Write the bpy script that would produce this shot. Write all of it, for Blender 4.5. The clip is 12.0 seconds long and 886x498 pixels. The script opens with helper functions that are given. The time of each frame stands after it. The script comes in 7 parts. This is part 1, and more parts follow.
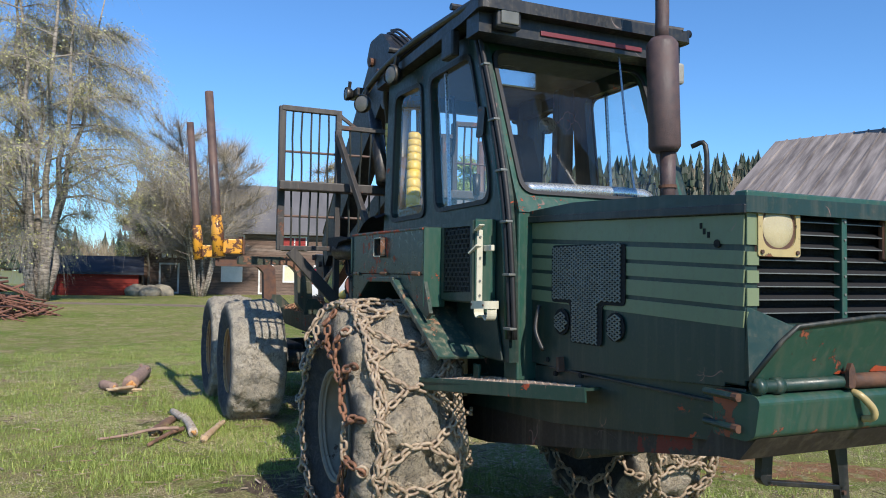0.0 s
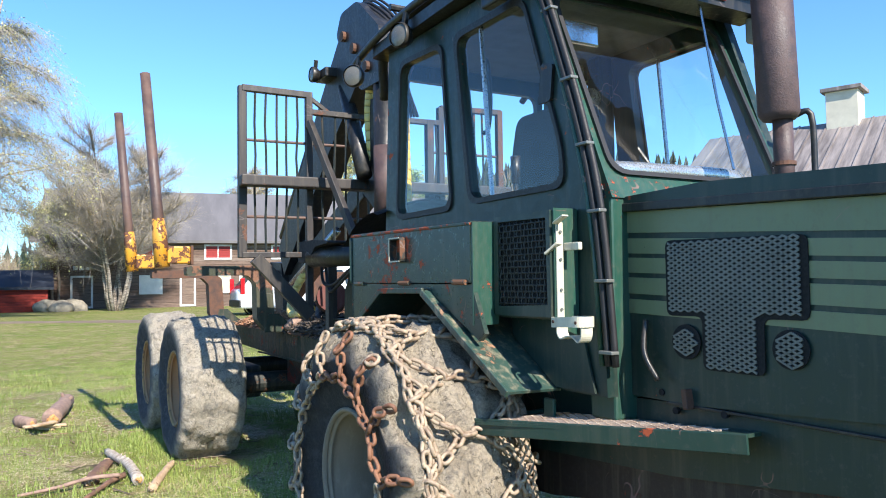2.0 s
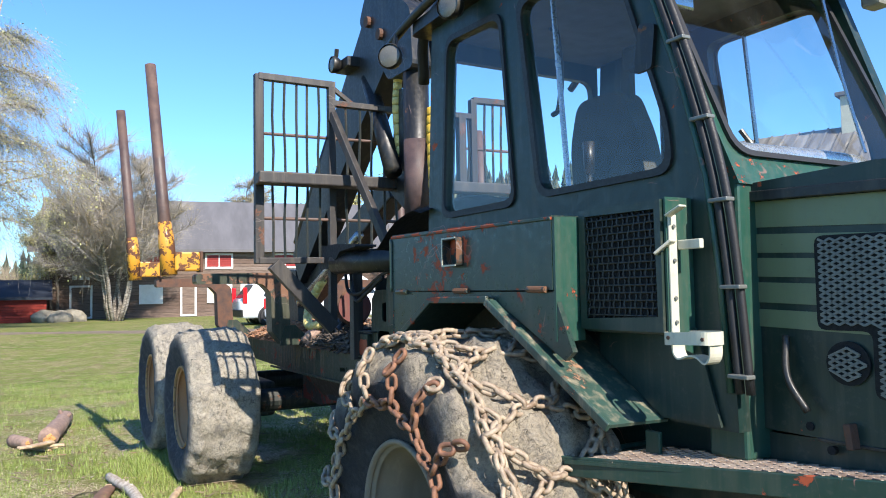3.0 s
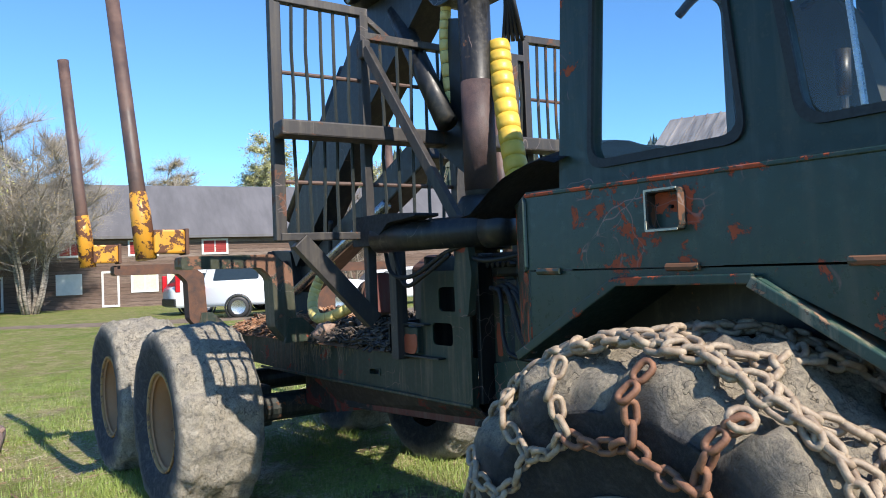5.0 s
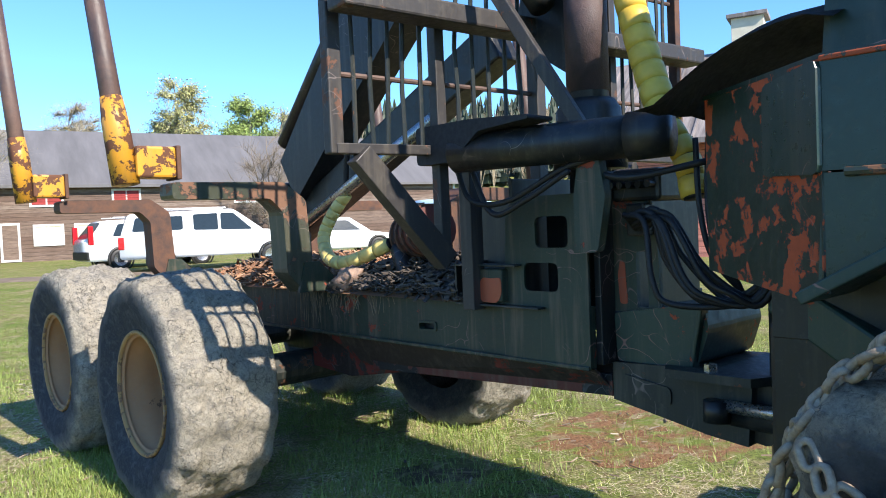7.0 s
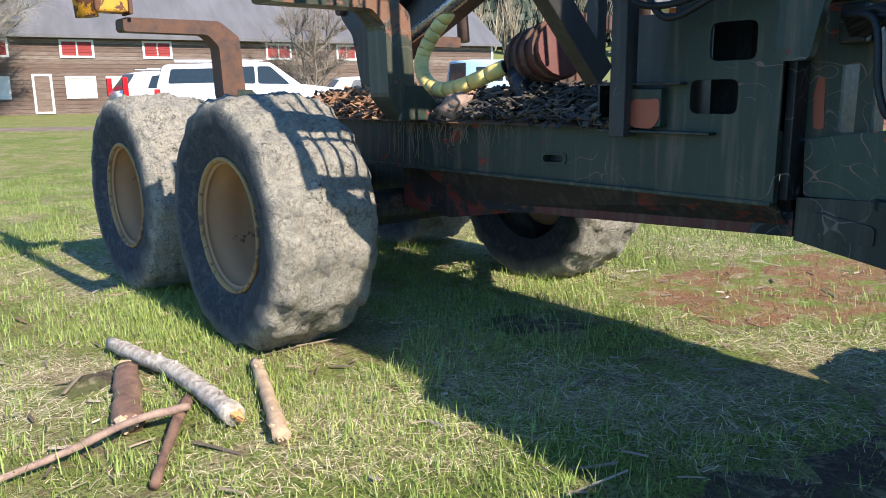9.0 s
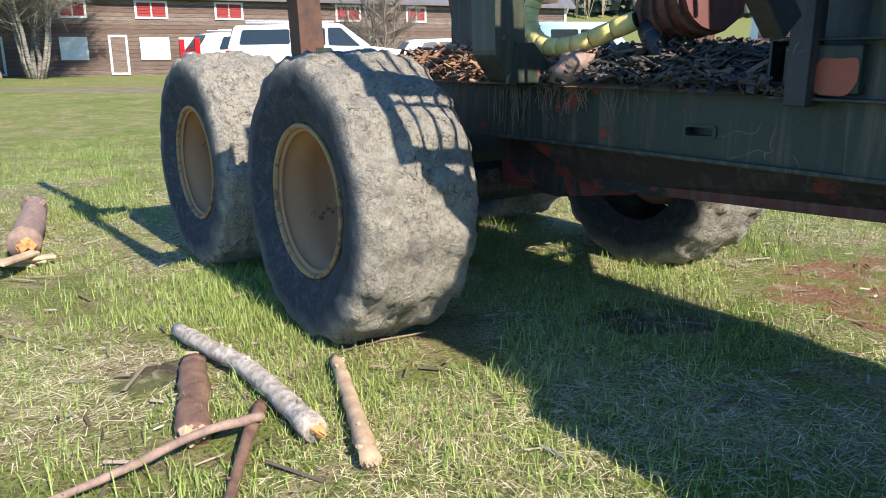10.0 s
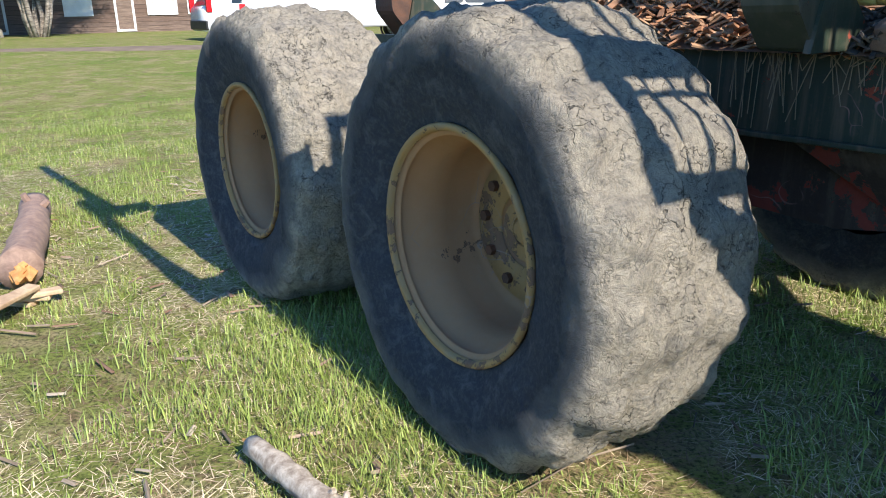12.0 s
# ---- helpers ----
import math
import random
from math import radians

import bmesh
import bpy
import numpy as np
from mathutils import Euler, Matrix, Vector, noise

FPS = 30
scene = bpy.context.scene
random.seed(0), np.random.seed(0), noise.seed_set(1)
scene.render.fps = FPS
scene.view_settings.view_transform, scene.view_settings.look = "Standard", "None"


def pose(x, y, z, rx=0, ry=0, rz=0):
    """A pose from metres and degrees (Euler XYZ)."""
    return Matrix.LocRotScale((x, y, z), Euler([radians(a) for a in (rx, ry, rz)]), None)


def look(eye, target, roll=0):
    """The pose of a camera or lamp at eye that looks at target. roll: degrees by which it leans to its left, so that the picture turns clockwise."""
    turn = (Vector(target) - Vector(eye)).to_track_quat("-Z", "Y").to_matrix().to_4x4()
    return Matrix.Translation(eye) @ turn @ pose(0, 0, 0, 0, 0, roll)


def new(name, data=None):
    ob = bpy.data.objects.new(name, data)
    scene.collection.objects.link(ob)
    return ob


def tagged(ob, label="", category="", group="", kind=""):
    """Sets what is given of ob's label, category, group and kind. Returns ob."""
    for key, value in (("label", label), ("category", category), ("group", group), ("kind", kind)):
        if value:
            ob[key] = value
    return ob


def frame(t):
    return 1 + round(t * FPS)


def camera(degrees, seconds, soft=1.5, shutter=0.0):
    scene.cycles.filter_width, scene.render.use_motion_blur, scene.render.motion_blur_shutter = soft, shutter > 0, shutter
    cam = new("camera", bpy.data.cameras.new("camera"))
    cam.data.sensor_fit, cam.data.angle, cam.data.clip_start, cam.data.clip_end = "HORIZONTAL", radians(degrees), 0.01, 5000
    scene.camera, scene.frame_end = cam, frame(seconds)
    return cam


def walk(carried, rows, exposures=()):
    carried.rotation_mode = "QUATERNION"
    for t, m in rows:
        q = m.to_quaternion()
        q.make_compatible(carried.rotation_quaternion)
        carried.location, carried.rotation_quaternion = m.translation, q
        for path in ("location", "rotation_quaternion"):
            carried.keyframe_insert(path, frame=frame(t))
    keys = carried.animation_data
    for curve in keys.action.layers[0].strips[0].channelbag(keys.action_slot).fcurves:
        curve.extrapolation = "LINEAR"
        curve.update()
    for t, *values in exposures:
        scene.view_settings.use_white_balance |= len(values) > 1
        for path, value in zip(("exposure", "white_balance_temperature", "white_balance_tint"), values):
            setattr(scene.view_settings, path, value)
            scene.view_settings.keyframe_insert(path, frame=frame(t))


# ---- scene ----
cam = camera(61.0, 12.0, 1.0)
PATH = [
    (0, (0.182, 0.007, 1.479), (0.128, 2.005, 1.557), 0.8),
    (0.5, (0.078, 0.209, 1.477), (0.091, 2.208, 1.56), 0.4),
    (1, (-0.029, 0.446, 1.491), (0.053, 2.442, 1.575), -0.0),
    (1.5, (-0.154, 0.655, 1.501), (-0.023, 2.649, 1.584), -0.5),
    (2, (-0.368, 0.929, 1.501), (-0.216, 2.921, 1.591), -0.8),
    (2.5, (-0.493, 1.202, 1.488), (-0.343, 3.194, 1.59), -1.0),
    (3, (-0.581, 1.47, 1.501), (-0.427, 3.461, 1.614), -1.0),
    (3.5, (-0.7, 1.725, 1.487), (-0.524, 3.714, 1.595), -1.1),
    (3.7, (-0.797, 1.851, 1.469), (-0.609, 3.84, 1.567), -1.3),
    (5.3, (-1.335, 2.737, 1.517), (-0.954, 4.7, 1.573), -2.1),
    (5.5, (-1.391, 2.853, 1.509), (-0.996, 4.813, 1.56), -1.9),
    (6, (-1.591, 3.147, 1.52), (-1.141, 5.095, 1.553), -1.9),
    (6.5, (-1.719, 3.393, 1.461), (-1.2, 5.324, 1.458), -2.2),
    (6.7, (-1.758, 3.485, 1.45), (-1.216, 5.41, 1.423), -2.3),
    (8.3, (-2.065, 3.985, 1.265), (-1.475, 5.872, 0.964), -1.6),
    (8.5, (-2.085, 4.009, 1.25), (-1.522, 5.898, 0.912), -1.3),
    (9, (-2.13, 4.097, 1.223), (-1.649, 5.994, 0.813), -0.7),
    (9.5, (-2.153, 4.287, 1.202), (-1.761, 6.193, 0.74), -0.3),
    (10, (-2.196, 4.619, 1.199), (-1.881, 6.53, 0.702), -0.3),
    (10.5, (-2.32, 4.973, 1.156), (-2.064, 6.883, 0.621), -0.5),
    (11, (-2.423, 5.294, 1.18), (-2.195, 7.199, 0.613), -0.9),
    (11.5, (-2.477, 5.648, 1.19), (-2.238, 7.543, 0.594), -1.1),
    (12, (-2.569, 5.947, 1.212), (-2.286, 7.83, 0.599), -1.1),
]
STOPS = [(0.0, 0.28), (0.6, 0.4), (1.0, 0.6), (1.5, 0.88), (2.5, 1.02), (3.0, 0.9), (3.5, 0.7), (5.5, 0.66), (6.0, 0.78), (6.7, 0.95), (8.5, 1.0), (9.5, 0.95), (12.0, 0.92)]
EXPOSURES = [(t, v, 6550, 12) for t, v in STOPS]
walk(cam, [(t, look(eye, target, roll)) for t, eye, target, roll in PATH], EXPOSURES)

# ---- world and sun ----
HEAD = -64.5                                  # heading of the machine
MACHINE = pose(-2.15, 7.69, 0, 0, 0, HEAD)    # x ahead, y to its left, origin under a rear tyre
SUN_EL = radians(39.0)
toward = (MACHINE.to_3x3() @ Vector((1.0, 0.015, 0.0))).normalized()
to_sun = Vector((toward.x * math.cos(SUN_EL), toward.y * math.cos(SUN_EL), math.sin(SUN_EL)))
world = bpy.data.worlds.new("sky")
scene.world = world
world.use_nodes = True
wn, wl = world.node_tree.nodes, world.node_tree.links
sky = wn.new("ShaderNodeTexSky")
sky.sky_type, sky.sun_disc = "NISHITA", False
sky.sun_elevation, sky.sun_rotation = SUN_EL, math.atan2(to_sun.x, to_sun.y)
sky.air_density, sky.dust_density, sky.ozone_density, sky.altitude = 1.0, 0.1, 1.6, 200
bg = next(n for n in wn if n.type == "BACKGROUND")
clear = wn.new("ShaderNodeMix")            # a clear northern spring sky is bluer than the model's
clear.data_type, clear.blend_type, clear.inputs[0].default_value = "RGBA", "MULTIPLY", 1.0
clear.inputs[7].default_value = (0.55, 0.92, 1.28, 1)
wl.new(sky.outputs["Color"], clear.inputs[6])
wl.new(clear.outputs[2], bg.inputs["Color"])
bg.inputs["Strength"].default_value = 0.118
sun_data = bpy.data.lights.new("sun", "SUN")
sun_data.energy, sun_data.angle, sun_data.color = 5.0, radians(0.5), (1.0, 0.93, 0.82)
sun = new("sun", sun_data)
sun.matrix_world = look(to_sun * 60, (0, 0, 0))


# ---- materials ----
def material(name, rough=0.6, metal=0.0, spec=0.5):
    m = bpy.data.materials.new(name)
    m.use_nodes = True
    n, l = m.node_tree.nodes, m.node_tree.links
    b = n["Principled BSDF"]
    b.inputs["Roughness"].default_value, b.inputs["Metallic"].default_value = rough, metal
    b.inputs["Specular IOR Level"].default_value = spec
    return m, n, l, b


def coords(n, l, scale=(1, 1, 1), kind="Object"):
    tc, mp = n.new("ShaderNodeTexCoord"), n.new("ShaderNodeMapping")
    mp.inputs["Scale"].default_value = scale
    l.new(tc.outputs[kind], mp.inputs["Vector"])
    return mp.outputs["Vector"]


def noisy(n, l, vec, scale, detail=5, rough=0.6, distort=0.0):
    t = n.new("ShaderNodeTexNoise")
    t.inputs["Scale"].default_value, t.inputs["Detail"].default_value = scale, detail
    t.inputs["Roughness"].default_value, t.inputs["Distortion"].default_value = rough, distort
    if vec:
        l.new(vec, t.inputs["Vector"])
    return t.outputs["Fac"]


def ramp(n, l, fac, stops):
    r = n.new("ShaderNodeValToRGB")
    while len(r.color_ramp.elements) < len(stops):
        r.color_ramp.elements.new(0.5)
    for e, (p, c) in zip(r.color_ramp.elements, stops):
        e.position, e.color = p, (*(c if isinstance(c, tuple) else (c, c, c)), 1)
    l.new(fac, r.inputs["Fac"])
    return r.outputs["Color"]


def mix(n, l, fac, a, b, mode="MIX"):
    m = n.new("ShaderNodeMix")
    m.data_type, m.blend_type = "RGBA", mode
    for sock, v in ((m.inputs[0], fac), (m.inputs[6], a), (m.inputs[7], b)):
        if isinstance(v, (int, float)):
            sock.default_value = v if sock.type == "VALUE" else (v, v, v, 1)
        elif isinstance(v, tuple):
            sock.default_value = (*v, 1)
        else:
            l.new(v, sock)
    return m.outputs[2]


def math_node(n, l, op, a, b=0.0):
    m = n.new("ShaderNodeMath")
    m.operation = op
    for sock, v in zip(m.inputs, (a, b)):
        if isinstance(v, (int, float)):
            sock.default_value = v
        else:
            l.new(v, sock)
    return m.outputs[0]


def bump(n, l, b, height, strength=0.3, dist=0.01):
    k = n.new("ShaderNodeBump")
    k.inputs["Strength"].default_value, k.inputs["Distance"].default_value = strength, dist
    l.new(height, k.inputs["Height"])
    l.new(k.outputs["Normal"], b.inputs["Normal"])


def painted(name, colour, under=(0.45, 0.085, 0.03), bare=0.36, dirt=(0.13, 0.11, 0.08), rough=0.38, shade=0.25, chipscale=4.5, dust=0.35):
    """Old enamel: uneven gloss, chips down to red primer with dark rims, dust and dribbles."""
    m, n, l, b = material(name, rough)
    v = coords(n, l)
    big = noisy(n, l, v, 2.2, 4)
    fine = noisy(n, l, v, 40, 6, 0.7)
    dark = tuple(c * (1 - shade) for c in colour)
    base = mix(n, l, ramp(n, l, big, [(0.3, 0.0), (0.75, 1.0)]), colour, dark)
    streak = noisy(n, l, coords(n, l, (22, 22, 1.6)), 1.0, 5, 0.6)
    base = mix(n, l, math_node(n, l, "MULTIPLY", ramp(n, l, streak, [(0.5, 0.0), (0.78, 1.0)]), dust), base, dirt)
    base = mix(n, l, math_node(n, l, "MULTIPLY", ramp(n, l, fine, [(0.55, 0.0), (0.75, 1.0)]), 0.35), base, dirt)
    chip = noisy(n, l, v, chipscale * 1.9, 12, 0.7, 0.3)
    zone = noisy(n, l, v, 1.3, 2)
    score = math_node(n, l, "MULTIPLY", chip, math_node(n, l, "ADD", zone, 0.45))
    rim = ramp(n, l, score, [(0.78 - bare * 0.45, 0.0), (0.785 - bare * 0.45, 1.0)])
    core = ramp(n, l, score, [(0.795 - bare * 0.45, 0.0), (0.80 - bare * 0.45, 1.0)])
    rust = mix(n, l, fine, under, tuple(c * 0.55 for c in under))
    base = mix(n, l, rim, base, (0.03, 0.025, 0.02))
    base = mix(n, l, core, base, rust)
    edge = n.new("ShaderNodeTexVoronoi")
    edge.feature, edge.inputs["Scale"].default_value = "DISTANCE_TO_EDGE", 4.0
    wv = n.new("ShaderNodeVectorMath")
    wv.operation = "ADD"
    nz = n.new("ShaderNodeTexNoise")
    nz.inputs["Scale"].default_value = 3.0
    l.new(v, nz.inputs["Vector"]), l.new(v, wv.inputs[0]), l.new(nz.outputs["Color"], wv.inputs[1]), l.new(wv.outputs[0], edge.inputs["Vector"])
    line = math_node(n, l, "MULTIPLY", ramp(n, l, edge.outputs["Distance"], [(0.006, 1.0), (0.012, 0.0)]), ramp(n, l, noisy(n, l, v, 2.6, 5), [(0.57, 0.0), (0.62, 1.0)]))
    base = mix(n, l, math_node(n, l, "MULTIPLY", line, 0.7), base, tuple(0.5 * c + 0.12 for c in under))
    l.new(base, b.inputs["Base Color"])
    l.new(mix(n, l, core, ramp(n, l, fine, [(0.3, rough - 0.1), (0.8, rough + 0.25)]), 0.85), b.inputs["Roughness"])
    hgt = mix(n, l, core, mix(n, l, 0.25, 1.0, fine), 0.0)
    bump(n, l, b, hgt, 0.35, 0.004)
    return m


def rusty(name, light, dark, scale=9, rough=0.75, metal=0.0, strength=0.5):
    m, n, l, b = material(name, rough, metal)
    v = coords(n, l)
    a, f = noisy(n, l, v, scale, 8, 0.65, 0.3), noisy(n, l, v, scale * 9, 5, 0.7)
    c = mix(n, l, ramp(n, l, a, [(0.35, 0.0), (0.65, 1.0)]), dark, light)
    c = mix(n, l, math_node(n, l, "MULTIPLY", f, 0.5), c, tuple(x * 0.45 for x in dark))
    l.new(c, b.inputs["Base Color"])
    l.new(ramp(n, l, a, [(0.3, rough - 0.2), (0.7, min(1.0, rough + 0.15))]), b.inputs["Roughness"])
    bump(n, l, b, f, strength, 0.004)
    return m


def plain(name, colour, rough=0.5, metal=0.0, var=0.25, scale=12, strength=0.15):
    m, n, l, b = material(name, rough, metal)
    v = coords(n, l)
    a, f = noisy(n, l, v, scale, 5), noisy(n, l, v, scale * 8, 4)
    c = mix(n, l, ramp(n, l, a, [(0.3, 0.0), (0.7, 1.0)]), colour, tuple(x * (1 - var) for x in colour))
    l.new(c, b.inputs["Base Color"])
    l.new(ramp(n, l, f, [(0.3, max(0.05, rough - 0.12)), (0.7, min(1, rough + 0.12))]), b.inputs["Roughness"])
    bump(n, l, b, f, strength, 0.003)
    return m


def glass_mat(name, tint=(0.93, 0.97, 0.96), haze=0.05):
    """Thin dusty sheet glass."""
    m, n, l, b = material(name, 0.02)
    n.remove(b)
    out = n["Material Output"]
    tr, gl, df, lw = n.new("ShaderNodeBsdfTransparent"), n.new("ShaderNodeBsdfGlossy"), n.new("ShaderNodeBsdfDiffuse"), n.new("ShaderNodeLayerWeight")
    tr.inputs["Color"].default_value = (*tint, 1)
    gl.inputs["Roughness"].default_value = 0.02
    df.inputs["Color"].default_value = (0.5, 0.48, 0.42, 1)
    v = coords(n, l)
    smear = ramp(n, l, noisy(n, l, v, 3.5, 6, 0.65, 0.8), [(0.45, 0.008), (0.75, haze)])
    gloss = math_node(n, l, "ADD", math_node(n, l, "MULTIPLY", math_node(n, l, "POWER", lw.outputs["Facing"], 4.0), 0.6), 0.06)
    m1, m2 = n.new("ShaderNodeMixShader"), n.new("ShaderNodeMixShader")
    l.new(smear, m1.inputs["Fac"])
    l.new(tr.outputs[0], m1.inputs[1]), l.new(df.outputs[0], m1.inputs[2])
    l.new(gloss, m2.inputs["Fac"])
    l.new(m1.outputs[0], m2.inputs[1]), l.new(gl.outputs[0], m2.inputs[2])
    l.new(m2.outputs[0], out.inputs["Surface"])
    return m


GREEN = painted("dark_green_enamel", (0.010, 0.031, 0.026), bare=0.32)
GREEN_WORN = painted("worn_dark_green_enamel", (0.016, 0.046, 0.036), bare=0.50, chipscale=4.5)
GREEN_FLAKY = painted("flaking_green_enamel", (0.016, 0.034, 0.024), under=(0.52, 0.095, 0.03), bare=0.64, chipscale=5.0)
PRIMER = painted("red_primer_under_worn_green", (0.42, 0.075, 0.03), under=(0.02, 0.05, 0.035), bare=0.45, chipscale=6.0)
GREEN_BOX = painted("box_green_enamel", (0.016, 0.042, 0.034), bare=0.365, chipscale=5.5, rough=0.3)
FENDER = painted("scuffed_fender_paint", (0.035, 0.075, 0.06), under=(0.34, 0.2, 0.12), bare=0.52, dirt=(0.34, 0.28, 0.19), dust=1.0, chipscale=5.0)
RUST_GREEN = painted("rust_worn_green", (0.03, 0.045, 0.035), under=(0.22, 0.10, 0.05), bare=0.7, chipscale=6)
# the dark green enamel again, lightened to hold the sun on forward faces
GREEN_LIT = painted("sunlit_green_enamel", (0.018, 0.075, 0.054), bare=0.36)
OLIVE = painted("olive_stripe_paint", (0.16, 0.20, 0.11), bare=0.3, shade=0.15)
STEEL_DARK = painted("dark_frame_paint", (0.016, 0.022, 0.02), bare=0.36, under=(0.16, 0.07, 0.035), rough=0.5, dust=0.5)
BLACK_PAINT = painted("black_crane_paint", (0.012, 0.013, 0.014), bare=0.3, under=(0.2, 0.09, 0.05), rough=0.4)
FRAME_GREEN = painted("dirty_frame_green", (0.024, 0.04, 0.026), bare=0.40, under=(0.3, 0.06, 0.03), dirt=(0.15, 0.105, 0.07), dust=0.9, rough=0.5, shade=0.4)
RED_PRIMER = painted("sooty_red_primer", (0.03, 0.02, 0.017), under=(0.2, 0.035, 0.022), bare=0.5, dust=0.6, rough=0.6, chipscale=1.6)
PRIMER_DARK = painted("sooty_red_rail_paint", (0.11, 0.022, 0.016), under=(0.02, 0.02, 0.018), bare=0.62, dust=0.7, rough=0.6, chipscale=2.4)
RED_PART = painted("dull_red_paint", (0.13, 0.028, 0.02), under=(0.05, 0.03, 0.025), bare=0.45, dust=0.5, rough=0.55)
GATE = painted("brown_grey_gate_paint", (0.034, 0.03, 0.029), bare=0.38, under=(0.15, 0.07, 0.045), rough=0.5, dust=0.5)
RUST = rusty("rusted_steel", (0.17, 0.075, 0.04), (0.055, 0.03, 0.022))
RUST_PIPE = rusty("rusted_stake_steel", (0.17, 0.1, 0.075), (0.07, 0.045, 0.04), 6, 0.6)
EXHAUST = rusty("purple_brown_exhaust", (0.12, 0.075, 0.07), (0.06, 0.04, 0.04), 14, 0.6)
YELLOW = painted("chipped_yellow_paint", (0.66, 0.31, 0.03), under=(0.15, 0.06, 0.03), bare=0.58, shade=0.3, chipscale=7)
# scraped paint of guard and bumper, its green raised for the sun on them
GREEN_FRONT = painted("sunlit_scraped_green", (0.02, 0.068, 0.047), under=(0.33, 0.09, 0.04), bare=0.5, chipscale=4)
BUNK_PAINT = painted("worn_bunk_paint", (0.05, 0.055, 0.035), under=(0.22, 0.11, 0.065), bare=0.62, dust=0.6, chipscale=2)
RIM_PAINT = painted("dust_coated_rim_paint", (0.42, 0.225, 0.11), under=(0.19, 0.10, 0.055), bare=0.22, dirt=(0.34, 0.20, 0.11), dust=0.9, shade=0.3, rough=0.8, chipscale=7)
RIM_YELLOW = painted("worn_yellow_rim_lip", (0.38, 0.22, 0.08), under=(0.22, 0.13, 0.08), bare=0.5, dirt=(0.26, 0.2, 0.13), dust=0.7, shade=0.3, rough=0.7, chipscale=8)
RUBBER = plain("black_rubber", (0.02, 0.02, 0.021), 0.55)
HOSE = plain("black_hose_rubber", (0.013, 0.013, 0.015), 0.6, 0, 0.3, 20)
CLOTH = plain("black_tarpaulin", (0.02, 0.021, 0.026), 0.75, 0, 0.3, 6, 0.3)
LAMP_FRAME = painted("yellowed_lamp_frame", (0.42, 0.33, 0.15), under=(0.2, 0.08, 0.04), bare=0.46, shade=0.2)
MUD_RIM = painted("mud_coated_rim", (0.24, 0.20, 0.15), under=(0.1, 0.06, 0.04), bare=0.3, dirt=(0.3, 0.26, 0.2), dust=0.8, rough=0.9)
CREAM = painted("cream_bracket_paint", (0.55, 0.53, 0.42), bare=0.33, under=(0.2, 0.1, 0.06), shade=0.1)
CHAIN = rusty("worn_chain_steel", (0.52, 0.42, 0.30), (0.22, 0.15, 0.10), 25, 0.6, 0.0, 0.3)
CHAIN_RUST = rusty("rusty_chain_steel", (0.33, 0.16, 0.09), (0.16, 0.075, 0.045), 25, 0.7, 0.1, 0.4)
SILVER = plain("silver_duct", (0.75, 0.75, 0.75), 0.3, 0.8)
CHROME = plain("bare_steel", (0.5, 0.5, 0.5), 0.3, 0.9)
LENS = plain("yellowed_lamp_lens", (0.5, 0.43, 0.26), 0.25, 0, 0.3, 10)
WRAP = plain("yellow_spiral_hose_wrap", (0.80, 0.53, 0.07), 0.45, 0, 0.3, 9)
WRAP_PALE = plain("pale_yellow_hose_wrap", (0.85, 0.66, 0.22), 0.5, 0, 0.3, 9)
SEAT = plain("grey_brown_seat_cloth", (0.07, 0.068, 0.055), 0.95, 0, 0.3, 10)
STEP_MESH = rusty("worn_step_mesh", (0.55, 0.46, 0.37), (0.30, 0.21, 0.16), 14, 0.6, 0.0)
GLASS = glass_mat("cab_glass", haze=0.03)
CAR_GLASS = plain("dark_car_glass", (0.02, 0.03, 0.035), 0.08)


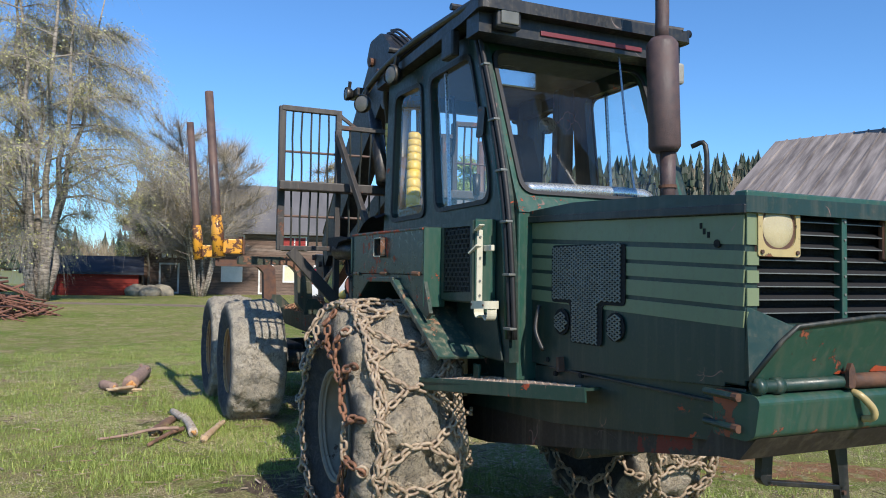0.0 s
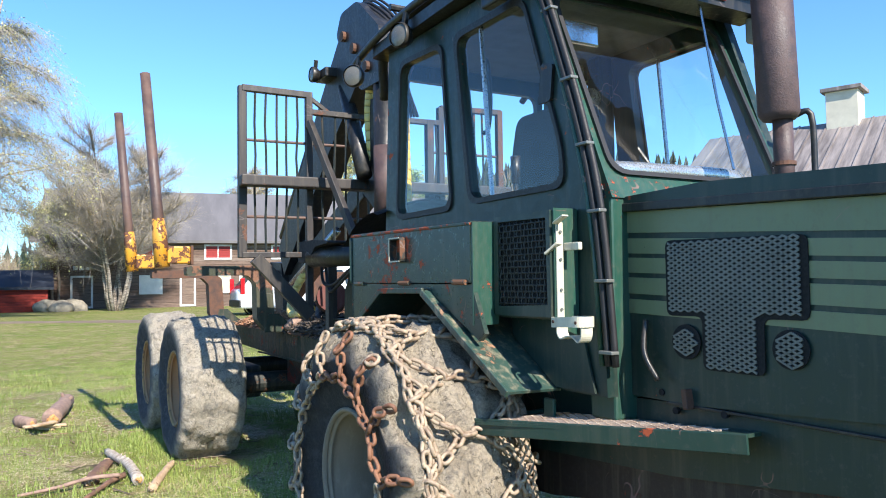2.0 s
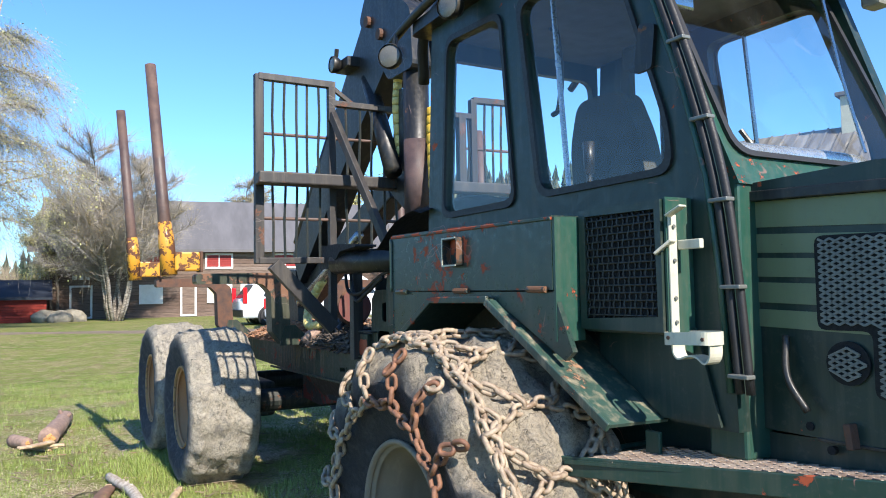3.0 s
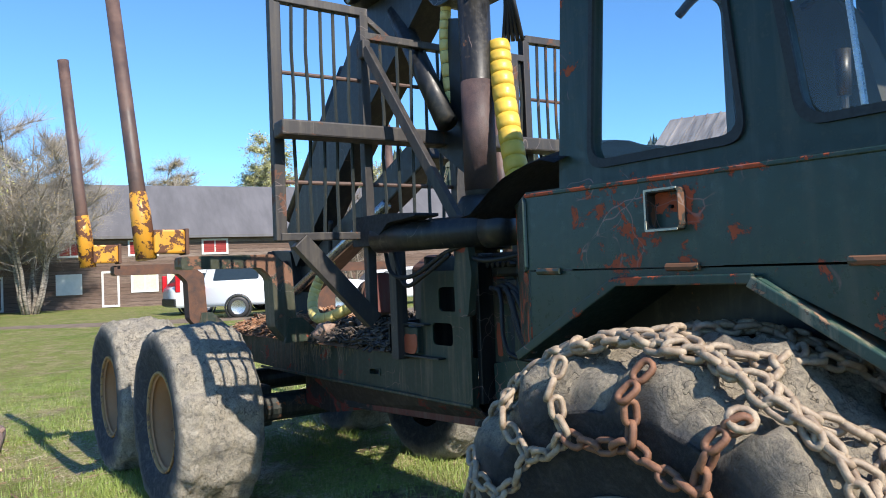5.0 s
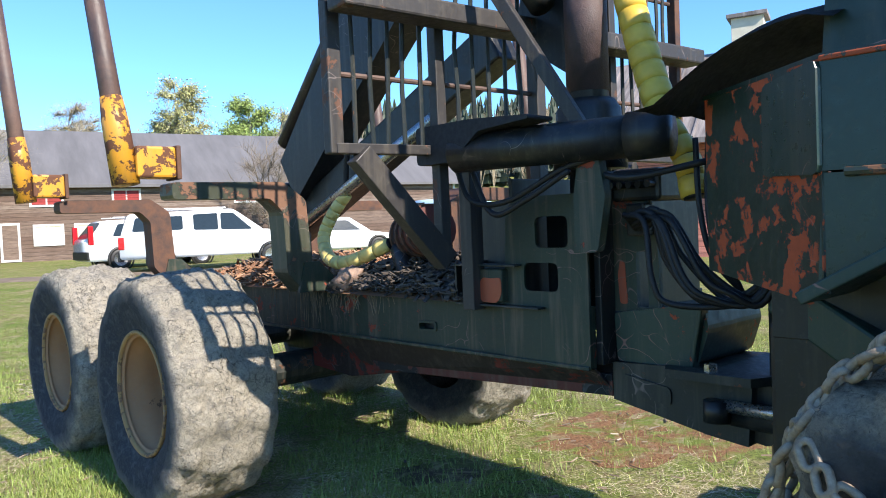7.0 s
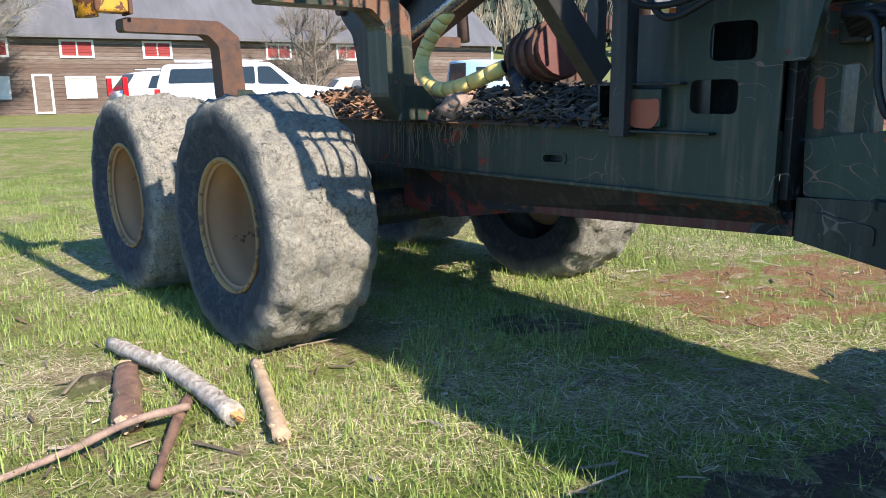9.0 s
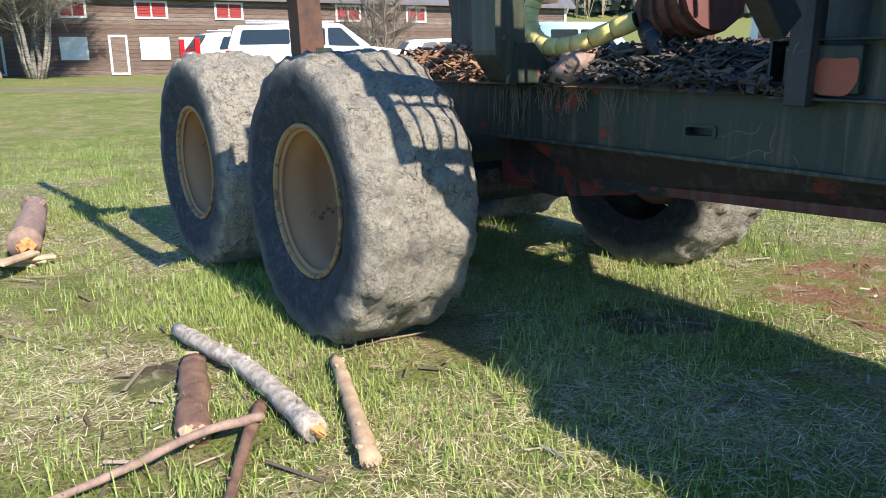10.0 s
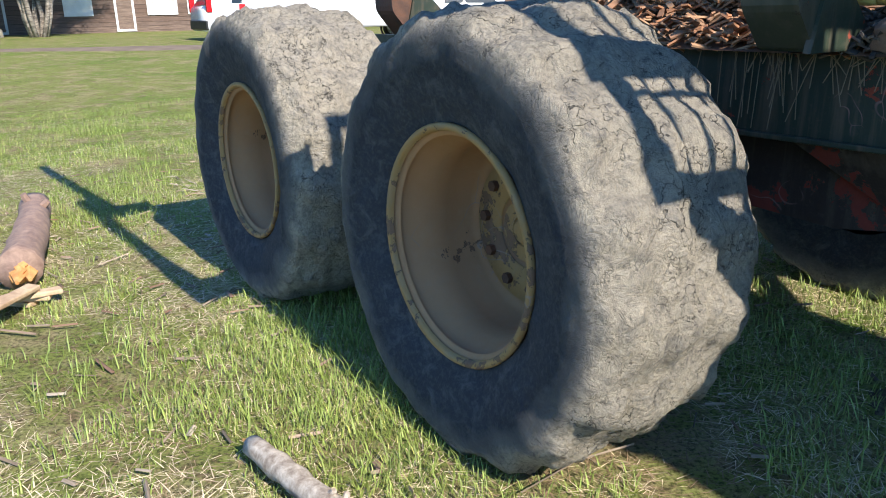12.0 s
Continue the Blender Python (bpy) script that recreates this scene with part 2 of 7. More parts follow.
def mud_tyre(name, mud, dark, grey, flank_free=0.75):
    """Worn rubber: smooth dark flank, cracked grey shoulder, dry pale mud on the tread."""
    m, n, l, b = material(name, 0.9, 0, 0.3)
    v = coords(n, l)
    patch = noisy(n, l, v, 4.5, 9, 0.7, 0.3)
    grain = noisy(n, l, v, 70, 7, 0.8, 0.2)
    lump = noisy(n, l, v, 16, 8, 0.72, 0.5)
    att = n.new("ShaderNodeAttribute")
    att.attribute_name = "tread"
    k = math_node(n, l, "ADD", math_node(n, l, "MULTIPLY", att.outputs["Fac"], 0.75), math_node(n, l, "MULTIPLY", math_node(n, l, "SUBTRACT", patch, 0.5), 0.85))
    c = mix(n, l, ramp(n, l, k, [(0.20, 0.0), (0.52, 1.0)]), dark, grey)
    c = mix(n, l, ramp(n, l, k, [(0.52, 0.0), (0.72, 1.0)]), c, mud)
    c = mix(n, l, math_node(n, l, "MULTIPLY", ramp(n, l, lump, [(0.5, 0.0), (0.68, 1.0)]), 0.55), c, grey)
    c = mix(n, l, math_node(n, l, "MULTIPLY", ramp(n, l, grain, [(0.47, 0.0), (0.66, 1.0)]), 0.6), c, tuple(x * 0.6 for x in grey))
    rub = ramp(n, l, noisy(n, l, v, 9, 7, 0.75, 0.4), [(0.60, 0.0), (0.66, 1.0)])
    c = mix(n, l, math_node(n, l, "MULTIPLY", rub, 0.6), c, (0.07, 0.072, 0.078))
    warp = n.new("ShaderNodeVectorMath")
    warp.operation = "ADD"
    nz = n.new("ShaderNodeTexNoise")
    nz.inputs["Scale"].default_value, nz.inputs["Detail"].default_value = 7.0, 5.0
    l.new(v, nz.inputs["Vector"]), l.new(v, warp.inputs[0]), l.new(nz.outputs["Color"], warp.inputs[1])
    crack = n.new("ShaderNodeTexVoronoi")
    crack.feature, crack.inputs["Scale"].default_value = "DISTANCE_TO_EDGE", 5.0
    l.new(warp.outputs[0], crack.inputs["Vector"])
    line = ramp(n, l, crack.outputs["Distance"], [(0.0, 1.0), (0.022, 0.0)])
    line = math_node(n, l, "MULTIPLY", line, ramp(n, l, math_node(n, l, "ADD", math_node(n, l, "MULTIPLY", noisy(n, l, v, 5, 4), 0.8), math_node(n, l, "MULTIPLY", att.outputs["Fac"], 0.35)), [(0.66, 0.0), (0.8, 1.0)]))
    c = mix(n, l, math_node(n, l, "MULTIPLY", line, 0.85), c, (0.035, 0.033, 0.03))
    fleck = ramp(n, l, noisy(n, l, v, 32, 8, 0.8, 0.6), [(0.60, 0.0), (0.64, 1.0)])
    c = mix(n, l, math_node(n, l, "MULTIPLY", fleck, 0.7), c, (0.06, 0.057, 0.053))
    l.new(c, b.inputs["Base Color"])
    rise = math_node(n, l, "ADD", math_node(n, l, "MULTIPLY", lump, 1.6), math_node(n, l, "MULTIPLY", grain, 0.45))
    h = math_node(n, l, "MULTIPLY", math_node(n, l, "SUBTRACT", rise, math_node(n, l, "MULTIPLY", line, 0.5)), math_node(n, l, "ADD", math_node(n, l, "MULTIPLY", att.outputs["Fac"], flank_free), 1.0 - flank_free))
    bump(n, l, b, h, 1.0, 0.026)
    return m


TYRE = mud_tyre("muddy_tyre_rubber", (0.44, 0.395, 0.315), (0.032, 0.036, 0.045), (0.15, 0.147, 0.14))
TYRE_DARK = mud_tyre("dark_muddy_tyre_rubber", (0.46, 0.39, 0.29), (0.036, 0.037, 0.04), (0.13, 0.126, 0.12), 0.3)


# ---- mesh helpers ----
def finish(name, bm, mat, parent=None, label="", smooth=False, m=None):
    me = bpy.data.meshes.new(name)
    bmesh.ops.recalc_face_normals(bm, faces=bm.faces)
    bm.to_mesh(me)
    bm.free()
    for x in (mat if isinstance(mat, (list, tuple)) else [mat]):
        me.materials.append(x)
    if smooth:
        for p in me.polygons:
            p.use_smooth = True
    ob = new(name, me)
    if parent:
        ob.parent = parent
    if m is not None:
        ob.matrix_basis = m
    return tagged(ob, label)


def part(name, bm, mat, parent, label="", smooth=False, m=None):
    return finish(name, bm, mat, parent, label, smooth, m)


def add_box(bm, lo, hi, bev=0.0, m=None):
    (x0, y0, z0), (x1, y1, z1) = lo, hi
    vs = [bm.verts.new(p) for p in ((x0, y0, z0), (x1, y0, z0), (x1, y1, z0), (x0, y1, z0), (x0, y0, z1), (x1, y0, z1), (x1, y1, z1), (x0, y1, z1))]
    fs = [bm.faces.new([vs[i] for i in q]) for q in ((0, 3, 2, 1), (4, 5, 6, 7), (0, 1, 5, 4), (1, 2, 6, 5), (2, 3, 7, 6), (3, 0, 4, 7))]
    if bev:
        es = {e for f in fs for e in f.edges}
        r = bmesh.ops.bevel(bm, geom=list(es), offset=bev, segments=2, affect="EDGES", profile=0.5)
        vs = list({v for f in r["faces"] for v in f.verts} | {v for v in vs if v.is_valid})
    if m is not None:
        bmesh.ops.transform(bm, matrix=m, verts=[v for v in vs if v.is_valid])
    return bm


def box(lo, hi, bev=0.006, m=None):
    return add_box(bmesh.new(), lo, hi, bev, m)


def frame_on(a, b, up=(0, 0, 1)):
    """A matrix whose x runs from a to b."""
    a, b = Vector(a), Vector(b)
    x = (b - a).normalized()
    u = Vector(up)
    if abs(x.dot(u)) > 0.98:
        u = Vector((0, 1, 0))
    y = u.cross(x).normalized()
    z = x.cross(y)
    return Matrix.Translation(a) @ Matrix((x, y, z)).transposed().to_4x4(), (b - a).length


def add_bar(bm, a, b, w, h, bev=0.004, up=(0, 0, 1)):
    """A rectangular bar from a to b."""
    m, n = frame_on(a, b, up)
    return add_box(bm, (0, -w / 2, -h / 2), (n, w / 2, h / 2), bev, m)


def add_tube(bm, pts, r, seg=10, cap=True, wob=0.0):
    """A round rod, pipe or hose along the points; r one radius or one for each."""
    pts = [Vector(p) for p in pts]
    rs = r if isinstance(r, (list, tuple)) else [r] * len(pts)
    rings, last = [], None
    for i, p in enumerate(pts):
        d = (pts[min(i + 1, len(pts) - 1)] - pts[max(i - 1, 0)]).normalized()
        if last is None:
            s = d.orthogonal().normalized()
        else:
            s = (last - d * last.dot(d)).normalized()
        last = s
        t = d.cross(s)
        rings.append([bm.verts.new(p + (s * math.cos(2 * math.pi * k / seg) + t * math.sin(2 * math.pi * k / seg)) * rs[i] * (1 + (random.uniform(-wob, wob) if wob else 0))) for k in range(seg)])
    for a, b in zip(rings, rings[1:]):
        for k in range(seg):
            bm.faces.new((a[k], a[(k + 1) % seg], b[(k + 1) % seg], b[k]))
    if cap:
        bm.faces.new(rings[0][::-1]), bm.faces.new(rings[-1])
    return bm


def tube(pts, r, seg=10, wob=0.0):
    return add_tube(bmesh.new(), pts, r, seg, True, wob)


def curve_pts(ctrl, n=6):
    """Points of a smooth line through the control points."""
    c = [Vector(p) for p in ctrl]
    c = [c[0] * 2 - c[1], *c, c[-1] * 2 - c[-2]]
    out = []
    for i in range(1, len(c) - 2):
        for k in range(n):
            t = k / n
            p0, p1, p2, p3 = c[i - 1:i + 3]
            out.append(0.5 * ((2 * p1) + (p2 - p0) * t + (2 * p0 - 5 * p1 + 4 * p2 - p3) * t * t + (3 * p1 - p0 - 3 * p2 + p3) * t ** 3))
    return out + [c[-2]]


def rounded(poly, r, seg=5):
    """A 2D polygon with rounded corners."""
    out = []
    for i, p in enumerate(poly):
        p, a, b = Vector(p), Vector(poly[i - 1]), Vector(poly[(i + 1) % len(poly)])
        da, db = (a - p), (b - p)
        k = min(r, da.length * 0.45, db.length * 0.45)
        s, e = p + da.normalized() * k, p + db.normalized() * k
        for j in range(seg + 1):
            t = j / seg
            out.append(tuple((s * (1 - t) ** 2 + p * 2 * t * (1 - t) + e * t * t)))
    return out


def plate(outer, holes, thick, at):
    """A sheet with openings: 2D outlines, thickness, and the map at(u, v, w) into space."""
    from mathutils.geometry import tessellate_polygon
    loops = [outer, *holes]
    flat = [p for q in loops for p in q]
    tris = tessellate_polygon([[Vector((u, v, 0)) for u, v in q] for q in loops])
    bm = bmesh.new()
    f = [bm.verts.new(at(u, v, 0.0)) for u, v in flat]
    g = [bm.verts.new(at(u, v, thick)) for u, v in flat]
    for t in tris:
        if len(set(t)) == 3:
            try:
                bm.faces.new([f[i] for i in t]), bm.faces.new([g[i] for i in reversed(t)])
            except ValueError:
                pass
    k = 0
    for q in loops:
        for i in range(len(q)):
            a, b = k + i, k + (i + 1) % len(q)
            bm.faces.new((f[a], f[b], g[b], g[a]))
        k += len(q)
    return bm


def strip_plate(a, b, c, d, t):
    """A four-cornered plate of thickness t."""
    bm = bmesh.new()
    n = (Vector(b) - Vector(a)).cross(Vector(d) - Vector(a)).normalized() * t
    vs = [bm.verts.new(Vector(p)) for p in (a, b, c, d)] + [bm.verts.new(Vector(p) - n) for p in (a, b, c, d)]
    for q in ((0, 1, 2, 3), (7, 6, 5, 4), (0, 4, 5, 1), (1, 5, 6, 2), (2, 6, 7, 3), (3, 7, 4, 0)):
        bm.faces.new([vs[i] for i in q])
    return bm


def sheet(outer, at):
    """A single pane."""
    bm = bmesh.new()
    bm.faces.new([bm.verts.new(at(u, v, 0.0)) for u, v in outer])
    return bm


def lathe(profile, seg=48, cap=False):
    """A body of revolution about y: profile of (radius, y)."""
    bm = bmesh.new()
    rings = [[bm.verts.new((r * math.cos(2 * math.pi * k / seg), y, r * math.sin(2 * math.pi * k / seg))) for k in range(seg)] for r, y in profile]
    for a, b in zip(rings, rings[1:]):
        for k in range(seg):
            bm.faces.new((a[k], a[(k + 1) % seg], b[(k + 1) % seg], b[k]))
    if cap:
        bm.faces.new(rings[0]), bm.faces.new(rings[-1][::-1])
    return bm


# ---- ground ----
def ground_z(x, y):
    d = math.hypot(x + 1.0, y - 4.0)
    k = max(0.0, min(1.0, (d - 11) / 15))
    return 0.36 * k * k * (3 - 2 * k)


def grass_mat():
    m, n, l, b = material("spring_grass", 0.95, 0, 0.1)
    v = coords(n, l)
    a, f, g, k = noisy(n, l, v, 0.35, 5), noisy(n, l, v, 2.3, 9, 0.7, 0.6), noisy(n, l, v, 55, 6, 0.75), noisy(n, l, v, 11, 7, 0.7)
    c = mix(n, l, ramp(n, l, a, [(0.38, 0.0), (0.62, 1.0)]), (0.17, 0.255, 0.045), (0.28, 0.30, 0.09))
    c = mix(n, l, ramp(n, l, f, [(0.47, 0.0), (0.61, 0.85)]), c, (0.42, 0.34, 0.19))
    c = mix(n, l, ramp(n, l, k, [(0.52, 0.0), (0.62, 0.85)]), c, (0.21, 0.145, 0.085))
    c = mix(n, l, math_node(n, l, "MULTIPLY", ramp(n, l, g, [(0.46, 0.0), (0.62, 1.0)]), 0.9), c, (0.05, 0.052, 0.02))
    l.new(c, b.inputs["Base Color"])
    bump(n, l, b, math_node(n, l, "ADD", g, k), 0.9, 0.03)
    return m


GRASS = grass_mat()
DIRT = rusty("track_dirt", (0.26, 0.2, 0.14), (0.14, 0.1, 0.07), 2.5, 0.95)
bm = bmesh.new()
rings = []
radii = [0.5, 2, 4, 6, 8, 10, 12, 14, 16, 18, 20, 22, 24, 26, 30, 40, 60, 100, 200, 500, 1500, 4500]
for r in radii:
    rings.append([bm.verts.new((-1 + r * math.cos(2 * math.pi * k / 72), 4 + r * math.sin(2 * math.pi * k / 72), ground_z(-1 + r * math.cos(2 * math.pi * k / 72), 4 + r * math.sin(2 * math.pi * k / 72)))) for k in range(72)])
bm.faces.new(rings[0])
for a, b in zip(rings, rings[1:]):
    for k in range(72):
        bm.faces.new((a[k], a[(k + 1) % 72], b[(k + 1) % 72], b[k]))
ground = tagged(finish("ground", bm, GRASS, None, "", True), "spring grass field with dry straw and bare patches", "ground", kind="structure")


def dirt_patch(name, cx, cy, rx, ry, mat, label, seed, lift=0.012, rot=0.0):
    """A low uneven patch of bare soil lying on the grass."""
    bm = bmesh.new()
    rows = []
    for i in range(9):
        k = i / 8
        ring = []
        for j in range(40):
            a = 2 * math.pi * j / 40
            e = 1 + 0.3 * noise.noise(Vector((math.cos(a) * 1.7, math.sin(a) * 1.7, seed))) + 0.14 * noise.noise(Vector((math.cos(a) * 6, math.sin(a) * 6, seed)))
            x, y = rx * k * e * math.cos(a), ry * k * e * math.sin(a)
            x, y = cx + x * math.cos(rot) - y * math.sin(rot), cy + x * math.sin(rot) + y * math.cos(rot)
            ring.append(bm.verts.new((x, y, ground_z(x, y) + (lift + 0.02 * noise.noise(Vector((x * 5, y * 5, seed)))) * (1 - k ** 3) - 0.006 * k)))
        rows.append(ring)
    for a, b in zip(rows, rows[1:]):
        for j in range(40):
            bm.faces.new((a[j], a[(j + 1) % 40], b[(j + 1) % 40], b[j]))
    bmesh.ops.remove_doubles(bm, verts=bm.verts, dist=0.0005)
    return tagged(finish(name, bm, mat, None, "", True), label, "ground", kind="structure")


def worn_ground(name, soil, dark, green=0.4):
    """Bare soil broken up by grass and straw."""
    m, n, l, b = material(name, 0.97, 0, 0.1)
    v = coords(n, l)
    a, f, g = noisy(n, l, v, 7, 9, 0.72, 0.8), noisy(n, l, v, 45, 6, 0.75), noisy(n, l, v, 2.4, 8, 0.7, 0.6)
    c = mix(n, l, ramp(n, l, f, [(0.35, 0.0), (0.65, 1.0)]), dark, soil)
    c = mix(n, l, ramp(n, l, g, [(0.48, 0.0), (0.58, green)]), c, (0.17, 0.23, 0.05))
    c = mix(n, l, ramp(n, l, a, [(0.52, 0.0), (0.62, 0.8)]), c, (0.36, 0.30, 0.18))
    l.new(c, b.inputs["Base Color"])
    bump(n, l, b, math_node(n, l, "ADD", f, a), 0.9, 0.03)
    return m


SOIL = worn_ground("dark_soil", (0.15, 0.115, 0.085), (0.07, 0.05, 0.04))
BARK_SOIL = worn_ground("red_brown_bark_litter_soil", (0.36, 0.19, 0.10), (0.15, 0.085, 0.05), 0.95)
MULCH = rusty("red_brown_mulch", (0.36, 0.17, 0.08), (0.13, 0.07, 0.045), 10, 0.95)

# gravel track across the field
bm = bmesh.new()
rows = []
for i in range(60):
    x = -40 + i * 1.2
    y = 27.2 - 0.02 * (x + 12) + 0.25 * math.sin(x * 0.3)
    w = 0.8 + 0.25 * math.sin(x * 0.7)
    rows.append([bm.verts.new((x, y + s * w, ground_z(x, y + s * w) + (0.03 if abs(s) < 1 else -0.02))) for s in (-1, -0.5, 0, 0.5, 1)])
for a, b in zip(rows, rows[1:]):
    for j in range(4):
        bm.faces.new((a[j], a[j + 1], b[j + 1], b[j]))
tagged(finish("road", bm, DIRT, None, "", True), "narrow dirt track with a grassy edge", "road", kind="structure")


# ---- buildings ----
def board_mat(name, colours, plank=0.16, axis=2, rough=0.85):
    """Weathered boards: colour by board, grain along it."""
    m, n, l, b = material(name, rough)
    oi = n.new("ShaderNodeNewGeometry")
    v = coords(n, l, (0.6, 0.6, 9.0) if axis == 2 else (9, 9, 0.6))
    g = noisy(n, l, v, 3.0, 7, 0.7)
    c = ramp(n, l, oi.outputs["Random Per Island"], [(i / max(1, len(colours) - 1), k) for i, k in enumerate(colours)])
    c = mix(n, l, ramp(n, l, g, [(0.35, 0.0), (0.7, 1.0)]), c, tuple(x * 0.45 for x in colours[0]))
    l.new(c, b.inputs["Base Color"])
    bump(n, l, b, g, 0.5, 0.01)
    return m


BARN = board_mat("grey_brown_barn_boards", [(0.15, 0.095, 0.07), (0.24, 0.175, 0.14), (0.12, 0.07, 0.052), (0.30, 0.24, 0.2)])
FALU = board_mat("red_painted_boards", [(0.28, 0.028, 0.018), (0.33, 0.04, 0.024), (0.24, 0.022, 0.015)])
# faded red, made paler still to stand in for sun on the house wall
FALU_OLD = board_mat("faded_sun_bright_red_boards", [(0.60, 0.21, 0.16), (0.66, 0.28, 0.22), (0.54, 0.17, 0.13)])
WHITE = plain("old_white_paint", (0.72, 0.72, 0.69), 0.6, 0, 0.15, 4)
SHUTTER = plain("red_shutter_paint", (0.30, 0.022, 0.018), 0.6)
PALE = plain("pale_blind", (0.72, 0.68, 0.45), 0.5)


def roof_mat(name, light, dark, stripes):
    m, n, l, b = material(name, 0.7)
    v = coords(n, l, (1, 1, 1))
    s = noisy(n, l, coords(n, l, stripes), 1.0, 6, 0.65)
    a = noisy(n, l, v, 0.5, 5)
    c = mix(n, l, ramp(n, l, s, [(0.35, 0.0), (0.65, 1.0)]), dark, light)
    c = mix(n, l, math_node(n, l, "MULTIPLY", a, 0.4), c, dark)
    l.new(c, b.inputs["Base Color"])
    bump(n, l, b, s, 0.4, 0.03)
    return m


ROOF_DARK = roof_mat("dark_felt_roof", (0.15, 0.145, 0.15), (0.10, 0.097, 0.10), (1.2, 0.25, 0.25))
ROOF_OLD = roof_mat("weathered_streaked_roof", (0.34, 0.30, 0.28), (0.11, 0.095, 0.09), (5.5, 0.5, 0.5))
ROOF_BLUE = roof_mat("dark_blue_roof", (0.03, 0.04, 0.06), (0.02, 0.025, 0.04), (2, 0.4, 0.4))


def building(name, m, length, depth, eave, ridge, wall, roof_m, label, over=0.5, board=0.2, gap=0.012):
    """A gabled house: x along the front, y into it, origin at the front corner."""
    h = new(name)
    h.matrix_world = m
    tagged(h, label, name.split("_")[-1])
    for face in range(4):
        bm = bmesh.new()
        z, k = 0.0, 0
        while z < (eave if face < 2 else ridge - 0.1):
            z1 = z + board
            if face == 0:
                add_box(bm, (0, -0.01 * (k % 2), z), (length, 0.06, z1 - gap))
            elif face == 1:
                add_box(bm, (0, depth - 0.06, z), (length, depth, z1 - gap))
            else:
                f = 0 if z < eave else (z - eave) / (ridge - eave) * depth / 2
                x = 0 if face == 2 else length - 0.06
                add_box(bm, (x, 0.06 + f, z), (x + 0.06, depth - 0.06 - f, z1 - gap))
            z, k = z1, k + 1
        tagged(part("wall", bm, wall, h, "horizontal board wall"), kind="stuff")
    part("core", box((0.07, 0.07, 0), (length - 0.07, depth - 0.07, eave), 0.0), plain("dark_core", (0.02, 0.018, 0.016), 0.9), h)
    for s in (0, 1):
        y0, y1 = (-over, depth / 2) if s == 0 else (depth + over, depth / 2)
        z0 = eave - over * (ridge - eave) / (depth / 2)
        bm = bmesh.new()
        vs = [bm.verts.new(p) for p in ((-over, y0, z0), (length + over, y0, z0), (length + over, y1, ridge), (-over, y1, ridge), (-over, y0, z0 + 0.14), (length + over, y0, z0 + 0.14), (length + over, y1, ridge + 0.14), (-over, y1, ridge + 0.14))]
        for q in ((0, 1, 2, 3), (7, 6, 5, 4), (0, 4, 5, 1), (1, 5, 6, 2), (2, 6, 7, 3), (3, 7, 4, 0)):
            bm.faces.new([vs[i] for i in q])
        part("roof", bm, roof_m, h, "long weathered roof slope")
    return h


def house_window(h, u0, u1, z0, z1, fill, bars=1, y=-0.03):
    w = part("window", plate([(u0, z0), (u1, z0), (u1, z1), (u0, z1)], [[(u0 + 0.1, z0 + 0.1), (u1 - 0.1, z0 + 0.1), (u1 - 0.1, z1 - 0.1), (u0 + 0.1, z1 - 0.1)]], 0.06, lambda u, v, k: (u, y - 0.03 + k, v)), WHITE, h, "white framed window")
    part("pane", box((u0 + 0.09, y, z0 + 0.09), (u1 - 0.09, y + 0.02, z1 - 0.09), 0.0), fill, w)
    for k in range(bars):
        x = u0 + (u1 - u0) * (k + 1) / (bars + 1)
        part("glazing_bar", box((x - 0.035, y - 0.02, z0 + 0.1), (x + 0.035, y, z1 - 0.1), 0.0), WHITE, w)
    return w


BARN_M = pose(-18.6, 42.1, 0.25, 0, 0, 14.5)
barn = building("barn", BARN_M, 32.5, 9.0, 3.95, 6.9, BARN, ROOF_DARK, "long weathered grey-brown wooden barn with dark roof", 0.45, 0.19)
for a, b in ((5.0, 6.2), (8.3, 9.8), (12.0, 13.4), (18.2, 19.6), (22.2, 23.4)):
    w = house_window(barn, a, b, 2.75, 3.6, SHUTTER, 1)
    for k in range(5):
        part("slat", box((a + 0.1, -0.05, 2.88 + k * 0.13), (b - 0.1, -0.035, 2.95 + k * 0.13), 0.0), plain("red_slat", (0.35, 0.03, 0.025), 0.6) if k == 0 else SHUTTER, w)
for a, b in ((4.9, 6.1), (8.4, 9.75), (10.2, 11.55)):
    house_window(barn, a, b, 0.85, 1.9, PALE if a > 8 else WHITE, 1)
for a, b, top in ((7.0, 7.85, 2.0), (1.5, 2.6, 1.9), (29.3, 30.4, 2.1)):
    d = house_window(barn, a, b, 0.15, top, BARN, 0)
    if a == 1.5:
        part("brace", add_bar(bmesh.new(), (a + 0.1, -0.06, 0.3), (b - 0.1, -0.06, top - 0.15), 0.03, 0.08, 0.0), BARN, d)
        part("brace", add_bar(bmesh.new(), (b - 0.1, -0.07, 0.3), (a + 0.1, -0.07, top - 0.15), 0.03, 0.08, 0.0), BARN, d)
for u in (-0.02, 32.4):
    part("corner_board", box((u, -0.06, 0), (u + 0.16, 0.0, 3.7), 0.0), WHITE, barn)
for k in range(3):
    part("ornament", tube([(1.75 + 0.3 * k, -0.08, 2.2), (1.75 + 0.3 * k, -0.08, 2.42)], 0.12, 8), WHITE, barn, "white ornament over the door")

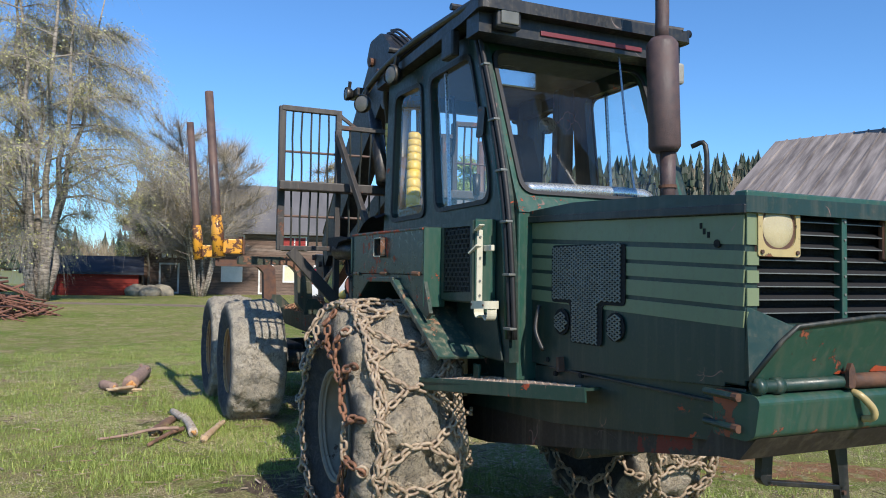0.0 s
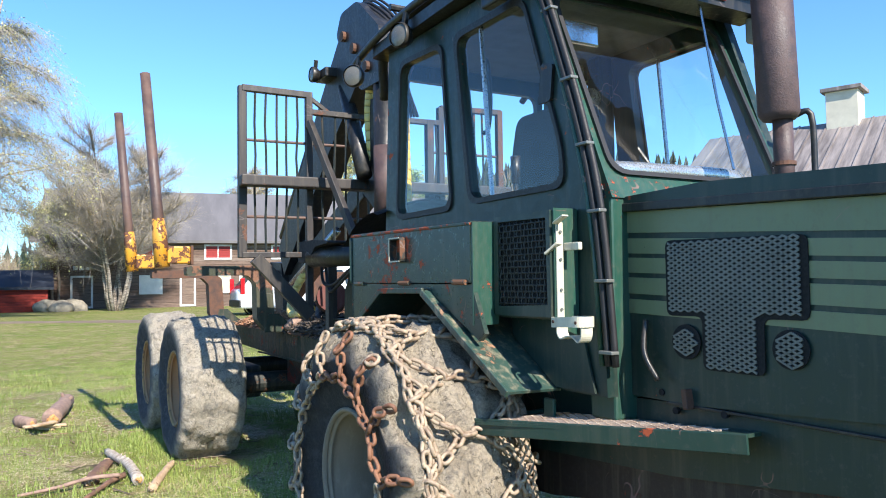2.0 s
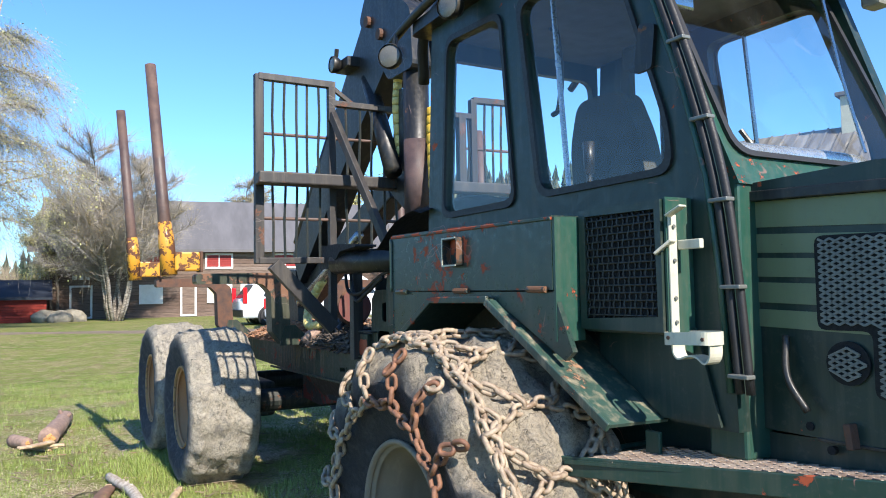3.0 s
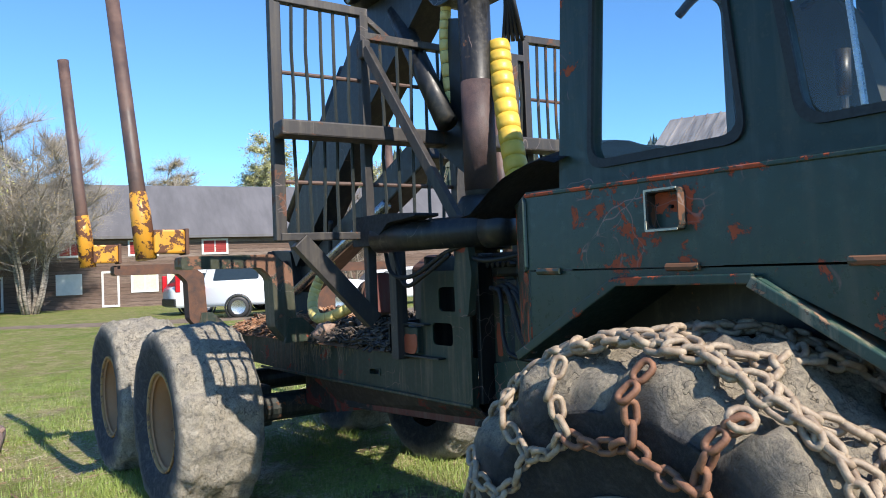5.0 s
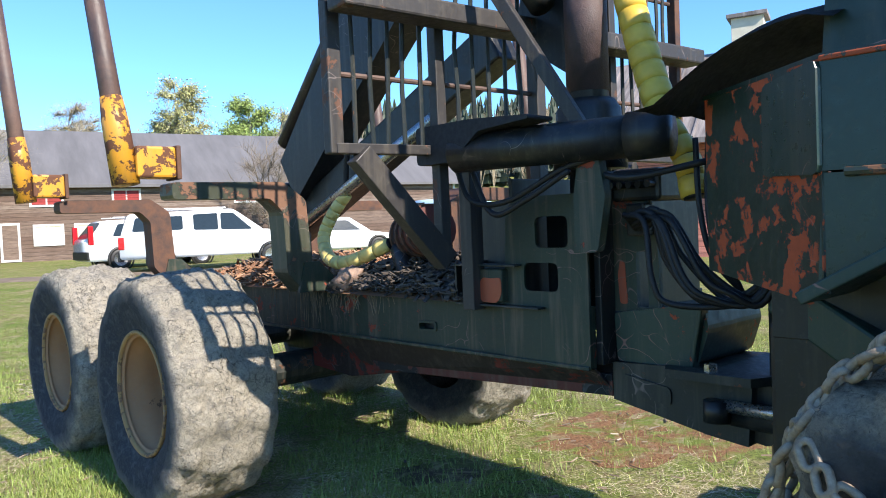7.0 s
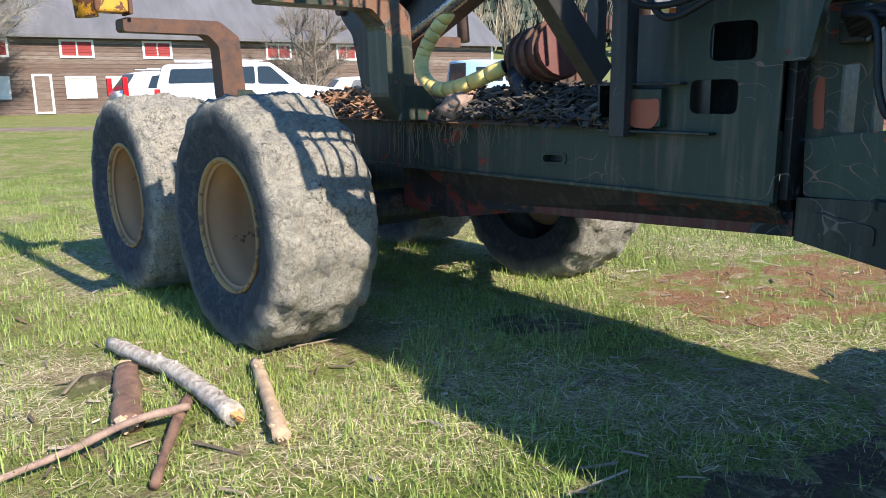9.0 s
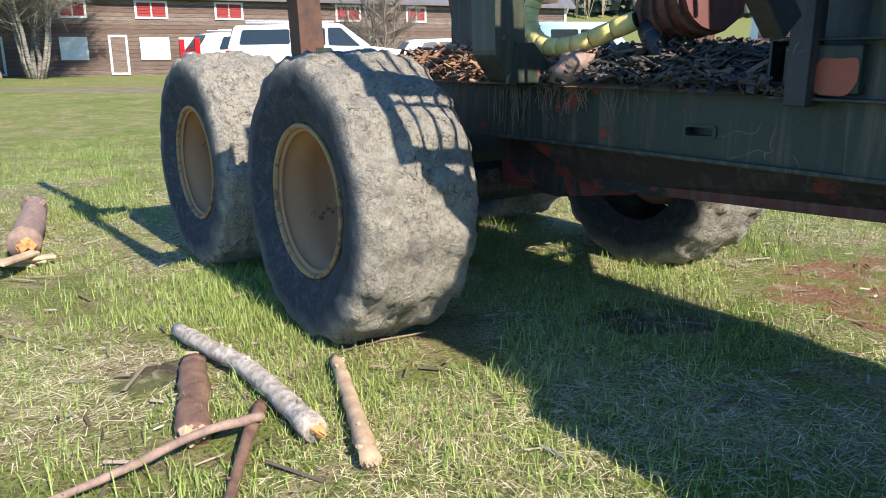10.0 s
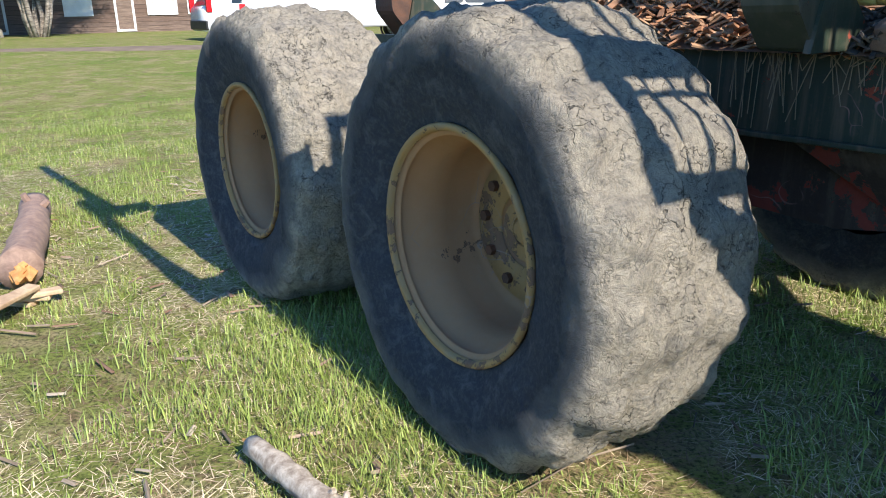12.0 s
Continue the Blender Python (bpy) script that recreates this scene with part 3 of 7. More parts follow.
shed = building("red_shed", pose(-21.8, 37.2, 0.2, 0, 0, 24), 5.3, 3.4, 1.35, 2.1, FALU, ROOF_BLUE, "small red-painted shed with a dark blue roof", 0.25, 0.13)
house = building("red_house", pose(8.6, 22.6, 0.2, 0, 0, -45), 18.0, 8.0, 3.5, 6.0, FALU_OLD, ROOF_OLD, "red wooden outbuilding with streaked old roof", 0.8, 0.16)
chim = part("chimney", box((3.0, 3.55, 5.55), (3.9, 4.45, 7.0), 0.01), plain("cream_plaster", (0.66, 0.62, 0.5), 0.8, 0, 0.2, 3), house, "cream plastered chimney")
part("chimney_cap", box((2.88, 3.43, 7.0), (4.02, 4.57, 7.12), 0.01), ROOF_OLD, chim)
bm = bmesh.new()
for k in range(44):
    x = -0.4 + k * 0.42
    add_bar(bm, (x, -0.8, 3.0 + 0.16), (x, 4.0, 6.0 + 0.15), 0.05, 0.05, 0.0)
tagged(part("roof_batten", bm, ROOF_OLD, house, "long roof cover strips"), kind="stuff")
for u in (3.2, 8.2, 11.6):
    house_window(house, u, u + 1.1, 1.0, 2.4, WHITE, 1)
part("corner_board", box((-0.02, -0.06, 0), (0.16, 0.0, 4.0), 0.0), WHITE, house)


# ---- the forwarder ----
forwarder = new("forwarder")
forwarder.matrix_world = MACHINE
tagged(forwarder, "old dark-green articulated forestry forwarder with chained front tyres, parked on grass", "forwarder")


def side(y, lean=0.0, x0=0.0):
    return lambda u, v, w: (u, y + lean * (u - x0) + w, v)


def front(x):
    return lambda u, v, w: (x - w, u, v)


def tyre_mesh(R, W, lugs, seed, worn=1.0, inner=0.56, lug_from=0.9):
    """A bulging worn tractor tyre about y, centred at 0, with shallow slanting lugs."""
    rng = random.Random(seed)
    prof = [(inner, 0.40), (0.5 * (inner + 0.76), 0.46), (0.78, 0.5), (0.88, 0.495), (0.95, 0.46), (0.985, 0.40), (0.997, 0.30), (1.0, 0.2), (1.002, 0.1), (1.002, 0.0)]
    prof = [(r, -w) for r, w in prof] + [(r, w) for r, w in prof[-2::-1]]
    dense = []
    for (r0, y0), (r1, y1) in zip(prof, prof[1:]):
        for k in range(3):
            dense.append((r0 + (r1 - r0) * k / 3, y0 + (y1 - y0) * k / 3))
    dense.append(prof[-1])
    seg = 168
    bm = bmesh.new()
    tread = bm.verts.layers.float.new("tread")
    rings = []
    off = Vector((rng.random() * 50, rng.random() * 50, 0))
    for k in range(seg):
        a = 2 * math.pi * k / seg
        ring = []
        for r, y in dense:
            t = max(0.0, min(1.0, (r - lug_from) / 0.08))
            s = abs(y) / 0.5
            ph = (a * lugs / (2 * math.pi) + (0.25 + 0.9 * s) * (1 if y > 0 else -1) * 0.5 + (0.5 if y > 0 else 0)) % 1.0
            lug = 1.0 if ph < 0.55 else 0.0
            edge = min(abs(ph - 0.0), abs(ph - 0.55), abs(1 - ph))
            lug *= min(1.0, edge / 0.07)
            p = Vector((math.cos(a) * R * 3, y * 4, math.sin(a) * R * 3)) + off
            wave = noise.noise(p * 1.4) * 0.016 + noise.noise(p * 4.5) * 0.009 + noise.noise(p * 11) * 0.004 + max(0.0, noise.noise(p * 3.1 + Vector((3, 1, 2)))) * 0.012 * t + (noise.noise(p * 1.9 + Vector((5, 5, 5))) * 0.028 * min(1.0, max(0.0, (r - 0.68) / 0.1)) if worn > 2 else 0.0)
            rr = R * r + wave * (0.5 + t) - t * (1 - lug) * 0.022 * worn * (0.45 + 0.75 * max(0.0, s - 0.1))
            v = bm.verts.new((rr * math.cos(a), y * W + noise.noise(p * 2.2 + Vector((9, 9, 9))) * 0.008, rr * math.sin(a)))
            v[tread] = max(0.0, min(1.0, (r - 0.70) / 0.26))
            ring.append(v)
        rings.append(ring)
    for k in range(seg):
        a, b = rings[k], rings[(k + 1) % seg]
        for i in range(len(dense) - 1):
            bm.faces.new((a[i], a[i + 1], b[i + 1], b[i]))
    return bm


def wheel(x, y, R, W, rim_r, lugs, seed, mirror, spin, worn=1.0, rubber=None, paint=None):
    """Deep-dished rim with hub disc and bolts; the tyre is a part of it. Outer side towards -y."""
    w = part("wheel", lathe([(rim_r * 0.96, -W * 0.37), (rim_r * 1.06, -W * 0.42), (rim_r * 1.07, -W * 0.405), (rim_r * 1.0, -W * 0.36), (rim_r * 0.97, -W * 0.3), (rim_r * 0.885, -W * 0.24), (rim_r * 0.875, -W * 0.1),
                              (rim_r * 0.86, W * 0.06), (rim_r * 0.80, W * 0.09), (rim_r * 0.72, W * 0.09), (rim_r * 0.70, W * 0.06), (rim_r * 0.36, W * 0.06), (rim_r * 0.34, W * 0.08), (0.002, W * 0.08)], 64), paint or RIM_PAINT, forwarder,
             "dusty steel rim", True, pose(x, y, R - 0.03, 0, spin, 180 if mirror else 0))
    part("rim_ring", lathe([(rim_r * 1.0, -W * 0.40), (rim_r * 1.015, -W * 0.424), (rim_r * 1.06, -W * 0.428), (rim_r * 1.075, -W * 0.415), (rim_r * 1.07, -W * 0.40)], 64), RIM_YELLOW if not paint else paint, w, "yellow painted lip of the rim", True)
    part("tyre", tyre_mesh(R, W, lugs, seed, worn, rim_r / R * 1.075, 0.9 if worn < 2 else 0.8), rubber or TYRE, w, "worn tyre caked with dry grey mud", True)
    part("wheel_disc", lathe([(rim_r * 0.70, W * 0.062), (rim_r * 0.69, W * 0.052), (rim_r * 0.36, W * 0.052), (rim_r * 0.35, W * 0.062)], 40), paint or RIM_YELLOW, w, "ochre wheel disc", True)
    for k in range(10):
        a = 2 * math.pi * k / 10
        part("wheel_bolt", tube([(rim_r * 0.55 * math.cos(a), W * 0.075, rim_r * 0.55 * math.sin(a)), (rim_r * 0.55 * math.cos(a), W * 0.02, rim_r * 0.55 * math.sin(a))], 0.017, 6), RUST, w)
    part("hub", lathe([(rim_r * 0.30, W * 0.1), (rim_r * 0.29, W * 0.05), (rim_r * 0.15, W * 0.045), (rim_r * 0.14, 0.03), (rim_r * 0.10, 0.015), (0.001, 0.012)], 24), RIM_YELLOW, w)
    return w


for sx, sd in ((-0.19, 1), (-1.72, 2)):
    wheel(sx, 0.195, 0.625, 0.55, 0.312, 17, sd, False, 40 * sd, 0.9)
    wheel(sx, 2.27, 0.625, 0.55, 0.312, 17, sd + 4, True, 25 * sd)
FR, FW = 0.675, 0.60
front_wheels = [wheel(3.79, 0.23, FR, FW, 0.295, 11, 11, False, 10, 2.6, TYRE_DARK, MUD_RIM), wheel(3.79, 1.95, FR, FW, 0.295, 11, 12, True, 60, 2.6, TYRE_DARK, MUD_RIM)]


# snow chains: a net of links over the front tyres
def link_mesh(name, length=0.072, width=0.047, r=0.0085):
    bm = bmesh.new()
    path, n = [], 5
    h, q = (length - width) / 2, width / 2 - r
    for k in range(n + 1):
        a = -math.pi / 2 + math.pi * k / n
        path.append((h + q * math.cos(a), q * math.sin(a), 0))
    for k in range(n + 1):
        a = math.pi / 2 + math.pi * k / n
        path.append((-h + q * math.cos(a), q * math.sin(a), 0))
    m = len(path)
    rings = []
    for i, p in enumerate(path):
        d = (Vector(path[(i + 1) % m]) - Vector(path[i - 1])).normalized()
        s, t = Vector((0, 0, 1)), d.cross(Vector((0, 0, 1)))
        rings.append([bm.verts.new(Vector(p) + (s * math.cos(2 * math.pi * k / 6) + t * math.sin(2 * math.pi * k / 6)) * r) for k in range(6)])
    for i in range(m):
        a, b = rings[i], rings[(i + 1) % m]
        for k in range(6):
            bm.faces.new((a[k], a[(k + 1) % 6], b[(k + 1) % 6], b[k]))
    me = bpy.data.meshes.new(name)
    bmesh.ops.recalc_face_normals(bm, faces=bm.faces)
    bm.to_mesh(me)
    bm.free()
    for p in me.polygons:
        p.use_smooth = True
    return me


LINK, LINK_R, RING = link_mesh("chain_link"), link_mesh("chain_link_rusty"), link_mesh("chain_ring", 0.072, 0.070, 0.0085)
LINK.materials.append(CHAIN)
LINK_R.materials.append(CHAIN_RUST)
RING.materials.append(CHAIN)


def chain_runs(R, W, cells):
    """Lines of the net in the wheel's own frame: (kind, points)."""
    def on(a, y, lift=0.012):
        q = abs(y) / (W / 2)
        r = R * (1.0 if q < 0.62 else 1.0 - 0.09 * ((q - 0.62) / 0.38) ** 2) + lift
        return Vector((r * math.cos(a), y, r * math.sin(a)))
    runs, step = [], 2 * math.pi / cells
    jit = lambda k: 0.07 * math.sin(k * 12.9) + 0.05 * math.sin(k * 4.1)
    mixed = lambda p, q, f: p + (q - p) * f
    for k in range(cells):
        a0, a1, am = (k + jit(k)) * step, (k + 1 + jit((k + 1) % cells)) * step, (k + 0.5 + jit(k + 30)) * step
        for s in (-1, 1):
            shoulder, mid, low = s * W * 0.385, s * W * 0.09 + 0.06 * jit(k), s * W * 0.30
            runs.append(("net", [on(mixed(a0, am, f), mixed(shoulder, mid, f)) for f in np.linspace(0, 1, 6)]))
            runs.append(("net", [on(mixed(am, a1, f), mixed(mid, shoulder, f)) for f in np.linspace(0, 1, 6)]))
            runs.append(("edge", [on(mixed(a0, a1, f), shoulder + (low - shoulder) * math.sin(math.pi * f) ** 2 * 0.45) for f in np.linspace(0, 1, 7)]))
            runs.append(("net", [on(mixed(a0, a1, f) + 0.05, s * W * 0.33 + 0.02 * math.sin(6.28 * f + k)) for f in np.linspace(0, 1, 5)]))
            rs = R * 0.70
            flank = lambda a, r: Vector((r * math.cos(a), s * (W * 0.5 + 0.016), r * math.sin(a)))
            if k % 3 == 0:
                runs.append(("ring", [on(a0, s * W * 0.42), on(a0 + 0.01, s * W * 0.475, 0.016)]))
            runs.append(("drop", [on(a0, s * W * 0.47, 0.02), flank(a0 + 0.03, R * 0.87), flank(a0, rs)]))
            runs.append(("side", [flank(mixed(a0, a1, f), rs * (1 - 0.05 * math.sin(math.pi * f))) for f in np.linspace(0, 1, 7)]))
        runs.append(("net", [on(am, -W * 0.09), on(am + 0.02, 0.0), on(am, W * 0.09)]))
    return runs


def chain_poses(run, W, rng, pitch=0.049):
    """Poses of the links along a run; the width of every other link stands on edge."""
    seglen = [(b - a).length for a, b in zip(run, run[1:])]
    total = sum(seglen)
    n = max(1, round(total / pitch))
    out = []
    for i in range(n):
        d, k = (i + 0.5) / n * total, 0
        while k < len(seglen) - 1 and d > seglen[k]:
            d -= seglen[k]
            k += 1
        p = run[k].lerp(run[k + 1], d / max(seglen[k], 1e-6))
        x = (run[k + 1] - run[k]).normalized()
        radial = Vector((p.x, 0, p.z)).normalized()
        if abs(p.y) > W * 0.49:
            radial = Vector((0, math.copysign(1, p.y), 0))
        y = radial.cross(x).normalized()
        z = x.cross(y)
        turn = (24 if i % 2 else -58) + rng.uniform(-24, 24)
        m = Matrix.Translation(p + radial * rng.uniform(0.0, 0.012)) @ Matrix((x, y, z)).transposed().to_4x4() @ pose(0, 0, 0, turn, rng.uniform(-9, 9), rng.uniform(-14, 14))
        out.append(m @ Matrix.Diagonal((total / n / 0.049, 1.0, 1.1, 1)))
    return out


def put_chain(w, separate):
    """The links of the stretch by the step and the tool box are parts; the others are joined."""
    rng = random.Random(5)
    poses = []
    for r, (kind, run) in enumerate(chain_runs(FR, FW, 16)):
        if kind == "ring":
            radial = Vector((run[0].x, run[0].y * 1.4, run[0].z)).normalized()
            poses.append((Matrix.Translation(run[1]) @ radial.to_track_quat("Z", "X").to_matrix().to_4x4(), RING))
        else:
            rusted = kind in ("drop", "side") and (r // 3) % 5 < 2
            poses += [(m, LINK_R if rusted else LINK) for m in chain_poses(run, FW, rng)]
    near = []
    if separate:
        poses.sort(key=lambda q: (w.matrix_basis @ q[0].translation - Vector((3.55, 0.0, 1.15))).length)
        near, poses = poses[:300], poses[300:]
    for m, mesh in near:
        ob = new("chain_link", mesh)
        ob.parent, ob.matrix_basis = w, m
    for mesh, nm in ((LINK, "tyre_chain"), (LINK_R, "rusty_chain"), (RING, "ring_chain")):
        bm = bmesh.new()
        for m, me in poses:
            if me is mesh:
                n0 = len(bm.verts)
                bm.from_mesh(mesh)
                bm.verts.ensure_lookup_table()
                bmesh.ops.transform(bm, matrix=m, verts=bm.verts[n0:])
        ob = part(nm, bm, mesh.materials[0], w, "heavy rusty steel tyre chain", True)
        tagged(ob, kind="stuff")


put_chain(front_wheels[0], True)
put_chain(front_wheels[1], False)

# rear frame: plated beam, tower plate with openings, belly
RX = 0.858
beam = part("rear_frame", plate([(-2.3, 0.90), (-2.3, 1.085), (2.07, 1.085), (2.07, 0.848), (1.15, 0.845), (0.0, 0.84)], [rounded([(1.06, 0.925), (1.17, 0.93), (1.17, 0.958), (1.06, 0.955)], 0.012)], 0.03, side(RX)), FRAME_GREEN, forwarder, "dirty dark green frame beam")
part("beam_lip", add_bar(bmesh.new(), (-0.6, RX - 0.012, 0.842), (2.07, RX - 0.012, 0.85), 0.02, 0.016, 0.003), FRAME_GREEN, beam)
# black box added behind the slot to darken it
part("slot_shade_box", box((1.03, RX + 0.036, 0.905), (1.20, RX + 0.05, 0.975), 0.002), BLACK_PAINT, beam)
part("slot_rim", plate(rounded([(1.045, 0.915), (1.185, 0.92), (1.185, 0.968), (1.045, 0.965)], 0.018), [rounded([(1.06, 0.925), (1.17, 0.93), (1.17, 0.958), (1.06, 0.955)], 0.012)], 0.006, side(RX - 0.006)), FRAME_GREEN, beam)
part("frame_plate", plate([(1.36, 1.088), (1.64, 1.088), (1.66, 1.46), (1.72, 1.52), (2.075, 1.52), (2.075, 0.85), (1.63, 0.848), (1.62, 1.055), (1.36, 1.055)],
                          [rounded([(1.818, 1.312), (1.985, 1.312), (1.985, 1.437), (1.818, 1.437)], 0.03), rounded([(1.752, 1.137), (1.93, 1.137), (1.93, 1.252), (1.752, 1.252)], 0.03)], -0.012, side(RX - 0.002)), FRAME_GREEN, forwarder, "olive green tower plate with two square openings")
part("frame_plate", plate([(-2.3, 0.9), (-2.3, 1.085), (2.07, 1.085), (2.07, 0.86), (0, 0.845)], [], 0.03, side(1.66)), FRAME_GREEN, forwarder)
part("frame_deck", box((-2.3, RX + 0.03, 1.045), (2.05, 1.66, 1.07), 0.004), FRAME_GREEN, forwarder)
part("belly_plate", plate([(-0.1, 0.845), (2.07, 0.85), (2.09, 0.755), (1.0, 0.70), (0.3, 0.58), (-0.1, 0.6)], [], 0.5, side(RX + 0.12)), RED_PRIMER, forwarder, "dirty red-brown primed belly")
part("belly_slope", strip_plate((0.2, RX + 0.02, 0.84), (2.07, RX + 0.02, 0.848), (2.09, RX + 0.115, 0.755), (0.45, RX + 0.115, 0.67), 0.01), RED_PRIMER, forwarder, "sloping sooty belly sheet")
part("belly_rail", add_bar(bmesh.new(), (0.55, RX + 0.1, 0.70), (2.1, RX + 0.1, 0.775), 0.03, 0.085, 0.004), PRIMER_DARK, forwarder, "sooty red lower rail")
part("cross_wall", box((1.66, RX + 0.01, 1.09), (1.68, 1.66, 1.60), 0.004), BLACK_PAINT, forwarder)
part("side_wall", box((1.36, RX + 0.14, 1.09), (1.66, RX + 0.16, 1.50), 0.004), BLACK_PAINT, forwarder)
part("tool_tray", box((1.385, RX - 0.06, 1.09), (1.395, RX + 0.14, 1.25), 0.002), BLACK_PAINT, forwarder)
tbx = part("tool_box", box((1.43, RX - 0.05, 1.088), (1.66, RX + 0.10, 1.225), 0.006), FRAME_GREEN, forwarder, "small green box with red primer showing")
part("bare_patch", plate(rounded([(1.535, 1.085), (1.525, 1.15), (1.545, 1.19), (1.6, 1.185), (1.655, 1.192), (1.658, 1.12), (1.63, 1.082)], 0.02, 3), [], 0.003, side(RX - 0.053)), PRIMER, tbx, "patch of bare orange primer")
part("bare_patch", plate(rounded([(1.44, 1.12), (1.45, 1.2), (1.475, 1.21), (1.47, 1.13)], 0.012, 3), [], 0.003, side(RX - 0.053)), PRIMER, tbx)
part("tray_lip", box((1.38, RX - 0.06, 1.236), (1.74, RX + 0.0, 1.246), 0.003), STEEL_DARK, forwarder)
part("tray_lip", box((1.38, RX - 0.06, 1.066), (1.86, RX - 0.013, 1.076), 0.003), STEEL_DARK, forwarder)
# black sheet added behind the tower openings so that they look dark
part("opening_shade_sheet", box((1.70, RX + 0.2, 1.09), (2.07, RX + 0.22, 1.50), 0.004), BLACK_PAINT, forwarder)
part("tower_wall", box((2.07, RX + 0.03, 0.86), (2.10, 1.62, 1.60), 0.004), BLACK_PAINT, forwarder)
part("tower_side", plate([(2.10, 1.06), (2.30, 1.06), (2.29, 1.40), (2.25, 1.5), (2.10, 1.5)], [[(2.2, 1.08), (2.25, 1.08), (2.25, 1.29), (2.2, 1.29)]], 0.02, side(RX + 0.12)), FRAME_GREEN, forwarder)
part("bare_patch", plate(rounded([(2.125, 1.09), (2.118, 1.2), (2.13, 1.26), (2.15, 1.25), (2.155, 1.15), (2.16, 1.09)], 0.012, 3), [], 0.003, side(RX + 0.117)), PRIMER, forwarder)
part("valve_block", box((2.11, RX + 0.1, 1.48), (2.32, 1.25, 1.60), 0.015), BLACK_PAINT, forwarder)
for k in range(5):
    part("valve_spool", tube([(2.135 + 0.04 * k, RX + 0.105, 1.54), (2.135 + 0.04 * k, RX + 0.06, 1.54)], 0.014, 8), BLACK_PAINT, forwarder)
part("hose_bracket", box((2.20, RX + 0.06, 1.35), (2.28, RX + 0.12, 1.47), 0.008), BLACK_PAINT, forwarder)
# articulated joint
part("joint_block", plate(rounded([(2.11, 1.055), (2.48, 1.112), (2.50, 1.02), (2.46, 0.90), (2.42, 0.875), (2.12, 0.872)], 0.015, 2), [], 0.4, side(0.955)), GREEN_WORN, forwarder, "green joint block with flaking paint")
part("joint_lip", add_bar(bmesh.new(), (2.44, 0.95, 0.88), (2.485, 0.95, 1.112), 0.02, 0.05, 0.006), GREEN_WORN, forwarder)
part("joint_block", plate([(2.11, 0.868), (2.52, 0.885), (2.66, 0.86), (2.64, 0.64), (2.50, 0.655), (2.11, 0.725)], [], 0.42, side(0.935)), STEEL_DARK, forwarder)
part("joint_cover", plate(rounded([(2.16, 0.765), (2.36, 0.735), (2.36, 0.80), (2.16, 0.83)], 0.02, 3), [], 0.01, side(0.927)), STEEL_DARK, forwarder)
part("joint_ledge", plate([(2.36, 0.90), (2.40, 0.83), (2.70, 0.84), (2.74, 0.93)], [], 0.03, lambda u, v, w: (u, v, 0.862 + w)), STEEL_DARK, forwarder)
part("joint_web", plate(rounded([(2.42, 0.68), (2.70, 0.64), (2.74, 0.72), (2.72, 0.845), (2.42, 0.85)], 0.02, 2), [], 0.03, side(0.975)), BLACK_PAINT, forwarder)
part("joint_pin", tube([(2.72, 1.1, 0.55), (2.72, 1.1, 1.15)], 0.07, 20), BLACK_PAINT, forwarder)
part("pin_head", tube([(2.55, 0.90, 0.72), (2.55, 0.90, 0.79)], 0.045, 14), BLACK_PAINT, forwarder, "", True)
part("steering_cylinder", tube([(2.55, 0.96, 0.74), (3.3, 0.93, 0.74)], 0.045, 16), BLACK_PAINT, forwarder, "", True)
part("piston_rod", tube([(2.58, 0.905, 0.775), (3.1, 0.90, 0.775)], 0.021, 12), CHROME, forwarder, "bright steel rod", True)
part("joint_bolt", tube([(2.55, 0.867, 0.885), (2.55, 0.867, 0.92)], 0.022, 6), CHROME, forwarder)
part("rear_axle", tube([(-0.19, 0.4, 0.59), (-0.19, 2.05, 0.59)], 0.1, 16), STEEL_DARK, forwarder)
part("rear_axle", tube([(-1.72, 0.4, 0.59), (-1.72, 2.05, 0.59)], 0.1, 16), STEEL_DARK, forwarder)
part("bogie_box", box((-1.72, 0.56, 0.45), (-0.19, 0.76, 0.75), 0.03), STEEL_DARK, forwarder)
part("bogie_box", box((-1.72, 1.72, 0.45), (-0.19, 1.9, 0.75), 0.03), STEEL_DARK, forwarder)

# bunks with their stakes
def bunk(x, w):
    b = part("bunk", plate(rounded([(-0.03, 1.59), (-0.03, 1.67), (0.56, 1.675), (0.69, 1.58), (0.72, 1.12), (0.66, 1.085), (0.56, 1.2), (0.55, 1.52), (0.48, 1.59)], 0.02, 2), [], w, lambda u, v, k: (x - k, u, v)), RUST if x < 0 else BUNK_PAINT, forwarder, "angled rusty steel bunk arm")
    part("foot", plate([(0.62, 1.09), (0.9, 1.09), (0.9, 1.11), (0.75, 1.25), (0.66, 1.25)], [], 0.02, lambda u, v, k: (x + 0.01 - k, u, v)), FRAME_GREEN, b)
    part("far_arm", plate(rounded([(2.59, 1.565), (2.59, 1.645), (1.88, 1.65), (1.74, 1.56), (1.74, 1.09), (1.84, 1.09), (1.94, 1.2), (1.94, 1.5), (2.0, 1.565)], 0.02, 2), [], w, lambda u, v, k: (x - k, u, v)), RUST, b)
    return b


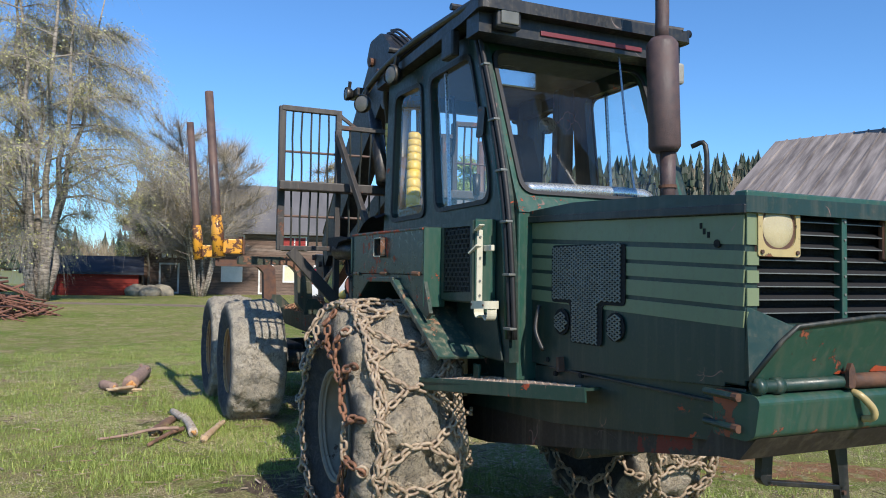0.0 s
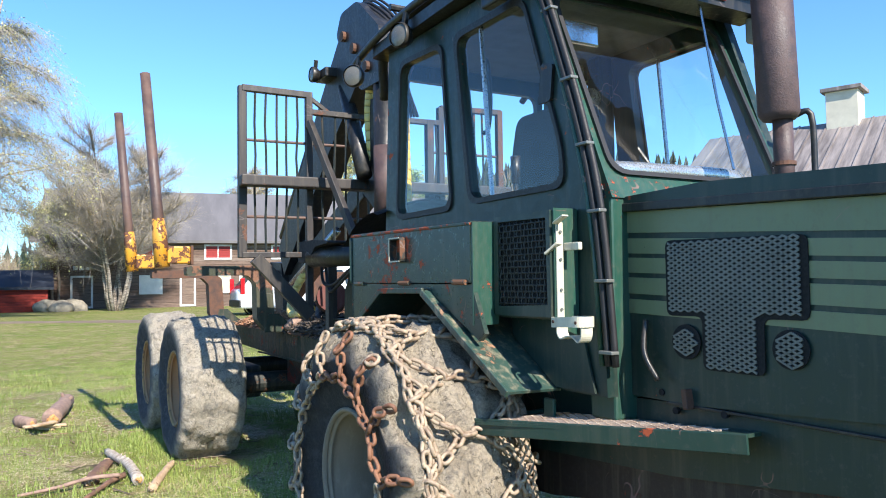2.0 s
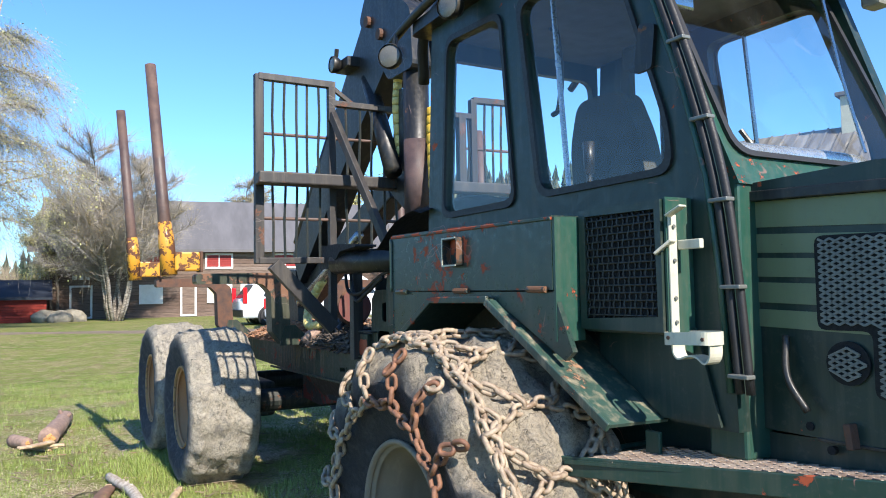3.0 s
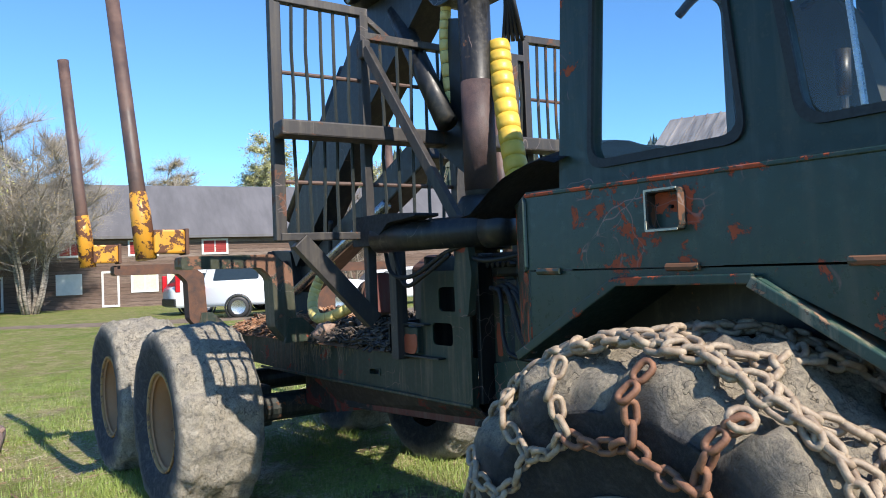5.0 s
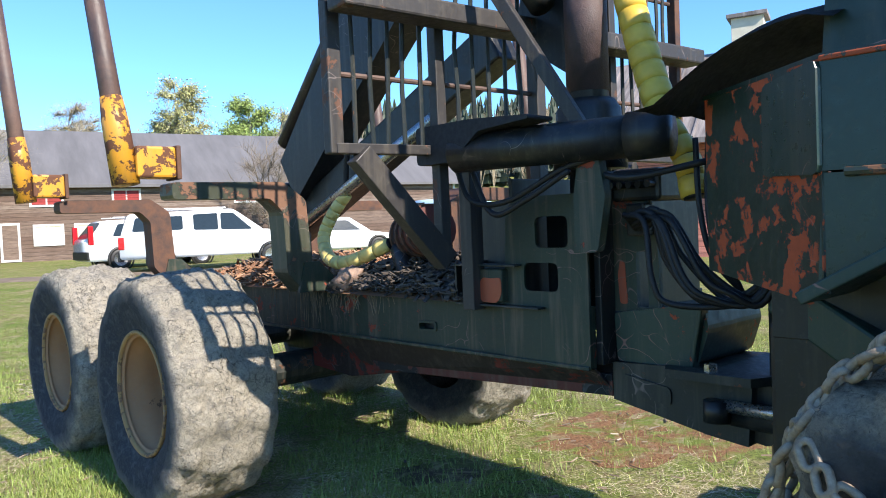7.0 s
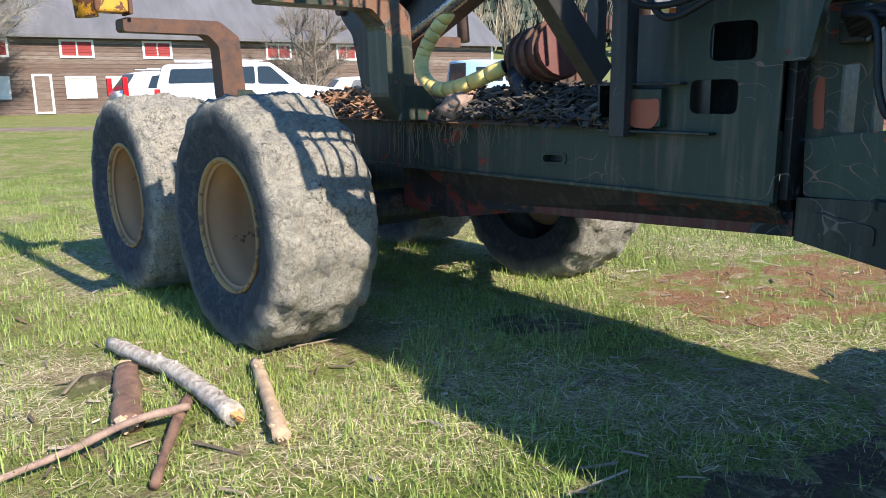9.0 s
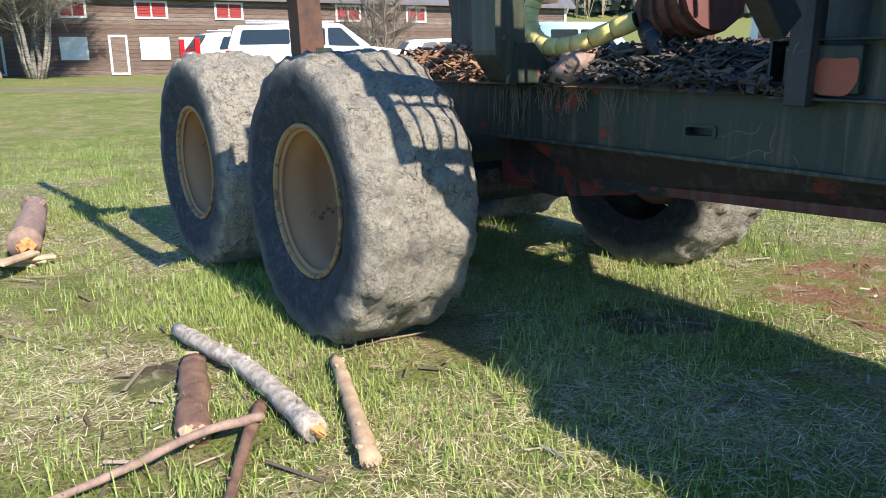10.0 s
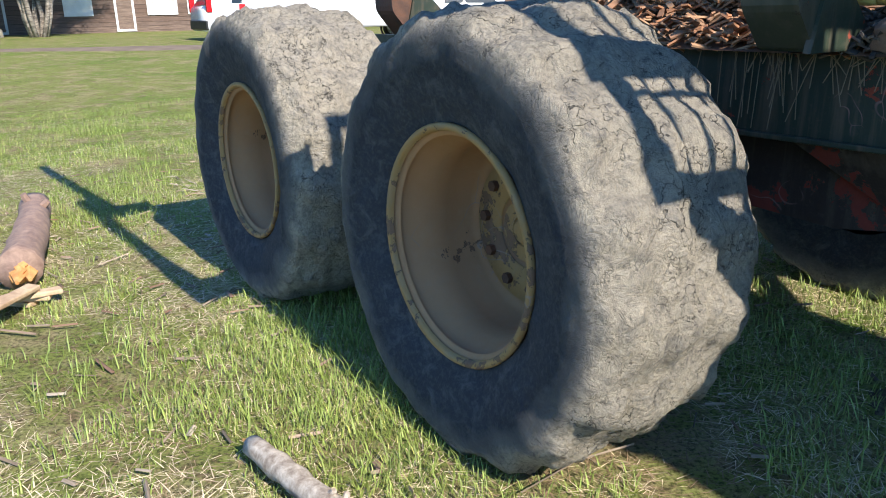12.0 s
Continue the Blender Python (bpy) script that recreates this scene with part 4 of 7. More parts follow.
bunk(0.36, 0.15)
bunk(-1.45, 0.14)
for base, top in (((0.285, -0.215, 1.672), (0.04, -0.32, 3.338)), ((-1.47, -0.22, 1.672), (-1.52, -0.355, 3.31))):
    bx, by, bz = base
    d = (Vector(top) - Vector(base)).normalized()
    st = part("stake", tube([Vector(base), Vector(base) + d * 0.6, Vector(top)], [0.052, 0.045, 0.042], 16), RUST_PIPE, forwarder, "tall rusty steel tube stake", True)
    part("socket", tube([Vector(base) - d * 0.01, Vector(base) + d * 0.28, Vector(base) + d * 0.40], [0.062, 0.060, 0.05], 16), YELLOW, st, "chipped yellow paint", True)
    part("pocket", box((bx - 0.07, by + 0.03, bz + 0.02), (bx + 0.07, by + 0.215, bz + 0.165), 0.012), YELLOW, st, "chipped yellow pocket block")
    part("pocket_end", box((bx - 0.075, by + 0.215, bz + 0.012), (bx + 0.075, by + 0.238, bz + 0.172), 0.006), RUST, st)
for base, top in (((0.20, 2.72, 1.62), (-0.01, 2.8, 3.1)), ((-1.56, 2.72, 1.62), (-1.8, 2.8, 3.1))):
    part("stake", tube([base, top], [0.05, 0.042], 12), RUST_PIPE, forwarder, "", True)

# headboard gate
GX = lambda y: 1.475 + 0.07 * (y - 0.13)
gate = part("gate", box((0, 0, 0), (0.05, 0.06, 1.25), 0.006, pose(1.445, 0.105, 1.70)), GATE, forwarder, "dark welded bar headboard gate")
def gbar(name, a, b, w, h, mat=GATE):
    part(name, add_bar(bmesh.new(), (GX(a[0]), *a), (GX(b[0]), *b), w, h), mat, gate)
gbar("post", (0.625, 1.30), (0.625, 2.93), 0.05, 0.05)
gbar("top_rail", (0.13, 2.935), (0.65, 2.925), 0.05, 0.045)
gbar("top_rail", (0.625, 2.80), (1.22, 2.79), 0.05, 0.04)
gbar("top_brace", (0.625, 2.915), (0.80, 2.79), 0.03, 0.03)
gbar("bottom_rail", (0.13, 1.72), (0.66, 1.725), 0.05, 0.04)
gbar("post", (1.2, 1.3), (1.2, 2.82), 0.06, 0.06)
gbar("post", (1.62, 1.3), (1.62, 2.82), 0.06, 0.06)
gbar("post", (1.72, 1.60), (1.72, 2.93), 0.05, 0.05)
gbar("post", (2.27, 1.70), (2.27, 2.95), 0.05, 0.05, RUST)
gbar("top_rail", (1.72, 2.925), (2.28, 2.935), 0.05, 0.045)
gbar("top_rail", (1.2, 2.8), (1.72, 2.8), 0.05, 0.04)
gbar("bottom_rail", (1.72, 1.725), (2.28, 1.72), 0.05, 0.04)
for lo, hi, name in ((0.13, 1.05, "step_beam"), (1.3, 2.28, "step_beam")):
    part(name, add_bar(bmesh.new(), (GX(lo) + 0.11, lo - 0.04, 2.245), (GX(hi) + 0.11, hi, 2.245), 0.13, 0.078, 0.01), GATE, gate, "square tube step beam")
rng = random.Random(3)
def gbars(y0, y1, n, z0, z1):
    for k in range(n):
        y = y0 + (y1 - y0) * (k + 1) / (n + 1)
        pts = [(GX(y) + rng.uniform(-0.006, 0.006), y + rng.uniform(-0.007, 0.007), z) for z in np.linspace(z0, z1, 6)]
        part("bar", tube(pts, 0.0095, 6), STEEL_DARK, gate)
for y0, y1, n, z1 in ((0.15, 0.61, 5, 2.92), (0.64, 1.19, 5, 2.79), (1.65, 1.71, 1, 2.79), (1.75, 2.25, 6, 2.92)):
    gbars(y0, y1, n, 1.73 if n > 1 else 1.5, z1)
    for z in (2.0, 2.56):
        part("cross_rod", tube([(GX(y0) - 0.012, y0, z), (GX(y1) - 0.012, y1, z)], 0.011, 8), RUST_PIPE, gate)
part("brace", add_bar(bmesh.new(), (GX(0.6) + 0.07, 0.605, 2.71), (2.17, 0.76, 1.70), 0.045, 0.05), GATE, gate)
part("brace_lug", box((GX(0.6) + 0.03, 0.58, 2.66), (GX(0.6) + 0.08, 0.63, 2.76), 0.008), GATE, gate)
part("brace", add_bar(bmesh.new(), (1.50, 0.22, 1.70), (1.53, 0.62, 1.27), 0.07, 0.09), GATE, gate)
part("strut", add_bar(bmesh.new(), (1.50, 0.80, 1.05), (1.50, 0.80, 1.72), 0.07, 0.07), GATE, gate)
part("brace", add_bar(bmesh.new(), (1.44, 2.1, 1.70), (1.50, 1.55, 1.25), 0.08, 0.08), GATE, gate)

# slewing cylinder, lug and hose guard in front of the gate
part("slew_cylinder", tube([(1.62, 0.62, 1.70), (1.9, 0.66, 1.70), (2.32, 0.78, 1.70)], 0.075, 20), BLACK_PAINT, forwarder, "black slewing cylinder", True)
part("cylinder_cap", tube([(2.32, 0.78, 1.70), (2.46, 0.82, 1.70)], [0.085, 0.08], 20), BLACK_PAINT, forwarder, "", True)
part("cylinder_cover", plate(rounded([(1.44, 1.665), (1.44, 1.82), (1.75, 1.82), (2.05, 1.80), (2.05, 1.785), (1.8, 1.77), (1.65, 1.665)], 0.02, 2), [], 0.14, side(0.56)), CLOTH, forwarder, "dark sheet cover")
part("tower_lug", plate(rounded([(2.1, 1.3), (2.1, 1.5), (2.14, 1.72), (2.2, 1.72), (2.24, 1.5), (2.2, 1.3)], 0.02, 3), [], 0.04, side(0.74)), FRAME_GREEN, forwarder)

# crane: mast, boom folded back over the load space, jib and grapple rotator
mast = part("crane_mast", tube([(1.95, 1.05, 1.05), (1.95, 1.05, 3.2)], 0.085, 24), BLACK_PAINT, forwarder, "black crane mast, worn to rust", True)
part("mast_sleeve", tube([(1.95, 1.05, 1.93), (1.95, 1.05, 2.5)], 0.087, 24), EXHAUST, mast, "rust-worn bearing band", True)
part("mast_collar", tube([(1.95, 1.05, 1.62), (1.95, 1.05, 1.86), (1.95, 1.05, 1.90)], [0.15, 0.13, 0.105], 24), BLACK_PAINT, mast, "", True)
part("mast_gusset", plate([(1.6, 2.2), (1.9, 2.0), (1.9, 2.85), (1.72, 2.9)], [], 0.05, side(1.02)), BLACK_PAINT, mast)
part("crane_head", plate(rounded([(1.72, 2.95), (1.5, 3.2), (1.24, 3.5), (1.34, 3.66), (1.66, 3.66), (2.05, 3.35), (2.08, 2.95)], 0.05, 3), [], 0.24, side(0.96)), BLACK_PAINT, mast, "black plated crane head")
part("lift_cylinder", tube([(1.82, 0.94, 2.3), (1.2, 1.05, 3.1)], 0.06, 16), BLACK_PAINT, mast, "", True)
part("boom", plate([(1.62, 3.56), (1.3, 3.6), (0.66, 2.98), (-0.42, 1.86), (-0.25, 1.60), (0.92, 2.58), (1.75, 3.2)], [], 0.2, side(1.0)), BLACK_PAINT, mast, "black box-section main boom folded down")
for q in ((1.42, 3.45), (1.62, 3.3), (1.86, 3.1)):
    part("pin", tube([(q[0], 0.93, q[1]), (q[0], 1.23, q[1])], 0.04, 12), RUST, mast)
part("work_lamp_bracket", box((0.9, 0.9, 3.2), (1.15, 1.02, 3.28), 0.01), BLACK_PAINT, mast)
part("boom_cylinder", tube([(-0.48, 1.08, 1.98), (0.5, 1.08, 2.92)], 0.055, 14), BLACK_PAINT, mast, "", True)
part("jib", add_bar(bmesh.new(), (-0.5, 1.14, 1.42), (1.35, 1.2, 2.28), 0.16, 0.2, 0.012), BLACK_PAINT, mast, "black jib folded under the boom")
part("jib_cylinder", tube([(-0.3, 1.02, 1.42), (1.0, 1.05, 1.95)], 0.035, 12), CHROME, mast, "", True)
part("knuckle", plate(rounded([(-0.72, 1.66), (-0.72, 1.74), (-0.35, 1.72), (-0.3, 1.5), (-0.28, 1.1), (-0.48, 1.1), (-0.6, 1.55)], 0.03, 3), [], 0.12, side(1.0)), BLACK_PAINT, mast)
for q in ((-0.42, 1.62), (-0.38, 1.22), (-0.7, 1.7)):
    part("pin", tube([(q[0], 0.97, q[1]), (q[0], 1.14, q[1])], 0.032, 12), RUST, mast)
rot = part("rotator", tube([(0.72, 1.1, 1.36), (1.05, 0.98, 1.40)], 0.12, 20), RED_PART, mast, "dull red grapple rotator")
for k in range(4):
    part("rib", tube([(0.76 + 0.08 * k, 1.085 - 0.03 * k, 1.365 + 0.01 * k), (0.78 + 0.08 * k, 1.078 - 0.03 * k, 1.367 + 0.01 * k)], 0.132, 20), RUST, rot)
part("grapple_claw", add_tube(bmesh.new(), curve_pts([(0.75, 1.0, 1.3), (0.95, 0.92, 1.14), (1.25, 0.95, 1.12), (1.3, 1.1, 1.2)], 4), 0.05, 10), BLACK_PAINT, mast, "", True)


def wrapped_hose(ctrl, r, mat, wraps, parent):
    pts = curve_pts(ctrl, 8)
    h = part("wrapped_hose", tube(pts, r * 0.8, 12), HOSE, parent, "hose bundle in yellow spiral wrap", True)
    n = len(pts) - 1
    for k in range(wraps):
        a, b = k / wraps, (k + 0.95) / wraps
        seg = [pts[int(f * n)].lerp(pts[min(n, int(f * n) + 1)], f * n % 1) for f in np.linspace(a, b, 4)]
        part("wrap", tube(seg, [r * 0.985, r * 1.015, r * 1.0, r * 0.96], 14), mat, h, "", True)


wrapped_hose([(2.02, 1.15, 2.7), (2.06, 1.13, 2.5), (2.13, 1.1, 2.25), (2.22, 1.06, 2.0), (2.33, 1.0, 1.76)], 0.06, WRAP, 13, mast)
wrapped_hose([(2.34, 1.0, 1.74), (2.42, 0.98, 1.62), (2.46, 0.96, 1.48)], 0.05, WRAP, 4, mast)
wrapped_hose([(1.75, 1.02, 2.98), (1.72, 1.02, 2.75), (1.73, 1.04, 2.42)], 0.03, WRAP_PALE, 9, mast)
wrapped_hose([(0.22, 1.05, 1.62), (0.12, 1.0, 1.48), (0.1, 0.96, 1.36), (0.25, 0.9, 1.25), (0.45, 0.9, 1.24), (0.7, 0.98, 1.33)], 0.038, WRAP_PALE, 15, mast)


def hose(ctrl, r=0.014, parent=None, mat=None):
    return part("hose", tube(curve_pts(ctrl, 7), r * 0.85, 8), mat or HOSE, parent or forwarder, "", True)


for k in range(5):
    o = 0.035 * k
    hose([(2.05 + o * 0.5, 1.16 + o * 0.5, 2.7), (2.12 + o * 0.3, 1.12, 2.95), (2.05 - o, 1.08 + o, 3.3 + o), (1.7, 1.0 + o, 3.6 + o * 0.6), (1.35, 1.02 + o, 3.66 + o)], 0.013)
rng = random.Random(14)
for k in range(9):
    o, q = 0.022 * k, rng.uniform(-0.05, 0.05)
    hose([(2.24, 0.85 + 0.012 * k, 1.43 - o * 0.4), (2.34 + o * 0.5, 0.84 + q * 0.4, 1.42 + q * 0.5), (2.38 + o, 0.84 + q, 1.24 + q), (2.48 + o + q, 0.86 + q, 1.12 + 0.25 * o), (2.66 + o * 0.4, 0.9, 1.15 + q * 0.5), (2.85, 0.96 + q, 1.28 + o)], 0.013)
for k in range(4):
    o = 0.03 * k
    hose([(2.5 + o, 0.9 + o, 1.68), (2.52 + o, 0.88, 1.45), (2.56 + o * 0.6, 0.88, 1.28), (2.64, 0.92, 1.16)], 0.012)
hose([(1.5, 0.72, 1.68), (1.6, 0.7, 1.52), (1.8, 0.7, 1.50), (2.05, 0.72, 1.6), (2.2, 0.74, 1.64)])
hose([(1.58, 0.72, 1.68), (1.72, 0.7, 1.46), (1.9, 0.7, 1.5), (2.1, 0.72, 1.6)])
hose([(2.1, 0.76, 1.62), (2.3, 0.78, 1.56), (2.55, 0.9, 1.6)])
hose([(0.3, 1.02, 1.9), (0.24, 1.04, 1.75), (0.22, 1.05, 1.6)], 0.02)

# ---- front unit: bonnet, belly, step, cab, boxes ----
BY = 0.645
bonnet = part("bonnet", plate([(4.80, 1.09), (4.80, 1.76), (6.058, 1.703), (6.058, 1.14), (5.1, 1.085)], [], 0.86, side(BY)), GREEN, forwarder, "dark green bonnet with olive stripes")
part("bonnet_lid", plate([(4.72, 1.762), (4.72, 1.80), (5.2, 1.815), (5.8, 1.79), (6.17, 1.755), (6.17, 1.702)], [], 0.90, side(BY - 0.02)), GREEN, bonnet, "green lid with worn edge")
for z0, z1, w0, w1 in ((1.600, 1.695, 1.675, 1.75), (1.535, 1.580, 1.60, 1.655), (1.477, 1.520, 1.53, 1.585), (1.403, 1.463, 1.455, 1.513), (1.335, 1.388, 1.385, 1.435)):
    part("stripe", plate([(4.805, w0), (4.805, w1), (6.145, z1), (6.14, z0)], [], 0.006, side(BY - 0.005)), OLIVE, bonnet)
for z0, z1 in ((1.33, 1.387), (1.405, 1.462), (1.478, 1.518), (1.535, 1.578), (1.60, 1.735)):
    part("edge_strip", plate([(0.647, z0), (0.647, z1), (0.697, z1), (0.697, z0)], [], 0.006, front(6.152)), OLIVE, bonnet)
MESH = plain("grey_expanded_mesh", (0.17, 0.18, 0.17), 0.45, 0.2)
WIRE = plain("black_woven_wire", (0.03, 0.032, 0.03), 0.5, 0.3)
# near-black in place of shade inside grilles and holes; paint chips use it too
DARK = plain("shade_and_chip_black", (0.008, 0.008, 0.009), 0.9)


def expanded(u0, u1, v0, v1, du, dv, at, name, parent, inside, thick=0.0042):
    """Diamond mesh kept inside an outline."""
    bm = bmesh.new()
    seg = []
    j = 0
    v = v0
    while v < v1:
        u = u0 + (du / 2 if j % 2 else 0)
        while u < u1:
            for s in (-1, 1):
                a, b = (u, v), (u + s * du / 2, v + dv)
                if inside(*a) and inside(*b):
                    seg.append((a, b))
            u += du
        v += dv
        j += 1
    for a, b in seg:
        add_bar(bm, at(*a, 0.0), at(*b, 0.0), thick, thick * 1.5, 0.0)
    return part(name, bm, MESH, parent, "black expanded metal mesh")


def in_grille(u, v):
    if 5.03 < u < 5.54 and 1.39 < v < 1.625:
        return True
    return (5.18 < u < 5.39 and 1.215 < v < 1.4) or ((u - 5.1) / 0.055) ** 2 + ((v - 1.295) / 0.05) ** 2 < 1 or ((u - 5.485) / 0.055) ** 2 + ((v - 1.295) / 0.055) ** 2 < 1


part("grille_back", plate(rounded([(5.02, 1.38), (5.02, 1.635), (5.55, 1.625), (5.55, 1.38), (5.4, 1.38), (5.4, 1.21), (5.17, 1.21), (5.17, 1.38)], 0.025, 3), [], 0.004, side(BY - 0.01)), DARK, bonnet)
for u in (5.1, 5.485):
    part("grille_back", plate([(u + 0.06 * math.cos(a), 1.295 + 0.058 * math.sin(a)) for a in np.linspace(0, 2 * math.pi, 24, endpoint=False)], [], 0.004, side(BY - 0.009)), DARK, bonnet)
expanded(5.0, 5.6, 1.2, 1.64, 0.034, 0.0085, side(BY - 0.014), "side_grille", bonnet, in_grille)
part("panel_seam", box((5.0, BY - 0.003, 1.078), (6.13, BY + 0.01, 1.088), 0.002), BLACK_PAINT, bonnet)
part("filler_hole", tube([(6.03, BY - 0.008, 1.607), (6.03, BY + 0.02, 1.607)], 0.014, 12), DARK, bonnet)
hose([(4.93, BY - 0.02, 1.36), (4.95, BY - 0.05, 1.25), (5.0, BY - 0.04, 1.16)], 0.012, bonnet, BLACK_PAINT)
part("catch", add_bar(bmesh.new(), (5.1, BY - 0.014, 1.14), (5.11, BY - 0.016, 1.075), 0.02, 0.035, 0.003), RUST, bonnet, "rusty bonnet catch")
for x, z in ((5.04, 1.06), (5.24, 1.075), (4.98, 1.115)):
    part("bolt_hole", tube([(x, BY - 0.005, z), (x, BY + 0.01, z)], 0.012, 10), DARK, bonnet)
for x, z in ((5.95, 1.66), (5.965, 1.64), (5.985, 1.628)):
    part("paint_chip", box((x, BY - 0.007, z), (x + 0.012, BY - 0.003, z + 0.02), 0.001), DARK, bonnet)
part("bonnet_edge", add_bar(bmesh.new(), (4.74, BY - 0.022, 1.768), (6.17, BY - 0.022, 1.712), 0.012, 0.03, 0.003), BLACK_PAINT, bonnet)
clip = part("lid_catch", tube([(4.86, 0.98, 1.83), (4.86, 1.06, 1.85), (4.86, 1.1, 1.83)], 0.012, 8), BLACK_PAINT, bonnet)
# grille and headlights
part("corner_post", box((6.05, 0.645, 1.15), (6.145, 0.70, 1.742), 0.006), GREEN, bonnet)
part("corner_post", box((6.05, 1.475, 1.15), (6.145, 1.53, 1.742), 0.006), GREEN, bonnet)
part("nose_panel", box((6.05, 0.70, 1.15), (6.14, 1.475, 1.345), 0.006), GREEN, bonnet)
# well and louvres are coloured near-black for the depth of the grille
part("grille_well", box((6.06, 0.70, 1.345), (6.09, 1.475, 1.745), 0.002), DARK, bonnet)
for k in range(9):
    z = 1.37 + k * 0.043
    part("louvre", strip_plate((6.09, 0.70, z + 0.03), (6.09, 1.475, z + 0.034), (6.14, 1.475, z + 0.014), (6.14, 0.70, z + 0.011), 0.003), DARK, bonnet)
    part("louvre_edge", add_bar(bmesh.new(), (6.142, 0.70, z + 0.011), (6.142, 1.475, z + 0.014), 0.003, 0.0035, 0.0), MESH, bonnet, "worn bright louvre edge")
part("grille_divider", box((6.12, 1.075, 1.34), (6.155, 1.10, 1.752), 0.003), GREEN_LIT, bonnet)
for k in range(6):
    part("rivet", tube([(6.153, 1.0875, 1.38 + 0.062 * k), (6.158, 1.0875, 1.38 + 0.062 * k)], 0.005, 6), MESH, bonnet)
part("grille_top", box((6.10, 0.645, 1.742), (6.152, 1.53, 1.775), 0.006), GREEN_LIT, bonnet)
for y in (0.685, 1.292):
    h = part("headlight", box((6.125, y, 1.562), (6.152, y + 0.192, 1.752), 0.008), RUST, bonnet, "rust-edged headlight surround")
    part("surround", plate(rounded([(y + 0.003, 1.564), (y + 0.189, 1.564), (y + 0.189, 1.75), (y + 0.003, 1.75)], 0.01, 3), [rounded([(y + 0.022, 1.588), (y + 0.170, 1.588), (y + 0.170, 1.73), (y + 0.022, 1.73)], 0.055, 6)], 0.006, front(6.158)), LAMP_FRAME, h, "yellowed lamp frame")
    bm = bmesh.new()
    bmesh.ops.create_uvsphere(bm, u_segments=24, v_segments=14, radius=1.0, matrix=Matrix.Translation((6.146, y + 0.096, 1.659)) @ Matrix.Diagonal((0.017, 0.074, 0.071, 1)))
    part("lens", bm, LENS, h, "clouded yellow lens", True)
    for a in (y + 0.018, y + 0.174):
        for z in (1.578, 1.737):
            part("screw", tube([(6.156, a, z), (6.164, a, z)], 0.007, 8), RUST, h)
# guard, roller and bumper
GUARD = lambda u, v, w: (6.185 + 0.42 * (v - 1.17) - w, u, v)
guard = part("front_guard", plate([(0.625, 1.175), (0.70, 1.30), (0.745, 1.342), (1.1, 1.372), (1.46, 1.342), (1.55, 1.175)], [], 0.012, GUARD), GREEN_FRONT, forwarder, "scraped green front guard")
part("guard_edge", add_tube(bmesh.new(), [GUARD(0.62, 1.175, 0), GUARD(0.70, 1.302, 0), GUARD(0.745, 1.346, 0), GUARD(1.1, 1.376, 0), GUARD(1.46, 1.346, 0)], 0.008, 8), STEEL_DARK, guard, "", True)
part("guard_cheek", strip_plate((6.15, 0.648, 1.17), (6.15, 0.66, 1.40), (6.255, 0.745, 1.342), (6.19, 0.628, 1.175), 0.01), GREEN_WORN, guard)
for y0, z0, w, hh in ((1.15, 1.185, 0.13, 0.022), (1.30, 1.18, 0.12, 0.03), (0.98, 1.183, 0.10, 0.012)):
    part("bare_patch", plate(rounded([(y0, z0), (y0 + 0.02, z0 + hh), (y0 + w * 0.5, z0 + hh * 0.7), (y0 + w, z0 + hh), (y0 + w * 0.9, z0)], 0.008, 2), [], 0.003, lambda u, v, q: GUARD(u, v, q - 0.004)), PRIMER, guard)
part("guard_roller", tube([(6.20, 0.628, 1.158), (6.20, 1.55, 1.158)], 0.020, 14), GREEN_WORN, forwarder, "green hinge tube with rust", True)
for y0, y1 in ((0.628, 0.655), (0.70, 0.735), (1.02, 1.045), (1.045, 1.40)):
    part("roller_ring", tube([(6.20, y0, 1.158), (6.20, y1, 1.158)], 0.026, 14), RUST if y1 - y0 > 0.1 else GREEN_WORN, forwarder, "", True)
part("hinge_lug", plate(rounded([(1.005, 1.14), (1.005, 1.2), (1.02, 1.225), (1.035, 1.2), (1.035, 1.14)], 0.008, 3), [], 0.015, front(6.232)), RUST, forwarder)
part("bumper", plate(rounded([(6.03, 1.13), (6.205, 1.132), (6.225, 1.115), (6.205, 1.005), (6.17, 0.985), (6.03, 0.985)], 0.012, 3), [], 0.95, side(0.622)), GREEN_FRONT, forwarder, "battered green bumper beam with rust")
part("bumper_chin", plate([(6.0, 0.99), (6.19, 0.995), (6.12, 0.915), (5.95, 0.90)], [], 0.90, side(0.645)), RED_PRIMER, forwarder, "rusty brown underside of the bumper")
part("tow_hook", tube(curve_pts([(6.212, 1.045, 1.125), (6.24, 1.05, 1.115), (6.255, 1.085, 1.075), (6.25, 1.095, 1.045), (6.215, 1.09, 1.035)], 5), 0.012, 10), LAMP_FRAME, forwarder, "", True)
for z in (1.118, 1.02):
    part("bumper_pin", tube([(5.99, 0.625, z), (6.13, 0.615, z)], 0.012, 10), GREEN, forwarder)
    part("pin_tip", tube([(6.125, 0.615, z), (6.15, 0.613, z)], 0.014, 8), RUST, forwarder)
LADX = 6.0
lad = part("ladder", plate(rounded([(0.875, 0.93), (0.865, 0.80), (0.895, 0.775), (0.915, 0.79), (0.925, 0.93)], 0.01, 2), [], 0.03, front(LADX)), BLACK_PAINT, forwarder, "black folding step below the bumper")
part("upright", plate(rounded([(1.21, 0.94), (1.245, 0.80), (1.265, 0.62), (1.31, 0.62), (1.295, 0.80), (1.285, 0.94)], 0.01, 2), [], 0.03, front(LADX)), BLACK_PAINT, lad)
